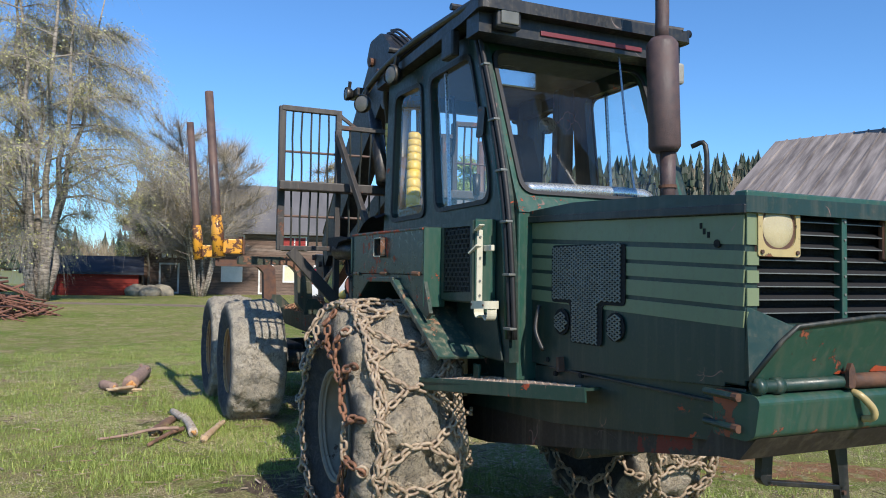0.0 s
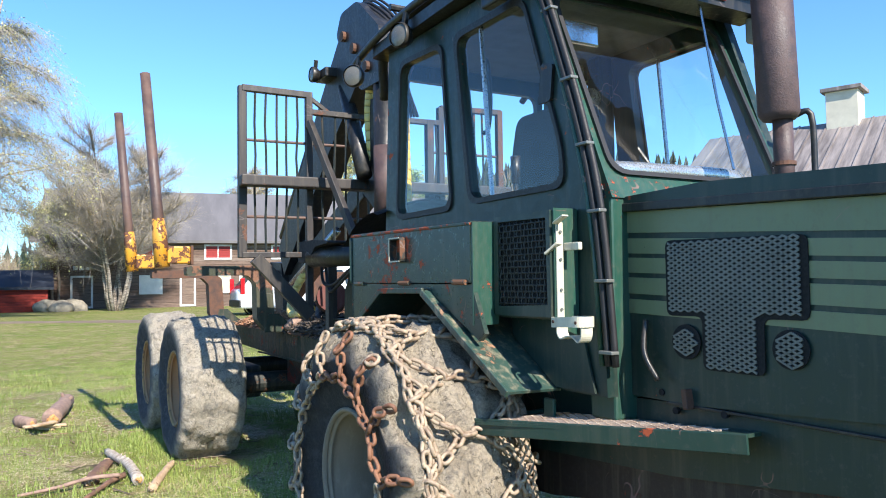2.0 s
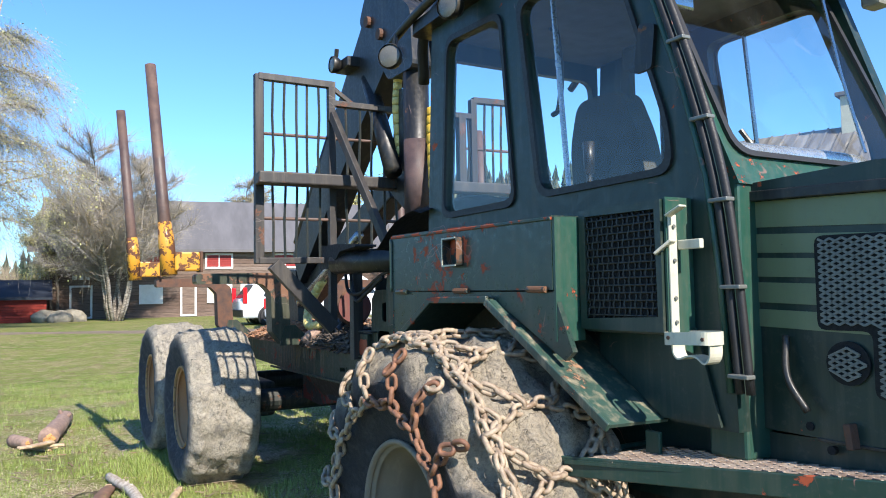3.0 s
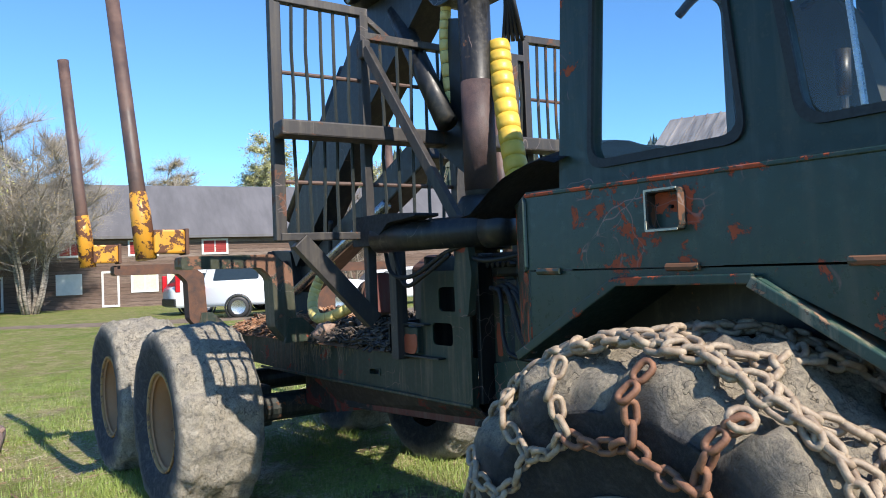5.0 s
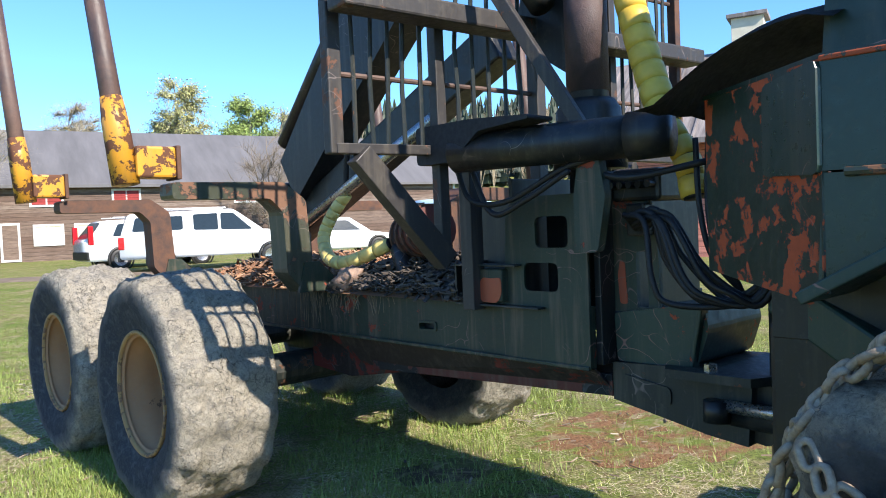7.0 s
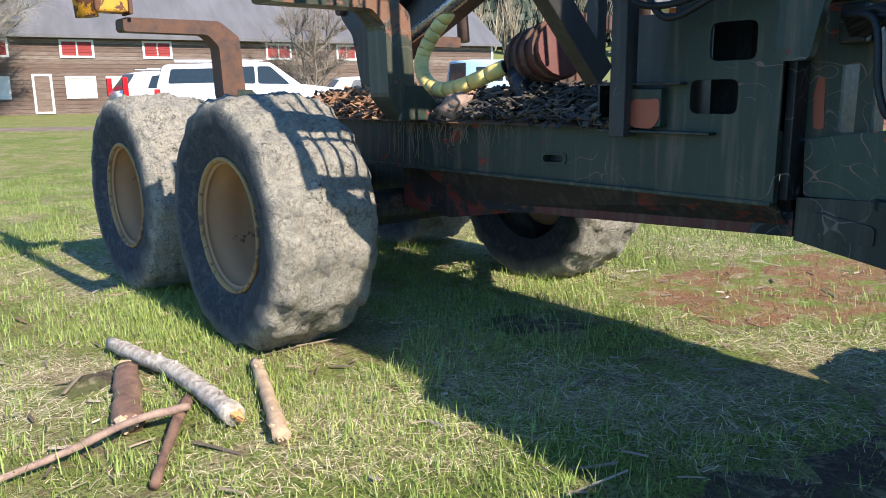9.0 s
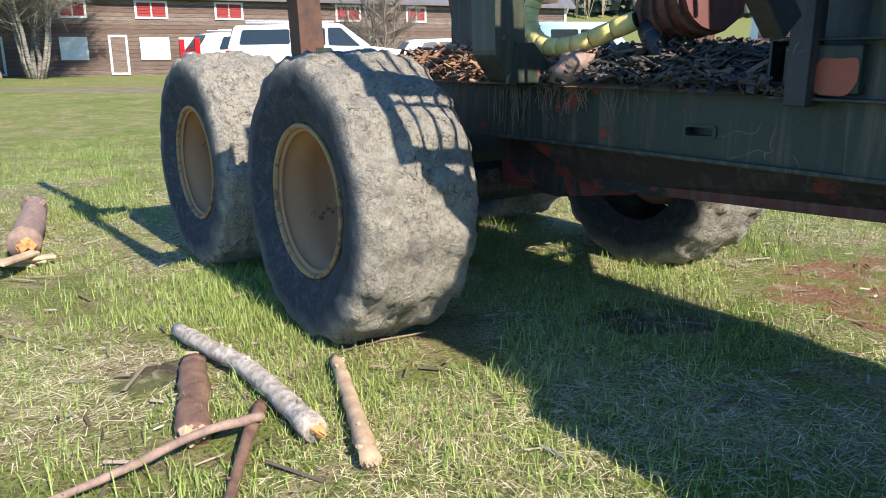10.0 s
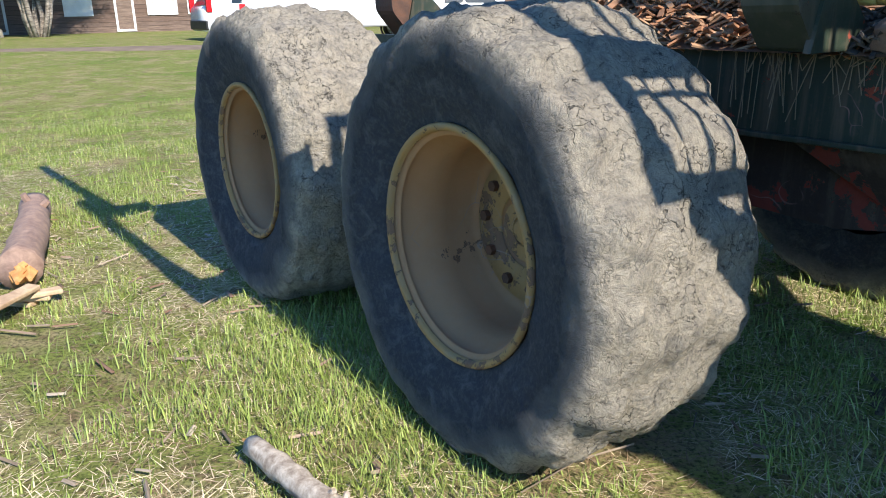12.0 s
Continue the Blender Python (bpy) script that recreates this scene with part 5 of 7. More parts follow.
part("tread", add_bar(bmesh.new(), (LADX - 0.015, 0.89, 0.79), (LADX - 0.015, 1.27, 0.735), 0.03, 0.018, 0.004), BLACK_PAINT, lad)
for z in (0.905, 0.72):
    part("bolt", tube([(LADX, 1.268, z), (LADX + 0.01, 1.268, z)], 0.009, 6), RUST, lad)
# belly and lower side
part("side_skirt", plate([(4.1, 0.78), (4.1, 1.05), (5.1, 1.085), (6.13, 1.14), (6.1, 0.93), (5.95, 0.945), (5.0, 0.83)], [], 0.8, side(BY + 0.02)), GREEN, forwarder, "dark green lower side panel")
part("belly", plate([(4.1, 0.79), (5.0, 0.835), (5.95, 0.945), (6.1, 0.93), (5.95, 0.885), (5.0, 0.72), (4.3, 0.60), (4.0, 0.58)], [], 0.7, side(BY + 0.05)), RED_PRIMER, forwarder, "rusty belly pan")
part("front_axle", tube([(3.79, 0.4, 0.645), (3.79, 1.8, 0.645)], 0.12, 16), STEEL_DARK, forwarder)
part("front_chassis", box((2.75, 0.86, 0.62), (4.9, 1.32, 1.08), 0.02), BLACK_PAINT, forwarder)
# foot step
step = part("foot_step", plate([(4.36, 0.27), (4.40, 0.25), (5.36, 0.575), (5.36, 0.66), (4.36, 0.66)], [[(4.42, 0.30), (5.2, 0.565), (5.2, 0.63), (4.42, 0.63)]], 0.012, lambda u, v, w: (u, v, 0.965 + 0.075 * (u - 4.36) - w)), GREEN_WORN, forwarder, "green side step with scraped edge")
part("step_rim", add_bar(bmesh.new(), (4.37, 0.255, 0.945), (5.38, 0.575, 1.015), 0.012, 0.062, 0.003), GREEN_WORN, step)
part("step_rim", add_bar(bmesh.new(), (4.365, 0.255, 0.95), (4.365, 0.66, 0.955), 0.012, 0.05, 0.003), GREEN_LIT, step)
bm = bmesh.new()
for i in range(26):
    for s in (-1, 1):
        for j in range(9):
            u, v = 4.43 + i * 0.032, 0.31 + j * 0.036 + (0.018 if i % 2 else 0)
            if v > 0.285 + (u - 4.4) * 0.335 and v < 0.64:
                add_bar(bm, (u, v, 0.965 + 0.075 * (u - 4.36)), (u + 0.032, v + s * 0.018, 0.967 + 0.075 * (u - 4.328)), 0.007, 0.006, 0.0)
part("step_mesh", bm, STEP_MESH, step, "rusty expanded metal tread")
part("step_post", box((4.5, 0.5, 0.97), (4.56, 0.515, 1.05), 0.004), GREEN_LIT, step)

# cab
CY0, CY1 = 0.515, 1.65
ROOF = 2.78
WIN_D = rounded([(3.975, 1.87), (4.635, 1.87), (4.625, 2.02), (4.40, 2.66), (3.86, 2.66)], 0.07)
WIN_R = rounded([(3.225, 1.86), (3.80, 1.86), (3.725, 2.66), (3.285, 2.68)], 0.07)
CAB = [(3.06, 1.74), (3.13, 2.78), (4.48, 2.78), (4.785, 1.88), (4.835, 1.5), (4.85, 1.09), (4.60, 1.09), (4.3, 1.3), (4.3, 1.74)]
cab = part("cab", plate(CAB, [WIN_D, WIN_R], 0.05, side(CY0)), GREEN, forwarder, "dark green cab with large windows")
part("cab_side", plate(CAB, [WIN_D, WIN_R], 0.05, side(CY1 - 0.05)), GREEN, cab)


def inset(poly, k):
    c = sum((Vector(p) for p in poly), Vector((0, 0))) / len(poly)
    return [tuple(c + (Vector(p) - c) * k) for p in poly]


for y, s in ((CY0, -1), (CY1, 1)):
    for w, nm in ((WIN_D, "door_window"), (WIN_R, "rear_side_window")):
        seal = part("window_seal", plate(inset(w, 1.045), [inset(w, 0.975)], 0.012, side(y - 0.012 if s < 0 else y)), RUBBER, cab, "black rubber window seal")
        pane = part("pane", sheet(inset(w, 0.985), side(y + (0.012 if s < 0 else -0.012))), GLASS, seal, "dusty clear glass")
        pane.visible_shadow = False
    part("slider_rail", add_bar(bmesh.new(), (4.12, y - s * 0.015, 1.88), (4.05, y - s * 0.015, 2.66), 0.012, 0.022), CHROME, cab, "bright sliding-window rail")
LEAN = (4.46 - 4.80) / (2.70 - 1.90)


def wind(u, v, w):
    return (4.80 + LEAN * (v - 1.90) - w, u, v)


WSC = rounded([(0.60, 1.90), (1.56, 1.90), (1.56, 2.68), (0.60, 2.68)], 0.08)
# the screen surround gets the lighter green as if sunlit
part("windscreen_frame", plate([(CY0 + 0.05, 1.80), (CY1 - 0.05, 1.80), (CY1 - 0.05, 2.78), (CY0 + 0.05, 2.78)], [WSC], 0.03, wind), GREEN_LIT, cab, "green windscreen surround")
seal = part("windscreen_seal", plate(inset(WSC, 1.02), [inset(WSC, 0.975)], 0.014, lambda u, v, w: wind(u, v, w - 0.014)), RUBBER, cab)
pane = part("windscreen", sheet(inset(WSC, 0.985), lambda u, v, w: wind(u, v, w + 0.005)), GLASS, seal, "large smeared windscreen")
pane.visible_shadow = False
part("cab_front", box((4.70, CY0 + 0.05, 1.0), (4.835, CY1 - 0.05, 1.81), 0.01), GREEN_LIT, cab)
REARW = rounded([(0.60, 1.86), (1.56, 1.86), (1.56, 2.66), (0.60, 2.66)], 0.07)
part("cab_back", plate([(CY0 + 0.05, 1.2), (CY1 - 0.05, 1.2), (CY1 - 0.05, 2.78), (CY0 + 0.05, 2.78)], [REARW], 0.04, front(3.1)), GREEN, cab)
part("cab_floor", box((3.1, CY0 + 0.05, 1.30), (4.70, CY1 - 0.05, 1.33), 0.004), BLACK_PAINT, cab)
part("headliner", box((3.12, CY0 + 0.06, 2.745), (4.42, CY1 - 0.06, 2.765), 0.004), plain("grey_headliner", (0.16, 0.17, 0.18), 0.9), cab)
part("roof_lamp", lathe([(0.06, 0.0), (0.07, 0.01), (0.075, 0.0)], 20), CHROME, cab, "", True, pose(4.0, 0.95, 2.742, 90))
roof = part("roof", plate(rounded([(3.0, 0.46), (4.45, 0.43), (4.73, 0.40), (4.73, 1.72), (4.45, 1.70), (3.0, 1.70)], 0.05), [], 0.06, lambda u, v, w: (u, v, ROOF + w + (0.02 if u > 4.4 else 0.0))), BLACK_PAINT, cab, "black overhanging roof")
part("visor", plate([(0.43, 2.70), (0.43, 2.80), (1.69, 2.80), (1.69, 2.70)], [], 0.14, front(4.66)), BLACK_PAINT, roof)
part("visor_strip", box((4.662, 0.78, 2.725), (4.67, 1.42, 2.75), 0.003), plain("dull_red_strip", (0.16, 0.02, 0.03), 0.5), roof)
# roof guard rails
for y in (0.44, 1.72):
    part("roof_rail", tube(curve_pts([(4.70, y, 2.86), (4.3, y, 2.88), (3.7, y, 2.90), (3.2, y, 2.87), (2.85, y, 2.80), (2.72, y, 2.73)], 4), 0.022, 10), BLACK_PAINT, cab, "", True)
for a, b in (((4.72, 0.5, 2.86), (4.3, 1.1, 3.0)), ((4.72, 1.66, 2.86), (4.3, 1.1, 3.02)), ((4.3, 0.44, 2.94), (4.3, 1.72, 2.96)), ((3.3, 0.44, 2.98), (3.3, 1.72, 2.98))):
    part("roof_rail", tube([a, b], 0.02, 8), BLACK_PAINT, cab)
part("roof_hose", tube(curve_pts([(4.3, 0.5, 2.86), (3.9, 0.5, 2.9), (3.4, 0.5, 2.9), (3.0, 0.55, 2.82), (2.85, 0.62, 2.6)], 5), 0.03, 8), HOSE, cab, "", True)


def work_lamp(x, y, z, rz, ry=15, s=1.0, pale=False):
    w = part("work_lamp", lathe([(0.002, 0.06), (0.04 * s, 0.055), (0.062 * s, 0.02), (0.066 * s, -0.01), (0.06 * s, -0.02)], 20), BLACK_PAINT, cab, "black work lamp", True, pose(x, y, z, 0, ry, rz))
    part("lens", lathe([(0.001, -0.022), (0.035 * s, -0.02), (0.058 * s, -0.012)], 20), plain("grey_lamp_lens", (0.13, 0.13, 0.12), 0.2), w, "pale lamp lens", True)
    part("bracket", box((-0.01, 0.0, 0.05), (0.01, 0.03, 0.12), 0.003), BLACK_PAINT, w)


work_lamp(2.9, 0.40, 2.70, 40)
work_lamp(3.5, 0.40, 2.76, 20)
work_lamp(1.0, 0.85, 3.24, 0)
lampbox = part("roof_lamp_box", box((4.66, 0.50, 2.715), (4.72, 0.64, 2.83), 0.015), BLACK_PAINT, cab, "square front work lamp")
part("lens", box((4.72, 0.52, 2.735), (4.727, 0.62, 2.81), 0.006), plain("clear_lamp_lens", (0.16, 0.16, 0.14), 0.15), lampbox)
lampbox = part("roof_lamp_box", box((4.60, 1.62, 2.58), (4.68, 1.71, 2.70), 0.015), plain("weathered_grey_lamp", (0.3, 0.29, 0.25), 0.5), cab, "square front work lamp")
part("mirror_arm", box((4.22, 0.42, 2.66), (4.36, 0.47, 2.80), 0.01), BLACK_PAINT, cab)
# black conduits down the windscreen pillar
PIL = [(4.50, 0.50, 2.75), (4.63, 0.505, 2.42), (4.74, 0.51, 2.10), (4.815, 0.51, 1.82), (4.848, 0.515, 1.55), (4.872, 0.52, 1.2)]
for o in (-0.012, 0.018):
    part("conduit", tube(curve_pts([(x + o, y - 0.004 + 0.2 * o, z) for x, y, z in PIL], 5), 0.0125, 10), HOSE, cab, "", True)
part("pillar_edge", add_tube(bmesh.new(), [(x - 0.042, 0.510, z) for x, y, z in PIL], 0.010, 8), GREEN_LIT, cab, "", True)
for x, y, z in ((4.575, 0.5, 2.56), (4.685, 0.5, 2.26), (4.765, 0.5, 2.0), (4.822, 0.5, 1.75), (4.853, 0.5, 1.5), (4.868, 0.5, 1.25)):
    part("clamp", box((x - 0.03, 0.486, z - 0.006), (x + 0.038, 0.522, z + 0.006), 0.003), MESH, cab)
hinge = part("door_hinge", plate(rounded([(4.50, 2.20), (4.58, 2.20), (4.60, 2.34), (4.53, 2.36)], 0.015, 3), [], 0.015, side(CY0 - 0.016)), BLACK_PAINT, cab)
part("grab_handle", tube(curve_pts([(3.93, CY0 + 0.1, 2.55), (3.97, CY0 + 0.1, 2.52), (3.99, CY0 + 0.1, 2.35), (3.97, CY0 + 0.1, 2.22), (3.93, CY0 + 0.1, 2.2)], 4), 0.011, 8), BLACK_PAINT, cab, "", True)
part("grab_handle", tube(curve_pts([(4.83, 1.62, 2.2), (4.89, 1.66, 2.2), (4.9, 1.66, 1.95), (4.92, 1.64, 1.8)], 4), 0.014, 8), BLACK_PAINT, cab, "", True)
# inside the cab
seat = part("seat", box((3.42, 0.80, 1.80), (3.92, 1.28, 1.92), 0.04), SEAT, cab, "worn grey-brown seat")
part("backrest", plate(rounded([(3.40, 1.85), (3.38, 2.2), (3.44, 2.42), (3.74, 2.42), (3.84, 2.2), (3.92, 1.85)], 0.07), [], 0.12, side(1.16)), SEAT, seat)
part("headrest", box((3.72, 1.18, 2.50), (3.92, 1.26, 2.62), 0.03), SEAT, seat)
part("headrest_post", box((3.70, 1.2, 2.36), (3.76, 1.24, 2.55), 0.005), SEAT, seat)
part("seat_base", box((3.47, 0.86, 1.33), (3.86, 1.22, 1.8), 0.02), BLACK_PAINT, seat)
part("inner_pillar", add_bar(bmesh.new(), (3.75, 1.50, 1.9), (3.70, 1.55, 2.75), 0.1, 0.12, 0.02), GREEN, cab)
part("lever", tube([(3.95, 0.78, 1.80), (3.95, 0.78, 1.98)], 0.012, 8), BLACK_PAINT, cab, "control lever")
part("lever_grip", tube([(3.95, 0.78, 1.97), (3.95, 0.78, 2.10)], [0.02, 0.025], 10), BLACK_PAINT, cab, "", True)
part("gear_lever", tube(curve_pts([(4.55, 1.2, 1.85), (4.5, 1.12, 1.98), (4.45, 1.08, 2.08)], 4), 0.01, 8), BLACK_PAINT, cab)
part("glove", box((3.9, 0.66, 1.86), (4.03, 0.76, 1.89), 0.012), WRAP, cab, "yellow work glove")
part("side_console", box((3.3, 0.58, 1.6), (4.2, 0.82, 1.86), 0.02), BLACK_PAINT, cab)
part("dashboard", box((4.45, 0.6, 1.6), (4.70, 1.58, 1.87), 0.02), plain("grey_dash", (0.1, 0.11, 0.12), 0.6), cab, "grey dashboard")
part("air_duct", tube(curve_pts([(4.66, 0.70, 1.935), (4.66, 0.9, 1.94), (4.66, 1.35, 1.945), (4.66, 1.46, 1.93), (4.64, 1.50, 1.87)], 5), 0.035, 14), SILVER, cab, "silver demister duct", True)
part("inner_mirror", box((4.38, 0.66, 2.52), (4.40, 0.92, 2.62), 0.01), plain("mirror_glass", (0.6, 0.65, 0.7), 0.06, 0.9, 0.05), cab, "inside mirror")
part("wiper", tube([(4.62, 1.3, 2.72), (4.72, 1.28, 2.25), (4.80, 1.27, 1.95)], 0.006, 6), CHROME, cab)
part("sun_lamp", lathe([(0.002, 0.04), (0.05, 0.02), (0.055, 0.0)], 16), plain("lamp_shell", (0.3, 0.3, 0.3), 0.3, 0.6), cab, "", True, pose(3.9, 1.3, 2.45, 0, 0, 60))

# exhaust in front of the windscreen
exh = part("exhaust", tube([(5.0, 1.315, 1.78), (5.0, 1.315, 2.16)], 0.038, 18), EXHAUST, forwarder, "rust-brown upright exhaust stack", True)
part("silencer", tube([(4.995, 1.30, 2.12), (4.995, 1.30, 2.145), (4.985, 1.29, 2.66), (4.985, 1.29, 2.69)], [0.062, 0.078, 0.078, 0.055], 24), EXHAUST, exh, "pitted silencer drum", True)
part("tail_pipe", tube(curve_pts([(4.985, 1.29, 2.68), (4.98, 1.285, 2.95), (4.9, 1.25, 3.08)], 4), 0.034, 18), EXHAUST, exh, "", True)
part("clamp", tube([(5.0, 1.315, 1.94), (5.0, 1.315, 1.955)], 0.045, 18), RUST, exh)

# tool box over the front wheel with its fender
BOXF = 0.273
FACE = side(BOXF, 0.017, 3.15)
tb = part("side_box", plate([(3.15, 1.508), (3.15, 1.755), (4.31, 1.74), (4.31, 1.50)], [], 0.24, FACE), GREEN_BOX, forwarder, "dark green side tool box over the wheel")
part("box_rim", add_bar(bmesh.new(), (3.15, BOXF - 0.002, 1.753), (4.312, BOXF + 0.018, 1.738), 0.012, 0.012, 0.003), GREEN_WORN, tb, "top edge worn to red primer")
part("side_panel", plate([(3.135, 1.235), (3.15, 1.503), (4.31, 1.494), (4.40, 1.30), (4.36, 1.27), (3.955, 1.475), (3.53, 1.475), (3.11, 1.225)], [], 0.02, side(BOXF + 0.004, 0.017, 3.15)), GREEN_BOX, tb)
ENDU = (Vector((2.40, 0.86)) - Vector((3.15, BOXF))).normalized()
ENDN = Vector((-ENDU.y, ENDU.x))
END = lambda u, v, w: (3.15 + ENDU.x * u - ENDN.x * w, BOXF + ENDU.y * u - ENDN.y * w, v)
part("rear_panel", plate([(0.0, 1.235), (0.0, 1.753), (0.60, 1.773), (0.60, 1.255), (0.12, 1.215)], [], 0.015, END), GREEN_FLAKY, tb, "end panel flaking to red primer")
part("corner_panel", plate(rounded([(-0.004, 1.50), (-0.004, 1.752), (0.235, 1.735), (0.24, 1.51)], 0.02, 2), [], -0.012, END), GREEN_BOX, tb)
part("box_top", plate([(2.67, 0.645), (3.15, BOXF + 0.002), (4.31, 0.295), (4.31, 0.52), (3.06, 0.52), (2.83, 0.75)], [], 0.012, lambda u, v, w: (u, v, 1.753 - 0.014 * (u - 3.15) + w)), GREEN, tb)
part("box_floor", box((2.8, 0.55, 1.24), (3.3, 0.95, 1.3), 0.02), GREEN_WORN, tb)
part("drawbar", add_bar(bmesh.new(), (2.9, 0.62, 1.2), (3.3, 0.5, 0.98), 0.06, 0.12, 0.01), GREEN_WORN, tb)
hd = part("recess_handle", plate(rounded([(3.66, 1.60), (3.765, 1.60), (3.765, 1.715), (3.66, 1.715)], 0.012, 3), [rounded([(3.669, 1.609), (3.768, 1.609), (3.768, 1.706), (3.669, 1.706)], 0.01, 3)], 0.04, side(BOXF - 0.035, 0.017, 3.15)), STEEL_DARK, tb, "box-shaped step handle with a bright worn edge")
part("worn_edge", plate(rounded([(3.66, 1.60), (3.765, 1.60), (3.765, 1.606), (3.665, 1.606), (3.665, 1.709), (3.765, 1.709), (3.765, 1.715), (3.66, 1.715)], 0.004, 2), [], 0.003, side(BOXF - 0.039, 0.017, 3.15)), CREAM, hd)
part("catch_hole", tube([(3.725, BOXF - 0.002, 1.665), (3.725, BOXF + 0.02, 1.665)], 0.005, 8), DARK, hd)
for x in (3.20, 3.70, 4.18):
    part("hinge", tube([(x, BOXF + 0.017 * (x - 3.15) - 0.004, 1.503), (x + 0.10, BOXF + 0.017 * (x - 3.05) - 0.004, 1.502)], 0.011, 8), RUST_GREEN, tb)
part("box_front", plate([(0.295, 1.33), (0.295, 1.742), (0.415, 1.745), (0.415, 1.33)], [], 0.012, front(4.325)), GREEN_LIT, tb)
part("front_latch", box((4.326, 0.405, 1.60), (4.345, 0.418, 1.70), 0.003), BLACK_PAINT, tb)
part("inner_fender", box((2.9, 0.56, 1.08), (4.45, 0.59, 1.5), 0.004), BLACK_PAINT, tb)
# fender strips
def strip(a, b, c, d, mat, name="fender", t=0.012):
    return part(name, strip_plate(a, b, c, d, t), mat, tb)


strip((3.97, 0.262, 1.472), (4.58, 0.277, 1.098), (4.575, 0.53, 1.092), (3.97, 0.56, 1.472), FENDER)
strip((3.53, 0.255, 1.468), (3.975, 0.262, 1.472), (3.975, 0.56, 1.472), (3.53, 0.56, 1.468), GREEN)
strip((3.10, 0.262, 1.222), (3.535, 0.258, 1.468), (3.535, 0.56, 1.468), (3.10, 0.56, 1.222), GREEN)
part("lower_panel", plate([(4.3, 1.28), (4.3, 1.40), (4.72, 1.38), (4.80, 1.10), (4.58, 1.10)], [], 0.01, side(0.50)), GREEN, tb)
part("fender_lip", add_bar(bmesh.new(), (3.955, 0.258, 1.462), (4.58, 0.275, 1.09), 0.014, 0.03, 0.004), FENDER, tb)
part("fender_lip", add_bar(bmesh.new(), (3.10, 0.257, 1.224), (3.535, 0.257, 1.466), 0.016, 0.03, 0.004), GREEN_WORN, tb)
part("fender_lip", add_bar(bmesh.new(), (3.53, 0.257, 1.466), (3.965, 0.26, 1.468), 0.016, 0.026, 0.004), GREEN_WORN, tb)
# screened air intake with its cream bracket
ai = part("air_intake", box((4.33, 0.41, 1.36), (4.70, 0.52, 1.765), 0.008), GREEN, forwarder, "green air intake box with woven screen")
part("screen_frame", plate([(4.335, 1.37), (4.335, 1.762), (4.70, 1.762), (4.70, 1.37)], [[(4.365, 1.405), (4.365, 1.74), (4.675, 1.735), (4.68, 1.415)]], 0.02, side(0.39)), GREEN, ai)
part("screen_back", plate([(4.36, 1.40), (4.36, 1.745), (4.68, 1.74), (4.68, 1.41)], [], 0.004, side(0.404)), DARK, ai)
bm = bmesh.new()
for k in range(14):
    u = 4.372 + k * 0.0235
    pts = [(u, 0.398 + 0.004 * (-1) ** (i + k), 1.405 + i * 0.0235) for i in range(15)]
    add_tube(bm, pts, 0.0038, 5)
for k in range(14):
    z = 1.417 + k * 0.0235
    pts = [(4.366 + i * 0.0235, 0.398 - 0.004 * (-1) ** (i + k), z) for i in range(14)]
    add_tube(bm, pts, 0.0038, 5)
tagged(part("woven_screen", bm, WIRE, ai, "coarse black woven wire screen", True), kind="stuff")
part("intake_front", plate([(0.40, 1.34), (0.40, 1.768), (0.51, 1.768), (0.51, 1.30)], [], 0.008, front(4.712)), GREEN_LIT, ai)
br = part("lamp_bracket", box((4.712, 0.405, 1.33), (4.720, 0.437, 1.715), 0.003), CREAM, forwarder, "cream painted steel bracket")
part("arm", box((4.715, 0.44, 1.612), (4.80, 0.458, 1.64), 0.003), CREAM, br)
part("arm", add_bar(bmesh.new(), (4.72, 0.40, 1.71), (4.78, 0.40, 1.735), 0.03, 0.008), CREAM, br)
part("arm", add_bar(bmesh.new(), (4.68, 0.39, 1.60), (4.73, 0.41, 1.64), 0.04, 0.01), CREAM, br)


def ribbon(pts, wide, thick):
    """A bent flat strip: its middle line, the way its width runs, its thickness."""
    bm = bmesh.new()
    pts, wide = [Vector(p) for p in pts], Vector(wide) / 2
    rows = []
    for i, p in enumerate(pts):
        d = (pts[min(i + 1, len(pts) - 1)] - pts[max(i - 1, 0)]).normalized()
        k = d.cross(wide).normalized() * thick / 2
        rows.append([bm.verts.new(q) for q in (p - wide - k, p + wide - k, p + wide + k, p - wide + k)])
    for q, r in zip(rows, rows[1:]):
        for j in range(4):
            bm.faces.new((q[j], q[(j + 1) % 4], r[(j + 1) % 4], r[j]))
    bm.faces.new(rows[0]), bm.faces.new(rows[-1][::-1])
    return bm


part("holder", ribbon(curve_pts([(4.712, 0.44, 1.355), (4.705, 0.40, 1.355), (4.73, 0.375, 1.355), (4.84, 0.37, 1.36), (4.872, 0.385, 1.36), (4.868, 0.44, 1.36), (4.83, 0.455, 1.36), (4.74, 0.455, 1.357)], 4), (0, 0, 0.036), 0.005), CREAM, br, "flat cream lamp ring")
part("cradle", ribbon(curve_pts([(4.735, 0.41, 1.345), (4.737, 0.41, 1.315), (4.755, 0.41, 1.298), (4.79, 0.41, 1.308), (4.82, 0.41, 1.306), (4.848, 0.41, 1.29), (4.866, 0.41, 1.31), (4.868, 0.41, 1.35)], 4), (0, 0.05, 0), 0.005), CREAM, br)
for x in (4.735, 4.858):
    part("bolt", tube([(x, 0.374, 1.358), (x, 0.368, 1.358)], 0.006, 6), RUST, br)
for z in (1.40, 1.47, 1.58, 1.68):
    part("bolt", tube([(4.722, 0.421, z), (4.726, 0.421, z)], 0.006, 6), MESH, br)

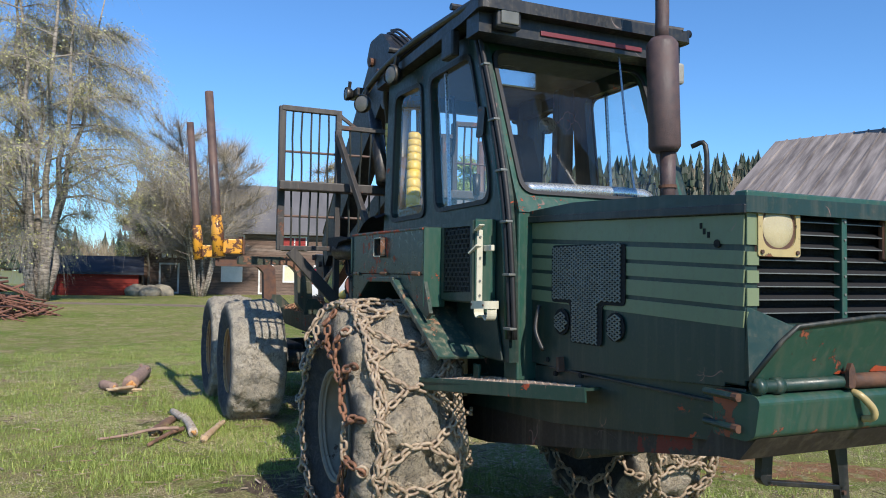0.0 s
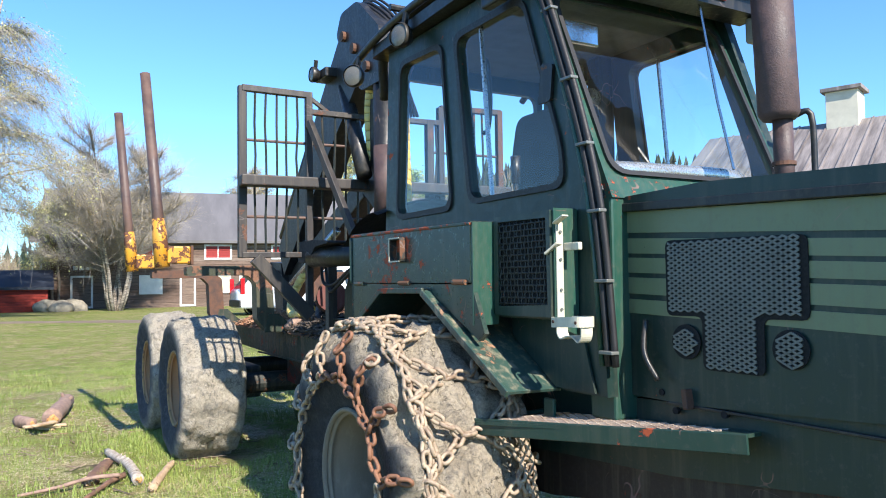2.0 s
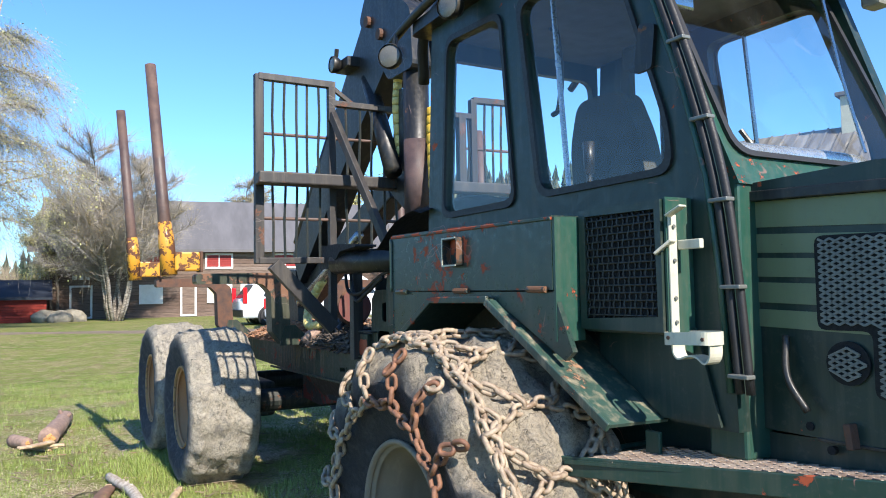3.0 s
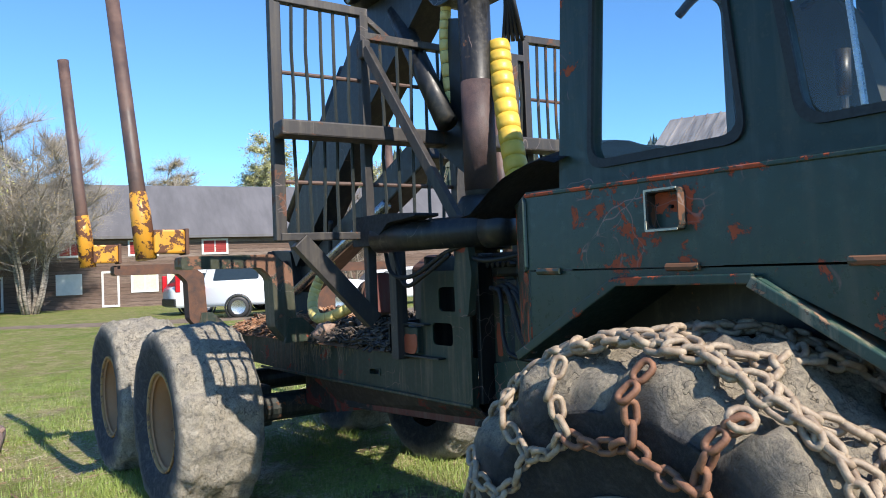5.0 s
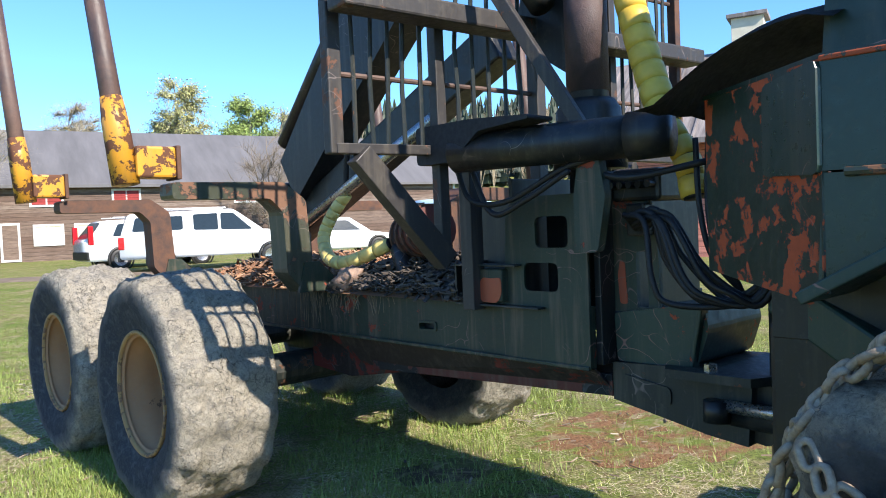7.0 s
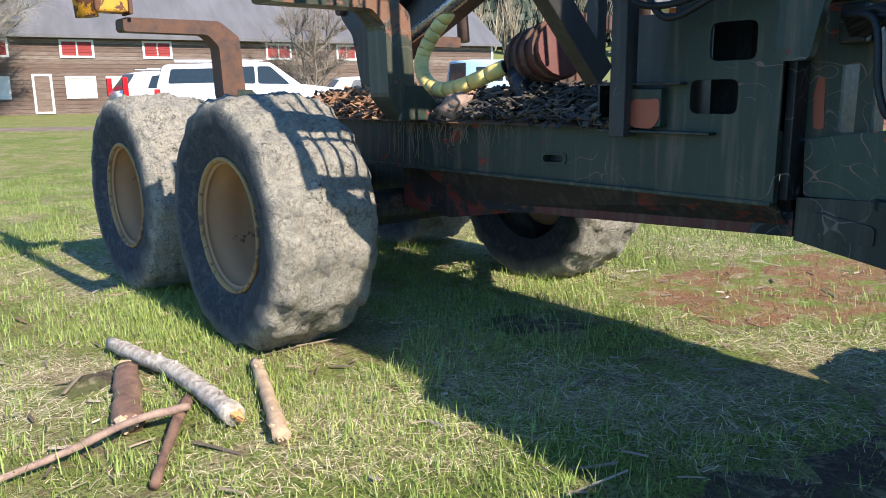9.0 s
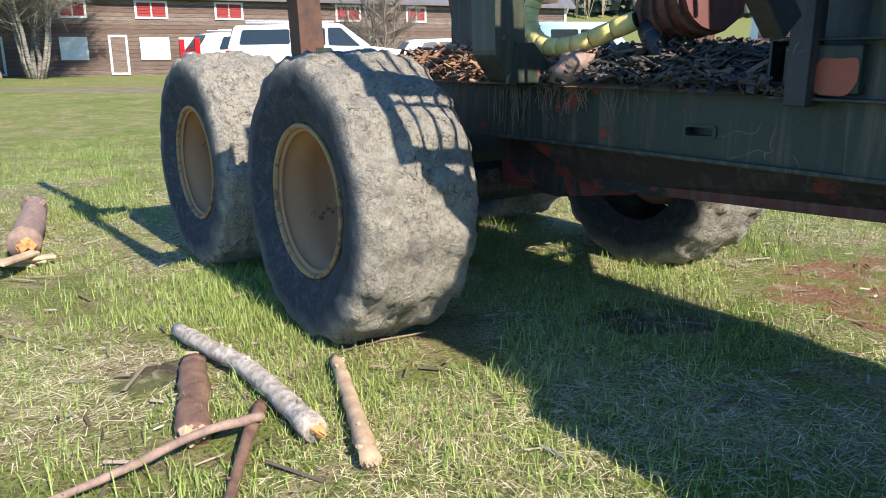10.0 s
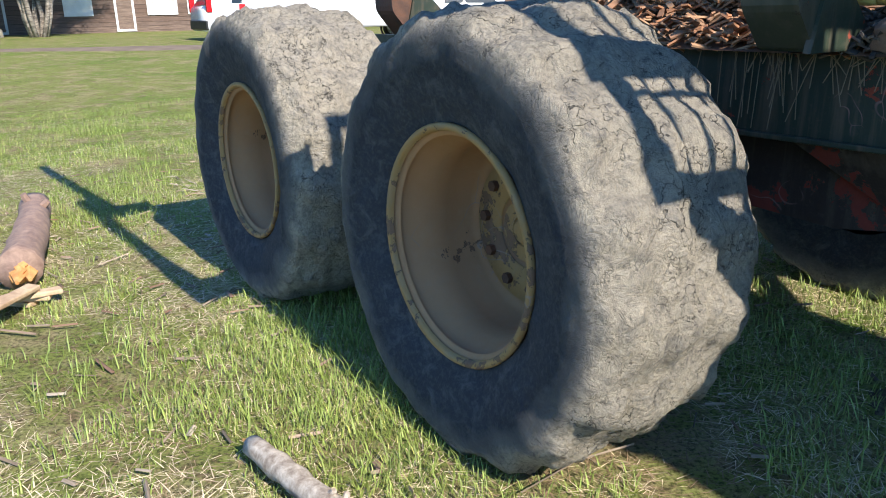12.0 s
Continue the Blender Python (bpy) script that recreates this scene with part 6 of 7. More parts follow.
# black sheet draped behind the cab
bm = bmesh.new()
grid = [[None] * 13 for _ in range(9)]
for i in range(9):
    for j in range(13):
        u, v = i / 8, j / 12
        x = 2.56 + 0.56 * u
        y = 0.44 + 0.80 * v
        z = 1.79 + 0.20 * math.sin(math.pi * min(1, u * 0.62)) - 0.14 * max(0, 0.35 - v) * 2 + 0.02 * noise.noise(Vector((u * 6, v * 7, 1)))
        if i == 0:
            z = 1.73 + 0.03 * noise.noise(Vector((0, v * 9, 4)))
        grid[i][j] = bm.verts.new((x, y, z))
for i in range(8):
    for j in range(12):
        bm.faces.new((grid[i][j], grid[i + 1][j], grid[i + 1][j + 1], grid[i][j + 1]))
bmesh.ops.solidify(bm, geom=bm.faces[:], thickness=0.006)
part("cover_sheet", bm, CLOTH, forwarder, "black tarpaulin sheet draped behind the cab", True)


# ---- trees ----
def bark_mat(name, light, dark, scale=4):
    m, n, l, b = material(name, 0.9)
    a = noisy(n, l, coords(n, l, (1, 1, 3)), scale, 7, 0.7, 0.5)
    c = mix(n, l, ramp(n, l, a, [(0.42, 0.0), (0.58, 1.0)]), dark, light)
    l.new(c, b.inputs["Base Color"])
    bump(n, l, b, a, 0.5, 0.02)
    return m


def leaf_mat(name, colour):
    m, n, l, b = material(name, 0.6)
    geo = n.new("ShaderNodeNewGeometry")
    c = ramp(n, l, geo.outputs["Random Per Island"], [(0.0, tuple(x * 0.65 for x in colour)), (1.0, tuple(min(1, x * 1.35) for x in colour))])
    l.new(c, b.inputs["Base Color"])
    b.inputs["Transmission Weight"].default_value = 0.0
    return m


BIRCH = bark_mat("grey_birch_bark", (0.36, 0.32, 0.27), (0.13, 0.11, 0.09))
TWIG = plain("grey_brown_twigs", (0.23, 0.19, 0.15), 0.9)
TWIG_PALE = plain("pale_grey_twigs", (0.33, 0.3, 0.26), 0.9)
BUD = leaf_mat("yellow_green_buds", (0.42, 0.41, 0.17))
FRESH = leaf_mat("fresh_green_leaves", (0.27, 0.36, 0.10))
OCHRE = leaf_mat("ochre_catkins", (0.36, 0.28, 0.10))


def tree(name, base, height, spread, stems, seed, bark, twig_m, leaf_m, leaves, label, twigs=1400, droop=0.3, lean=0.25, leaf=0.09, twig_r=0.012):
    """Tapered stems with limbs, a mass of fine twigs, and small leaves along them."""
    rng = random.Random(seed)
    t = new(name)
    t.matrix_world = pose(base[0], base[1], ground_z(base[0], base[1]) - 0.05, 0, 0, rng.uniform(0, 360))
    tagged(t, label, "tree")
    bm, limbs = bmesh.new(), []
    for s in range(stems):
        a = 2 * math.pi * s / stems + rng.uniform(-0.4, 0.4)
        top = Vector((math.cos(a) * spread * lean * rng.uniform(0.5, 1.2), math.sin(a) * spread * lean * rng.uniform(0.5, 1.2), height * rng.uniform(0.72, 0.97)))
        foot = Vector((math.cos(a), math.sin(a), 0)) * (0.02 if stems == 1 else 0.25)
        pts = [foot.lerp(top, k / 9) + Vector((rng.uniform(-1, 1), rng.uniform(-1, 1), 0)) * 0.012 * height * (k > 0) for k in range(10)]
        r0 = height * (0.0105 if stems > 2 else 0.015)
        add_tube(bm, pts, [r0 * (1 - 0.9 * k / 9) + 0.008 for k in range(10)], 8)
        for k in range(int(34 / stems) + 8):
            f = rng.uniform(0.22, 0.97)
            i = min(8, int(f * 9))
            p = pts[i].lerp(pts[i + 1], f * 9 - i)
            b = rng.uniform(0, 2 * math.pi)
            reach = spread * (1.05 - 0.75 * f) * rng.uniform(0.5, 1.1)
            d = Vector((math.cos(b) * reach, math.sin(b) * reach, reach * rng.uniform(0.25, 0.95)))
            q = [p + d * u + Vector((0, 0, -droop * reach * u * u * 0.6)) + Vector((rng.uniform(-1, 1), rng.uniform(-1, 1), rng.uniform(-1, 1))) * 0.03 * reach for u in (0, 0.35, 0.7, 1.0)]
            q[0] = p
            add_tube(bm, q, [r0 * 0.3 * (1 - 0.6 * f) + 0.01, r0 * 0.2 * (1 - 0.5 * f) + 0.008, 0.012, 0.007], 5, False)
            limbs.append(q)
    part("trunk", bm, bark, t, "forked bare trunk and limbs", True)
    vs, fs, lv, lf = [], [], [], []
    for k in range(twigs):
        q = rng.choice(limbs)
        u = rng.uniform(0.15, 1.0) * 2.999
        i = int(u)
        p = q[i].lerp(q[i + 1], u - i)
        out = (q[3] - q[0]).normalized()
        d = (out * 0.6 + Vector((rng.gauss(0, 0.6), rng.gauss(0, 0.6), rng.gauss(0.25, 0.5)))).normalized() * spread * rng.uniform(0.12, 0.32)
        c = [p, p + d * 0.5 + Vector((0, 0, -droop * d.length * 0.15)), p + d + Vector((0, 0, -droop * d.length * 0.7))]
        n0 = len(vs)
        for j, x in enumerate(c):
            r = twig_r * (1 - 0.38 * j)
            for a in (0, 2.09, 4.19):
                vs.append((x.x + r * math.cos(a), x.y + r * math.sin(a), x.z + r * 0.6 * math.sin(a + 1)))
        for j in (0, 1):
            for a in range(3):
                fs.append((n0 + 3 * j + a, n0 + 3 * j + (a + 1) % 3, n0 + 3 * j + 3 + (a + 1) % 3, n0 + 3 * j + 3 + a))
        for _ in range(leaves):
            x = c[1].lerp(c[rng.choice((0, 2))], rng.random()) + Vector((rng.gauss(0, 0.08), rng.gauss(0, 0.08), rng.gauss(0, 0.08)))
            e, g = Vector((rng.gauss(0, 1), rng.gauss(0, 1), rng.gauss(0, 1))).normalized(), Vector((rng.gauss(0, 1), rng.gauss(0, 1), rng.gauss(0, 1))).normalized()
            s = leaf * rng.uniform(0.6, 1.3)
            n1 = len(lv)
            lv += [tuple(x - e * s), tuple(x + g * s * 0.6), tuple(x + e * s), tuple(x - g * s * 0.6)]
            lf.append((n1, n1 + 1, n1 + 2, n1 + 3))
    for nm, v, f, mt, lb in (("twig_mass", vs, fs, twig_m, "mass of fine bare twigs"), ("crown", lv, lf, leaf_m, "sparse small spring leaves")):
        if v:
            me = bpy.data.meshes.new(nm)
            me.from_pydata(v, [], f)
            me.materials.append(mt)
            ob = new(nm, me)
            ob.parent = t
            tagged(ob, lb, kind="stuff")
    return t


tree("birch_tree", (-16.6, 29.4), 15.5, 5.8, 7, 1, BIRCH, TWIG_PALE, BUD, 3, "tall multi-stemmed birch with sparse yellow-green buds", 17000, 0.9, 0.42, 0.042, 0.0075)
tree("birch_tree", (-24.0, 31.0), 15.0, 5.8, 4, 2, BIRCH, TWIG_PALE, BUD, 3, "tall birch with sparse buds", 9000, 0.9, 0.4, 0.045, 0.008)
tree("bare_tree", (-13.6, 39.0), 9.0, 4.4, 9, 3, BIRCH, TWIG_PALE, OCHRE, 1, "spreading bare grey tree before the barn", 20000, 0.05, 0.5, 0.03, 0.0075)
tree("bare_shrub", (1.2, 43.0), 6.2, 2.6, 7, 4, TWIG, TWIG, OCHRE, 0, "bare upright shrub beside the barn", 4000, 0.0, 0.5, 0.03, 0.009)
tree("birch_tree", (-4.3, 69.0), 14.6, 5.0, 1, 5, BIRCH, TWIG_PALE, BUD, 8, "birch in new leaf behind the barn", 4200, 0.4, 0.2, 0.085, 0.015)
tree("green_tree", (0.6, 69.0), 15.8, 4.8, 1, 6, BIRCH, TWIG, FRESH, 10, "fresh green tree behind the barn", 4200, 0.3, 0.2, 0.095, 0.015)
tree("bare_tree", (-12.4, 68.3), 13.4, 5.4, 2, 7, BIRCH, TWIG_PALE, OCHRE, 2, "bare tree behind the barn", 6000, 0.3, 0.3, 0.06, 0.015)
tree("birch_tree", (4.8, 69.0), 14.5, 4.8, 2, 8, BIRCH, TWIG_PALE, BUD, 4, "pale birch behind the barn", 4200, 0.3, 0.3, 0.08, 0.015)
tree("birch_tree", (-33.0, 50.0), 12.0, 6.0, 4, 9, BIRCH, TWIG, OCHRE, 4, "ochre birch at the field edge", 6000, 0.4, 0.4, 0.08, 0.014)
tree("bare_shrub", (-17.8, 42.5), 7.5, 2.6, 5, 12, TWIG, TWIG, BUD, 5, "yellow-green shrub at the barn corner", 4000, 0.2, 0.45, 0.05, 0.009)

# ---- wooded hill ----
HILL = leaf_mat("spruce_needles", (0.022, 0.036, 0.018))
HILLB = leaf_mat("bare_birch_haze", (0.22, 0.18, 0.12))
bm = bmesh.new()
def hill_z(a, d):
    k = max(0.0, min(1.0, (d - 75) / 85))
    az = math.degrees(a)
    w = max(0.0, min(1.0, (az + 4) / 10)) if az < 40 else 1.0
    return 0.3 + (1.5 + w * 15.5) * k * k * (3 - 2 * k)
grid = []
for i in range(14):
    d = 70 + i * 9
    grid.append([bm.verts.new((math.sin(radians(z)) * d, math.cos(radians(z)) * d, hill_z(radians(z), d))) for z in range(-66, 81, 2)])
for a, b in zip(grid, grid[1:]):
    for j in range(len(a) - 1):
        bm.faces.new((a[j], a[j + 1], b[j + 1], b[j]))
hill_grass = leaf_mat("hill_meadow", (0.19, 0.2, 0.06))
tagged(finish("backdrop_hill", bm, hill_grass, None, "", True), "gentle wooded hillside behind the farm", "hill", kind="structure")
rng = random.Random(21)
vs, fs, bv, bf = [], [], [], []
for k in range(4200):
    az = radians(rng.uniform(-60, 66))
    d = rng.uniform(105, 185) if az > -0.08 else rng.uniform(150, 185)
    x, y, z = math.sin(az) * d, math.cos(az) * d, hill_z(az, d) - 0.3
    spruce = rng.random() < (0.42 if az > -0.08 else 0.12)
    if spruce:
        h, w = rng.uniform(6, 10.5), rng.uniform(1.4, 2.2)
        for tier in range(6):
            z0, z1 = z + h * (0.1 + 0.14 * tier), z + h * min(1.0, 0.34 + 0.14 * tier)
            r = w * (1 - tier / 6.6)
            n0, m = len(vs), 9
            off = rng.uniform(0, 6)
            for j in range(m):
                a = 2 * math.pi * j / m + off
                q = r * (1.25 if j % 2 else 0.55) * rng.uniform(0.8, 1.1)
                vs.append((x + q * math.cos(a), y + q * math.sin(a), z0 + rng.uniform(-0.25, 0.15)))
            vs.append((x, y, z1))
            for j in range(m):
                fs.append((n0 + j, n0 + (j + 1) % m, n0 + m))
    else:
        h = rng.uniform(6, 10.5)
        for j in range(16):
            a, f = rng.uniform(0, 6.28), rng.uniform(0.0, 1.0)
            lo = Vector((x, y, z + h * f * 0.4))
            hi = lo + Vector((math.cos(a) * h * 0.14, math.sin(a) * h * 0.14, h * (0.55 - 0.1 * f)))
            n0 = len(bv)
            bv += [tuple(lo + Vector((-0.06, 0, 0))), tuple(lo + Vector((0.06, 0.03, 0))), tuple(hi)]
            bf.append((n0, n0 + 1, n0 + 2))
for nm, v, f, mt, lb in (("spruce_wood", vs, fs, HILL, "dark spruces on the hillside"), ("birch_wood", bv, bf, HILLB, "bare birch scrub on the hillside")):
    me = bpy.data.meshes.new(nm)
    me.from_pydata(v, [], f)
    me.materials.append(mt)
    tagged(new(nm, me), lb, "forest", kind="stuff")


# ---- parked cars ----
CAR_WHITE = plain("white_car_paint", (0.78, 0.79, 0.8), 0.2, 0, 0.04, 3, 0.02)
CAR_BLUE = plain("pale_blue_car_paint", (0.35, 0.5, 0.62), 0.25, 0, 0.05, 3, 0.02)
LAMP_RED = plain("red_lamp_glass", (0.5, 0.015, 0.02), 0.15)
BLACK_TRIM = plain("black_car_trim", (0.02, 0.02, 0.02), 0.5)


def car(name, m, paint, body, cabin, windows, wheels, width, label, tail=None, rails=False):
    """x ahead, y to the left, origin on the ground below the middle of the tail."""
    c = new(name)
    c.matrix_world = m
    tagged(c, label, "car", "parked cars")
    h = width / 2
    bm = plate(rounded(body, 0.12, 3), [], width, lambda u, v, w: (u, -h + w, v))
    bmesh.ops.bevel(bm, geom=[e for e in bm.edges if abs(e.verts[0].co.y - e.verts[1].co.y) < 1e-4 and len(e.link_faces) == 2 and abs(e.link_faces[0].normal.y - e.link_faces[1].normal.y) > 0.5], offset=0.05, segments=2, affect="EDGES")
    part("body", bm, paint, c, "", True)
    cx = sum(p[0] for p in cabin) / len(cabin)
    z0, z1 = min(p[1] for p in cabin), max(p[1] for p in cabin)
    tuck = lambda v: 0.06 + 0.16 * (v - z0) / (z1 - z0)
    bm = plate(rounded(cabin, 0.12, 3), [], 1.0, lambda u, v, w: (u, (-h + tuck(v)) + w * (width - 2 * tuck(v)), v))
    part("cabin", bm, paint, c, "", True)
    for w in windows:
        for s in (-1, 1):
            part("side_window", plate(rounded(w, 0.06, 3), [], 0.01, lambda u, v, k: (u, s * (h - tuck(v) + 0.012 - k), v)), CAR_GLASS, c, "dark glass")
    for x in wheels:
        for s in (-1, 1):
            wl_ = part("wheel", lathe([(0.002, -0.09), (0.19, -0.1), (0.22, -0.11)], 20), CHROME, c, "", True, pose(x, s * (h - 0.08), 0.35, 0, 0, 0 if s < 0 else 180))
            part("tyre", lathe([(0.22, -0.11), (0.31, -0.12), (0.35, -0.08), (0.35, 0.08), (0.3, 0.12)], 28), RUBBER, wl_, "", True)
            part("wheel_arch", lathe([(0.36, -0.13), (0.42, -0.135), (0.42, -0.08)], 28), BLACK_TRIM, wl_, "", True)
    for s in (-1, 1):
        if tail:
            part("tail_lamp", box((tail[0], s * (h - 0.03) - 0.06, tail[1]), (tail[0] + 0.16, s * (h - 0.03) + 0.06, tail[2]), 0.02), LAMP_RED, c, "red tail lamp")
        if rails:
            part("roof_rail", tube([(cabin[1][0] + 0.3, s * (h - 0.3), z1 + 0.04), (cabin[2][0] - 0.2, s * (h - 0.3), z1 + 0.04)], 0.025, 8), CHROME, c)
    part("bumper", box((-0.06, -h + 0.06, 0.35), (0.1, h - 0.06, 0.62), 0.03), BLACK_TRIM, c)
    part("rear_window", plate([(-h + 0.25, z0 + 0.06), (h - 0.25, z0 + 0.06), (h - 0.34, z1 - 0.12), (-h + 0.34, z1 - 0.12)], [], 0.01, lambda u, v, k: (cabin[0][0] + (cabin[1][0] - cabin[0][0]) * (v - z0) / (z1 - z0) - 0.015 + k, u, v)), CAR_GLASS, c)
    return c


car("estate_car", pose(-6.2, 30.7, 0.33, 0, 0, 24), CAR_WHITE, [(0, 0.3), (0, 1.0), (0.2, 1.08), (3.4, 1.05), (4.5, 0.9), (4.6, 0.35)], [(0.05, 1.0), (0.55, 1.62), (2.6, 1.68), (3.5, 1.05)],
    [[(0.75, 1.1), (0.95, 1.5), (1.6, 1.55), (1.6, 1.12)], [(1.68, 1.12), (1.68, 1.55), (2.5, 1.57), (3.1, 1.1)]], (0.95, 3.7), 1.85, "white estate car with red tail lamps parked on the yard", (-0.02, 0.85, 1.45), True)
car("pickup_truck", pose(-4.65, 27.8, 0.33, 0, 0, 4), CAR_WHITE, [(0, 0.4), (0, 1.1), (2.0, 1.12), (4.1, 1.15), (5.2, 1.02), (5.3, 0.42)], [(0.02, 1.05), (0.25, 1.72), (3.2, 1.80), (4.1, 1.12)],
    [[(0.35, 1.2), (0.45, 1.6), (1.75, 1.63), (1.75, 1.22)], [(2.05, 1.2), (2.05, 1.66), (2.75, 1.68), (2.75, 1.18)], [(2.83, 1.18), (2.83, 1.68), (3.2, 1.68), (3.75, 1.16)]], (1.1, 4.3), 1.85, "white pickup truck with a canopy parked on the yard", (-0.03, 0.7, 1.05), True)
car("hatchback", pose(0.5, 31.5, 0.33, 0, 0, 8), CAR_WHITE, [(0, 0.3), (0, 0.85), (0.3, 0.95), (3.0, 0.92), (3.9, 0.78), (4.0, 0.32)], [(0.1, 0.9), (0.6, 1.42), (2.2, 1.46), (3.0, 0.92)],
    [[(0.75, 1.0), (0.95, 1.32), (1.4, 1.35), (1.4, 1.0)], [(1.48, 1.0), (1.48, 1.35), (2.1, 1.35), (2.6, 0.98)]], (0.8, 3.25), 1.7, "small white hatchback parked on the yard", (-0.02, 0.7, 0.95))
car("van", pose(5.4, 31.5, 0.33, 0, 0, 12), CAR_BLUE, [(0, 0.35), (0, 1.1), (3.6, 1.15), (4.6, 1.0), (4.7, 0.4)], [(0.02, 1.05), (0.1, 2.0), (2.8, 2.02), (3.7, 1.1)],
    [[(0.4, 1.25), (0.4, 1.75), (1.5, 1.76), (1.5, 1.25)], [(1.6, 1.25), (1.6, 1.76), (2.6, 1.76), (3.1, 1.2)]], (0.9, 3.8), 1.9, "pale blue van parked by the barn end", None)

# ---- brush pile ----
DEADWOOD = rusty("red_brown_dead_branches", (0.27, 0.12, 0.08), (0.12, 0.055, 0.04), 12, 0.9)
bm = bmesh.new()
rng = random.Random(8)
for k in range(260):
    a, r = rng.uniform(0, 6.28), abs(rng.gauss(0, 0.55))
    z = max(0.05, 0.95 - r * 0.75) * rng.random()
    p = Vector((r * math.cos(a) * 1.5, r * math.sin(a), z))
    d = Vector((rng.gauss(1.0, 0.3), rng.gauss(0, 0.35), rng.gauss(-0.15, 0.2))).normalized() * rng.uniform(0.5, 1.3)
    add_tube(bm, [p - d * 0.5, p + Vector((0, 0, rng.uniform(-0.04, 0.04))), p + d * 0.5], rng.uniform(0.012, 0.035), 5)
pile = finish("brush_pile", bm, DEADWOOD, None, "", True)
pile.matrix_world = pose(-13.0, 20.2, 0.1, 0, 0, 40) @ Matrix.Diagonal((1.25, 1.25, 1.5, 1))
tagged(pile, "heap of red-brown cut branches on the grass", "brush pile", kind="stuff")
for k in range(5):
    a = k * 1.26
    bm = bmesh.new()
    bmesh.ops.create_icosphere(bm, subdivisions=3, radius=1.0)
    for v in bm.verts:
        v.co = v.co * (1 + 0.25 * noise.noise(v.co * 1.3 + Vector((k * 7, 0, 0))))
        v.co = Vector((v.co.x * 0.62, v.co.y * 0.5, v.co.z * 0.42))
    b = finish("boulder", bm, rusty("pale_stone", (0.42, 0.38, 0.3), (0.2, 0.18, 0.14), 3, 0.9) if k == 0 else bpy.data.materials["pale_stone"], None, "", True)
    b.matrix_world = pose(-16.4 + 0.75 * math.cos(a), 39.4 + 0.6 * math.sin(a), 0.52, 0, 0, 40 * k)
    tagged(b, "pale field boulder beside the barn", "boulder", "boulders by the barn")


# ---- wood on the grass ----
def wood_mat(name, bark, patch, scale=14):
    return rusty(name, bark, patch, scale, 0.85, 0, 0.6)


BIRCHLOG = rusty("white_birch_log", (0.76, 0.68, 0.57), (0.27, 0.21, 0.16), 34, 0.9, 0, 0.9)
PINEBARK = wood_mat("flaky_brown_bark", (0.30, 0.17, 0.11), (0.12, 0.065, 0.045))
SPRUCELOG = wood_mat("grey_pink_log_bark", (0.42, 0.29, 0.22), (0.22, 0.14, 0.11), 20)
FRESHWOOD = rusty("fresh_orange_wood", (0.72, 0.42, 0.16), (0.5, 0.22, 0.07), 22, 0.8)
PALEWOOD = rusty("pale_splintered_wood", (0.66, 0.5, 0.32), (0.4, 0.26, 0.16), 16, 0.8)


def stick(name, pts, r, mat, label, cat, ends=None, wob=0.1, seg=12, knots=0):
    """A rough branch on the ground; ends: material of broken ends."""
    rng = random.Random(name + str(pts[0]))
    path = curve_pts([MACHINE @ Vector(p) for p in pts], 7)
    n = len(path)
    rs = [(r[0] + (r[1] - r[0]) * i / (n - 1)) * (1 + rng.uniform(-0.09, 0.09)) for i in range(n)]
    ob = finish(name, tube(path, rs, seg, wob), mat, None, "", True)
    tagged(ob, label, cat)
    if ends:
        for i, j in ((0, 1), (-1, -2)):
            d = (path[i] - path[j]).normalized()
            bm = bmesh.new()
            for k in range(9):
                o = Vector((rng.uniform(-1, 1), rng.uniform(-1, 1), rng.uniform(-1, 1))) * rs[i] * 0.55
                add_tube(bm, [path[i] + o * 0.8 - d * 0.01, path[i] + o + d * rs[i] * rng.uniform(0.1, 0.8)], [rs[i] * 0.42, rs[i] * 0.1], 5)
            tagged(part("broken_end", bm, ends, ob, "splintered fresh wood"), kind="stuff")
    for k in range(knots):
        i = rng.randrange(1, n - 1)
        d = Vector((rng.uniform(-1, 1), rng.uniform(-1, 1), 0.6)).normalized()
        part("knot", tube([path[i], path[i] + d * rs[i] * 1.5], [rs[i] * 0.4, rs[i] * 0.22], 6), mat, ob)
    return ob


stick("birch_branch", [(-0.437, -0.549, 0.053), (-0.12, -0.505, 0.055), (0.10, -0.462, 0.055), (0.38, -0.45, 0.05), (0.738, -0.457, 0.048)], (0.033, 0.042), BIRCHLOG, "crooked white birch branch lying on grass", "branch", FRESHWOOD, 0.06, 14, 4)
slab = stick("bark_slab", [(-0.12, -0.583, 0.04), (0.17, -0.67, 0.045), (0.52, -0.775, 0.04)], (0.052, 0.058), PINEBARK, "dark brown flaky wood slab on grass", "wood slab", PALEWOOD, 0.12, 12)
for v in slab.data.vertices:
    v.co.z = 0.012 + (v.co.z - 0.012) * 0.6
stick("dry_stick", [(0.205, -0.116, 0.03), (0.55, -0.24, 0.04), (0.977, -0.392, 0.032)], (0.024, 0.033), PALEWOOD, "peeling dry stick lying on grass", "stick", PALEWOOD, 0.14, 10, 6)
stick("twig", [(0.585, -0.57, 0.07), (0.59, -0.78, 0.075), (0.62, -1.0, 0.045), (0.66, -1.25, 0.03)], (0.017, 0.012), SPRUCELOG, "long grey twig lying on grass", "stick", None, 0.08, 8, 3)
stick("twig", [(0.43, -0.52, 0.03), (0.65, -0.65, 0.04), (1.0, -0.85, 0.02)], (0.026, 0.016), PINEBARK, "dark broken stick lying on grass", "stick", None, 0.12, 8, 2)
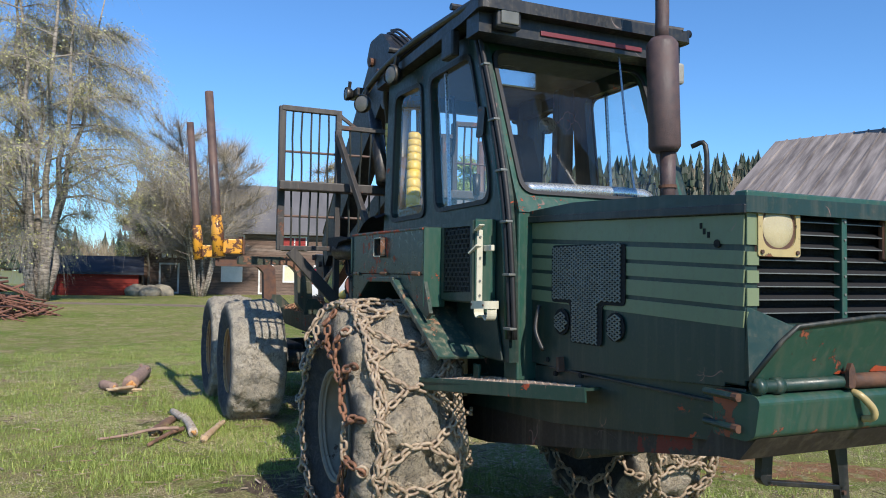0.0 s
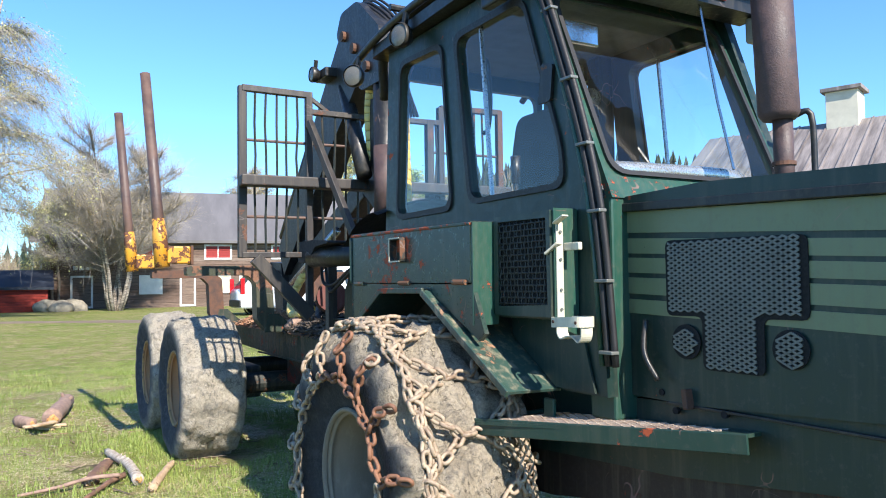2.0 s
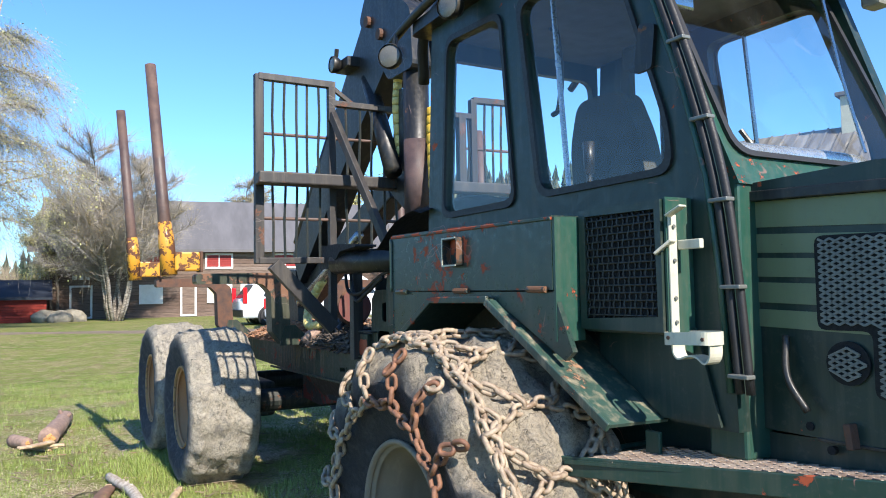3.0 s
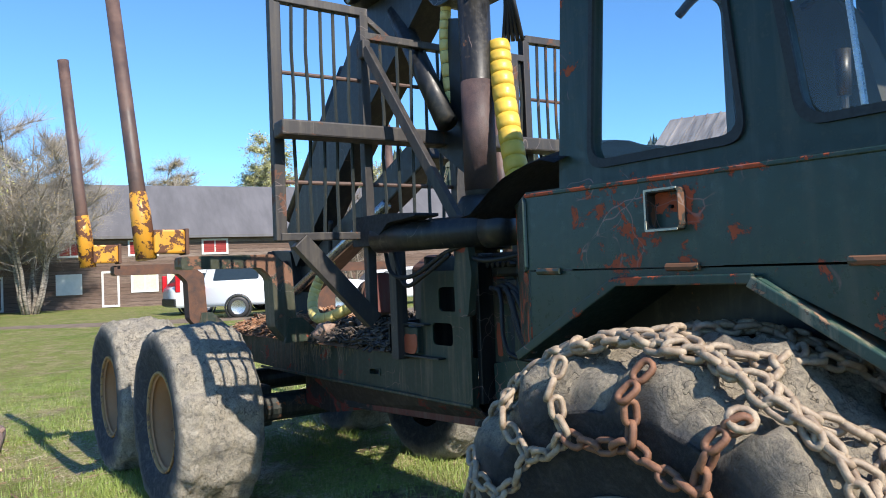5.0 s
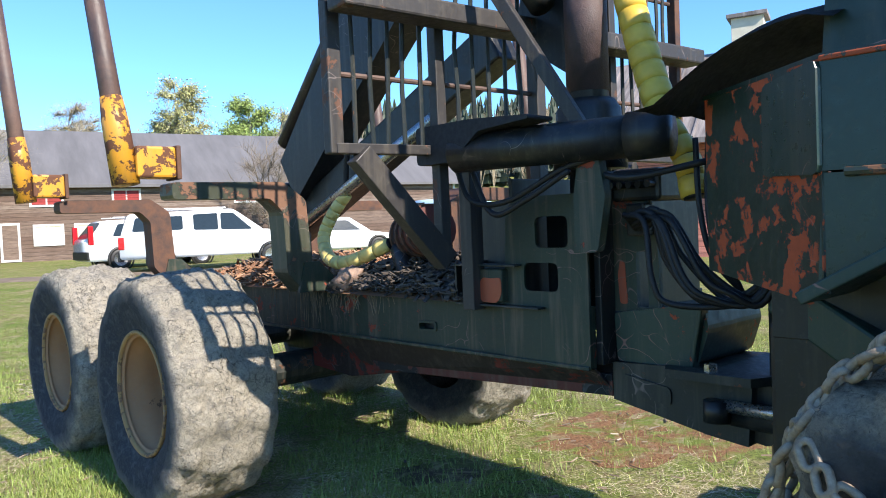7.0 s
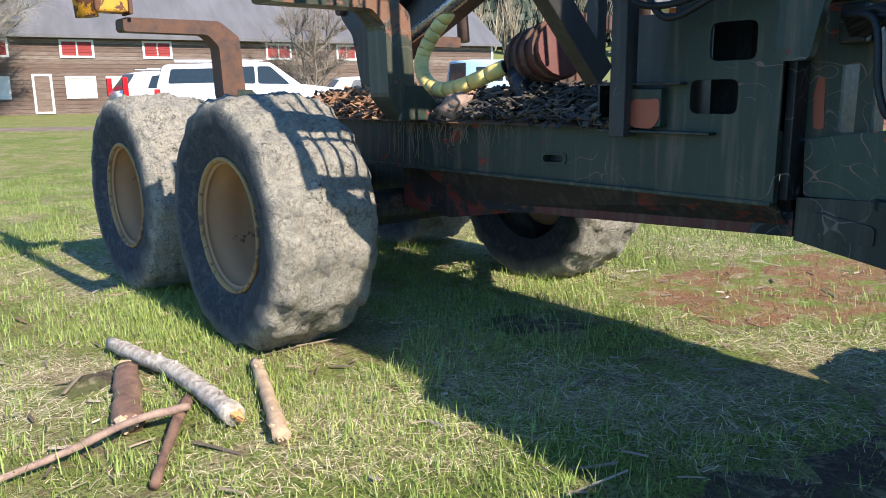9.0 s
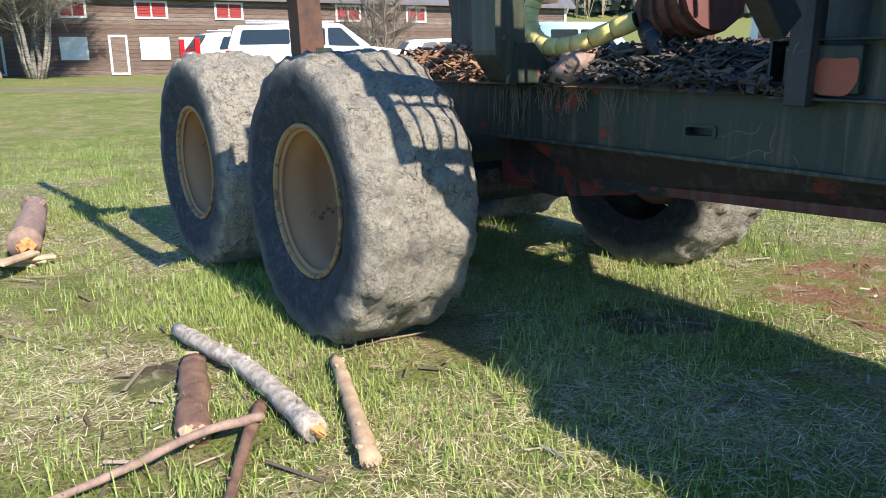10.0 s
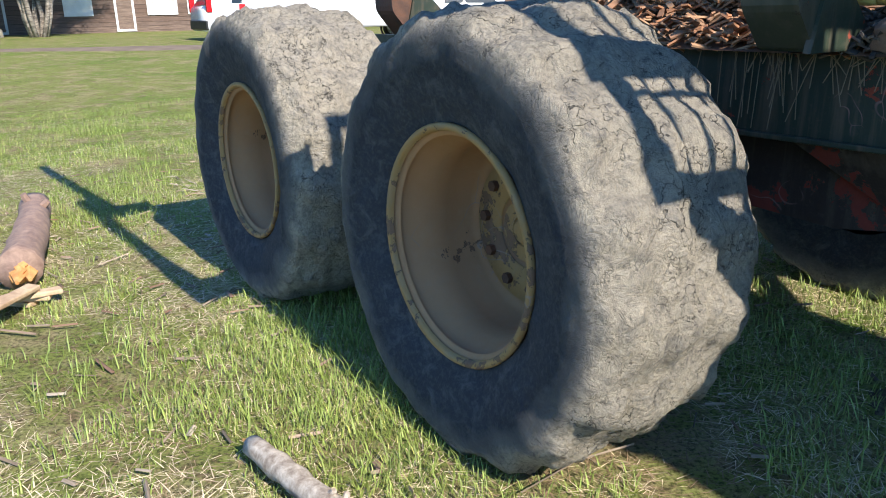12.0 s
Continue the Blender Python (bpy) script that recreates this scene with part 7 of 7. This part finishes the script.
stick("log", [(-3.75, -0.68, 0.095), (-3.1, -0.78, 0.095), (-2.42, -0.91, 0.095)], (0.08, 0.092), SPRUCELOG, "short rough log with a fresh orange break", "log", FRESHWOOD, 0.05, 16, 2)
stick("log", [(-2.62, -1.22, 0.065), (-2.36, -1.09, 0.065)], (0.06, 0.055), SPRUCELOG, "short broken log piece", "log", FRESHWOOD, 0.05, 12)
for k in range(5):
    a = k * 23 - 40
    ob = finish("wood_chip", box((-0.17, -0.03, 0), (0.17, 0.03, 0.022), 0.006), PALEWOOD, None)
    ob.matrix_world = MACHINE @ pose(-2.24 + 0.06 * k, -1.03 + 0.04 * (k % 3), 0.012 + 0.02 * k, 4 * k - 8, 3, a + 90)
    tagged(ob, "split pale wood piece lying on grass", "wood chip", "split wood by the log")

# ---- bark litter on the rear frame ----
LITTER = board_mat("bark_litter", [(0.5, 0.24, 0.12), (0.28, 0.14, 0.08), (0.55, 0.36, 0.22), (0.12, 0.07, 0.05)])
LITTER_GROUND = board_mat("strewn_bits", [(0.10, 0.075, 0.055), (0.42, 0.33, 0.23), (0.24, 0.13, 0.08), (0.55, 0.48, 0.38)])
LITTER_DARK = board_mat("dark_twig_litter", [(0.06, 0.05, 0.045), (0.14, 0.11, 0.09), (0.22, 0.17, 0.13), (0.04, 0.035, 0.03)])
rng = random.Random(77)
def litter(name, x0, x1, peak, n, mat, label):
    """Loose slips of bark heaped on the deck."""
    vs, fs = [], []
    for k in range(n):
        x, y = rng.uniform(x0, x1), rng.uniform(0.80, 1.7)
        f = math.sin(math.pi * (x - x0) / (x1 - x0)) ** 0.5 * min(1.0, (y - 0.74) * 5)
        z = 1.085 + peak * f * rng.random() ** 0.6
        L, w = rng.uniform(0.025, 0.11) / 2, rng.uniform(0.003, 0.012)
        m, b = pose(x, y, z, rng.uniform(-40, 40), rng.uniform(-35, 35), rng.uniform(0, 180)), len(vs)
        vs += [tuple(m @ Vector((sx * L, sy * w, sz * 0.003))) for sz in (-1, 1) for sx, sy in ((-1, -1), (1, -1), (1, 1), (-1, 1))]
        fs += [tuple(b + q for q in f4) for f4 in ((0, 3, 2, 1), (4, 5, 6, 7), (0, 1, 5, 4), (1, 2, 6, 5), (2, 3, 7, 6), (3, 0, 4, 7))]
    me = bpy.data.meshes.new(name)
    me.from_pydata(vs, [], fs)
    me.materials.append(mat)
    ob = new(name, me)
    ob.matrix_world = MACHINE
    tagged(ob, label, "bark litter", kind="stuff")
litter("bark_litter", -1.3, 0.35, 0.17, 5200, LITTER, "heap of red-brown bark shreds on the frame")
litter("twig_litter", 0.2, 1.45, 0.16, 4300, LITTER_DARK, "heap of dark twigs and bark on the frame")
bm = bmesh.new()
for x0, x1, z, mt in ((-1.25, 0.3, 0.10, 0), (0.25, 1.4, 0.09, 0)):
    rows = []
    for i in range(12):
        x = x0 + (x1 - x0) * i / 11
        rows.append([bm.verts.new((x, 0.79 + 0.9 * j / 9, 1.078 + z * math.sin(math.pi * i / 11) ** 0.5 * (min(1, j / 2)) * (0.8 + 0.3 * noise.noise(Vector((x * 4, j * 0.7, 2)))))) for j in range(10)])
    for a, b in zip(rows, rows[1:]):
        for j in range(9):
            bm.faces.new((a[j], a[j + 1], b[j + 1], b[j]))
ob = finish("litter_bed", bm, MULCH, None, "", True)
ob.matrix_world = MACHINE
tagged(ob, "packed bark mulch on the frame", "bark litter", kind="stuff")
bm = bmesh.new()
for k in range(90):
    x = rng.choice((rng.gauss(0.12, 0.08), rng.gauss(0.5, 0.12), rng.uniform(-0.3, 0.9)))
    L = rng.uniform(0.05, 0.24) * (1.0 if x < 0.3 else 0.6)
    p = Vector((x, RX - 0.01, 1.10))
    add_tube(bm, [p + Vector((0, 0.05, 0.02)), p + Vector((rng.gauss(0, 0.01), -0.012, -0.02)), p + Vector((rng.gauss(0, 0.03), -0.015, -L))], 0.0014, 4)
ob = finish("hanging_grass", bm, plain("dry_straw", (0.22, 0.17, 0.11), 0.9))
ob.matrix_world = MACHINE
tagged(ob, "dry grass and roots hanging over the frame edge", "dry grass", kind="stuff")
bm = bmesh.new()
bmesh.ops.create_icosphere(bm, subdivisions=3, radius=1.0)
for v in bm.verts:
    v.co = v.co * (1 + 0.4 * noise.noise(v.co * 2))
    v.co = Vector((v.co.x * 0.1, v.co.y * 0.06, v.co.z * 0.06))
ob = finish("bark_chunk", bm, SPRUCELOG, None, "", True)
ob.matrix_world = MACHINE @ pose(0.5, 0.84, 1.15, 0, -20, 10)
tagged(ob, "torn pale bark chunk on the frame", "bark")

# ---- soil patches and grass ----
def at_machine(x, y):
    p = MACHINE @ Vector((x, y, 0))
    return p.x, p.y


SPOTS = []                                     # where little grass grows
for (x, y), rx, ry, mt, lb, sd, rot in ((at_machine(1.2, 3.2), 1.5, 0.8, BARK_SOIL, "red-brown patch of bark litter on the ground", 1, 0.2), (at_machine(3.2, 3.4), 1.6, 0.6, BARK_SOIL, "rust-brown litter patch on the ground", 2, -0.3),
                                     (at_machine(2.55, 0.40), 1.05, 0.5, SOIL, "dark bare soil in the shade", 3, 0.4), (at_machine(0.6, 1.35), 0.4, 0.25, SOIL, "bare soil behind the wheel", 4, 0.0),
                                     (at_machine(-0.1, -0.75), 0.22, 0.13, SOIL, "small dark soil spot", 5, 0.9), (at_machine(5.0, 0.0), 0.6, 0.35, SOIL, "bare worn soil", 6, 0.2)):
    dirt_patch("soil_patch", x, y, rx, ry, mt, lb, sd, 0.012, rot)
    SPOTS.append((x, y, rx, ry, rot))


def blades(name, n, seed, mat, h0, h1, w, flat, label, sparse=0.0):
    """Blades of grass round the machine, thickest where the camera passes."""
    rng = np.random.default_rng(seed)
    r = 9.5 * rng.random(n) ** 0.75
    a = rng.random(n) * 2 * math.pi
    x, y = -2.0 + r * np.cos(a) * 0.75, 8.4 + r * np.sin(a)
    dens = np.array([noise.noise(Vector((px * 1.1, py * 1.1, seed * 3.7))) + 0.5 * noise.noise(Vector((px * 4, py * 4, 7))) for px, py in zip(x, y)])
    keep = dens > sparse - 0.25 * rng.random(n)
    for cx, cy, rx, ry, rot in SPOTS:
        du, dv = (x - cx) * math.cos(rot) + (y - cy) * math.sin(rot), (y - cy) * math.cos(rot) - (x - cx) * math.sin(rot)
        keep &= ~(((du / rx) ** 2 + (dv / ry) ** 2 < 1.0) & (rng.random(n) < 0.72))
    x, y, dens = x[keep], y[keep], dens[keep]
    n = len(x)
    h = (h0 + (h1 - h0) * rng.random(n) ** 1.6) * (1 + 0.5 * np.clip(dens, -0.3, 0.8))
    d = rng.random(n) * 2 * math.pi
    lean = h * (flat + 0.5 * rng.random(n))
    gz = np.array([ground_z(px, py) for px, py in zip(x, y)]) - 0.004
    up = h * (0.12 if flat > 1 else 1.0)
    ww = w * (0.6 + 0.8 * rng.random(n))
    px, py = -np.sin(d) * ww, np.cos(d) * ww
    lx, ly = np.cos(d) * lean, np.sin(d) * lean
    v = np.stack([np.stack([x - px, y - py, gz], 1), np.stack([x + px, y + py, gz], 1),
                  np.stack([x + px * 0.7 + lx * 0.4, y + py * 0.7 + ly * 0.4, gz + up * 0.65], 1), np.stack([x - px * 0.7 + lx * 0.4, y - py * 0.7 + ly * 0.4, gz + up * 0.65], 1),
                  np.stack([x + lx, y + ly, gz + up], 1)], 1).reshape(-1, 3)
    base = np.arange(n) * 5
    me = bpy.data.meshes.new(name)
    faces = [f for b in base.tolist() for f in ((b, b + 1, b + 2, b + 3), (b + 3, b + 2, b + 4))]
    me.from_pydata(v.tolist(), [], faces)
    me.materials.append(mat)
    tagged(new(name, me), label, "grass", kind="stuff")


BLADE = leaf_mat("green_blades", (0.20, 0.265, 0.055))
BLADE_PALE = leaf_mat("yellow_green_blades", (0.35, 0.37, 0.10))
STRAW = leaf_mat("dry_straw_blades", (0.70, 0.59, 0.39))
STRAW_BROWN = leaf_mat("brown_dead_blades", (0.27, 0.19, 0.11))
blades("grass", 300000, 1, BLADE, 0.015, 0.055, 0.0018, 0.45, "short green spring grass", 0.10)
blades("grass_tuft", 170000, 6, BLADE, 0.03, 0.09, 0.0019, 0.5, "longer green grass tufts", 0.27)
blades("pale_grass", 150000, 2, BLADE_PALE, 0.012, 0.045, 0.0016, 0.7, "yellow-green young grass", 0.10)
blades("dry_grass", 340000, 3, STRAW, 0.03, 0.085, 0.0017, 1.4, "dead flattened straw", -0.08)
blades("dead_grass", 220000, 4, STRAW_BROWN, 0.02, 0.07, 0.002, 1.3, "brown dead grass litter", 0.02)

# twigs and bark bits strewn on the grass round the machine
rng = random.Random(31)
vs, fs = [], []
for k in range(1500):
    u, w = rng.uniform(-5.0, 5.5), rng.uniform(-3.2, 3.8)
    p = MACHINE @ Vector((u, w, 0.012 + 0.012 * rng.random()))
    a, L, r = rng.uniform(0, 6.28), rng.uniform(0.015, 0.05) * (1 if rng.random() < 0.9 else 2.6), rng.uniform(0.0018, 0.0045) * rng.choice((1, 1, 2.2))
    d, q = Vector((math.cos(a), math.sin(a), rng.uniform(-0.1, 0.1))) * L, Vector((-math.sin(a), math.cos(a), 0)) * r
    b = len(vs)
    for e in (-1, 1):
        vs += [tuple(p + d * e + q), tuple(p + d * e - q), tuple(p + d * e + Vector((0, 0, min(r, 0.004) * 1.6)))]
    fs += [(b, b + 1, b + 4, b + 3), (b + 1, b + 2, b + 5, b + 4), (b + 2, b, b + 3, b + 5), (b, b + 2, b + 1), (b + 3, b + 4, b + 5)]
me = bpy.data.meshes.new("ground_litter")
me.from_pydata(vs, [], fs)
me.materials.append(LITTER_GROUND)
tagged(new("ground_litter", me), "strewn twigs and bark bits on the grass", "litter", kind="stuff")
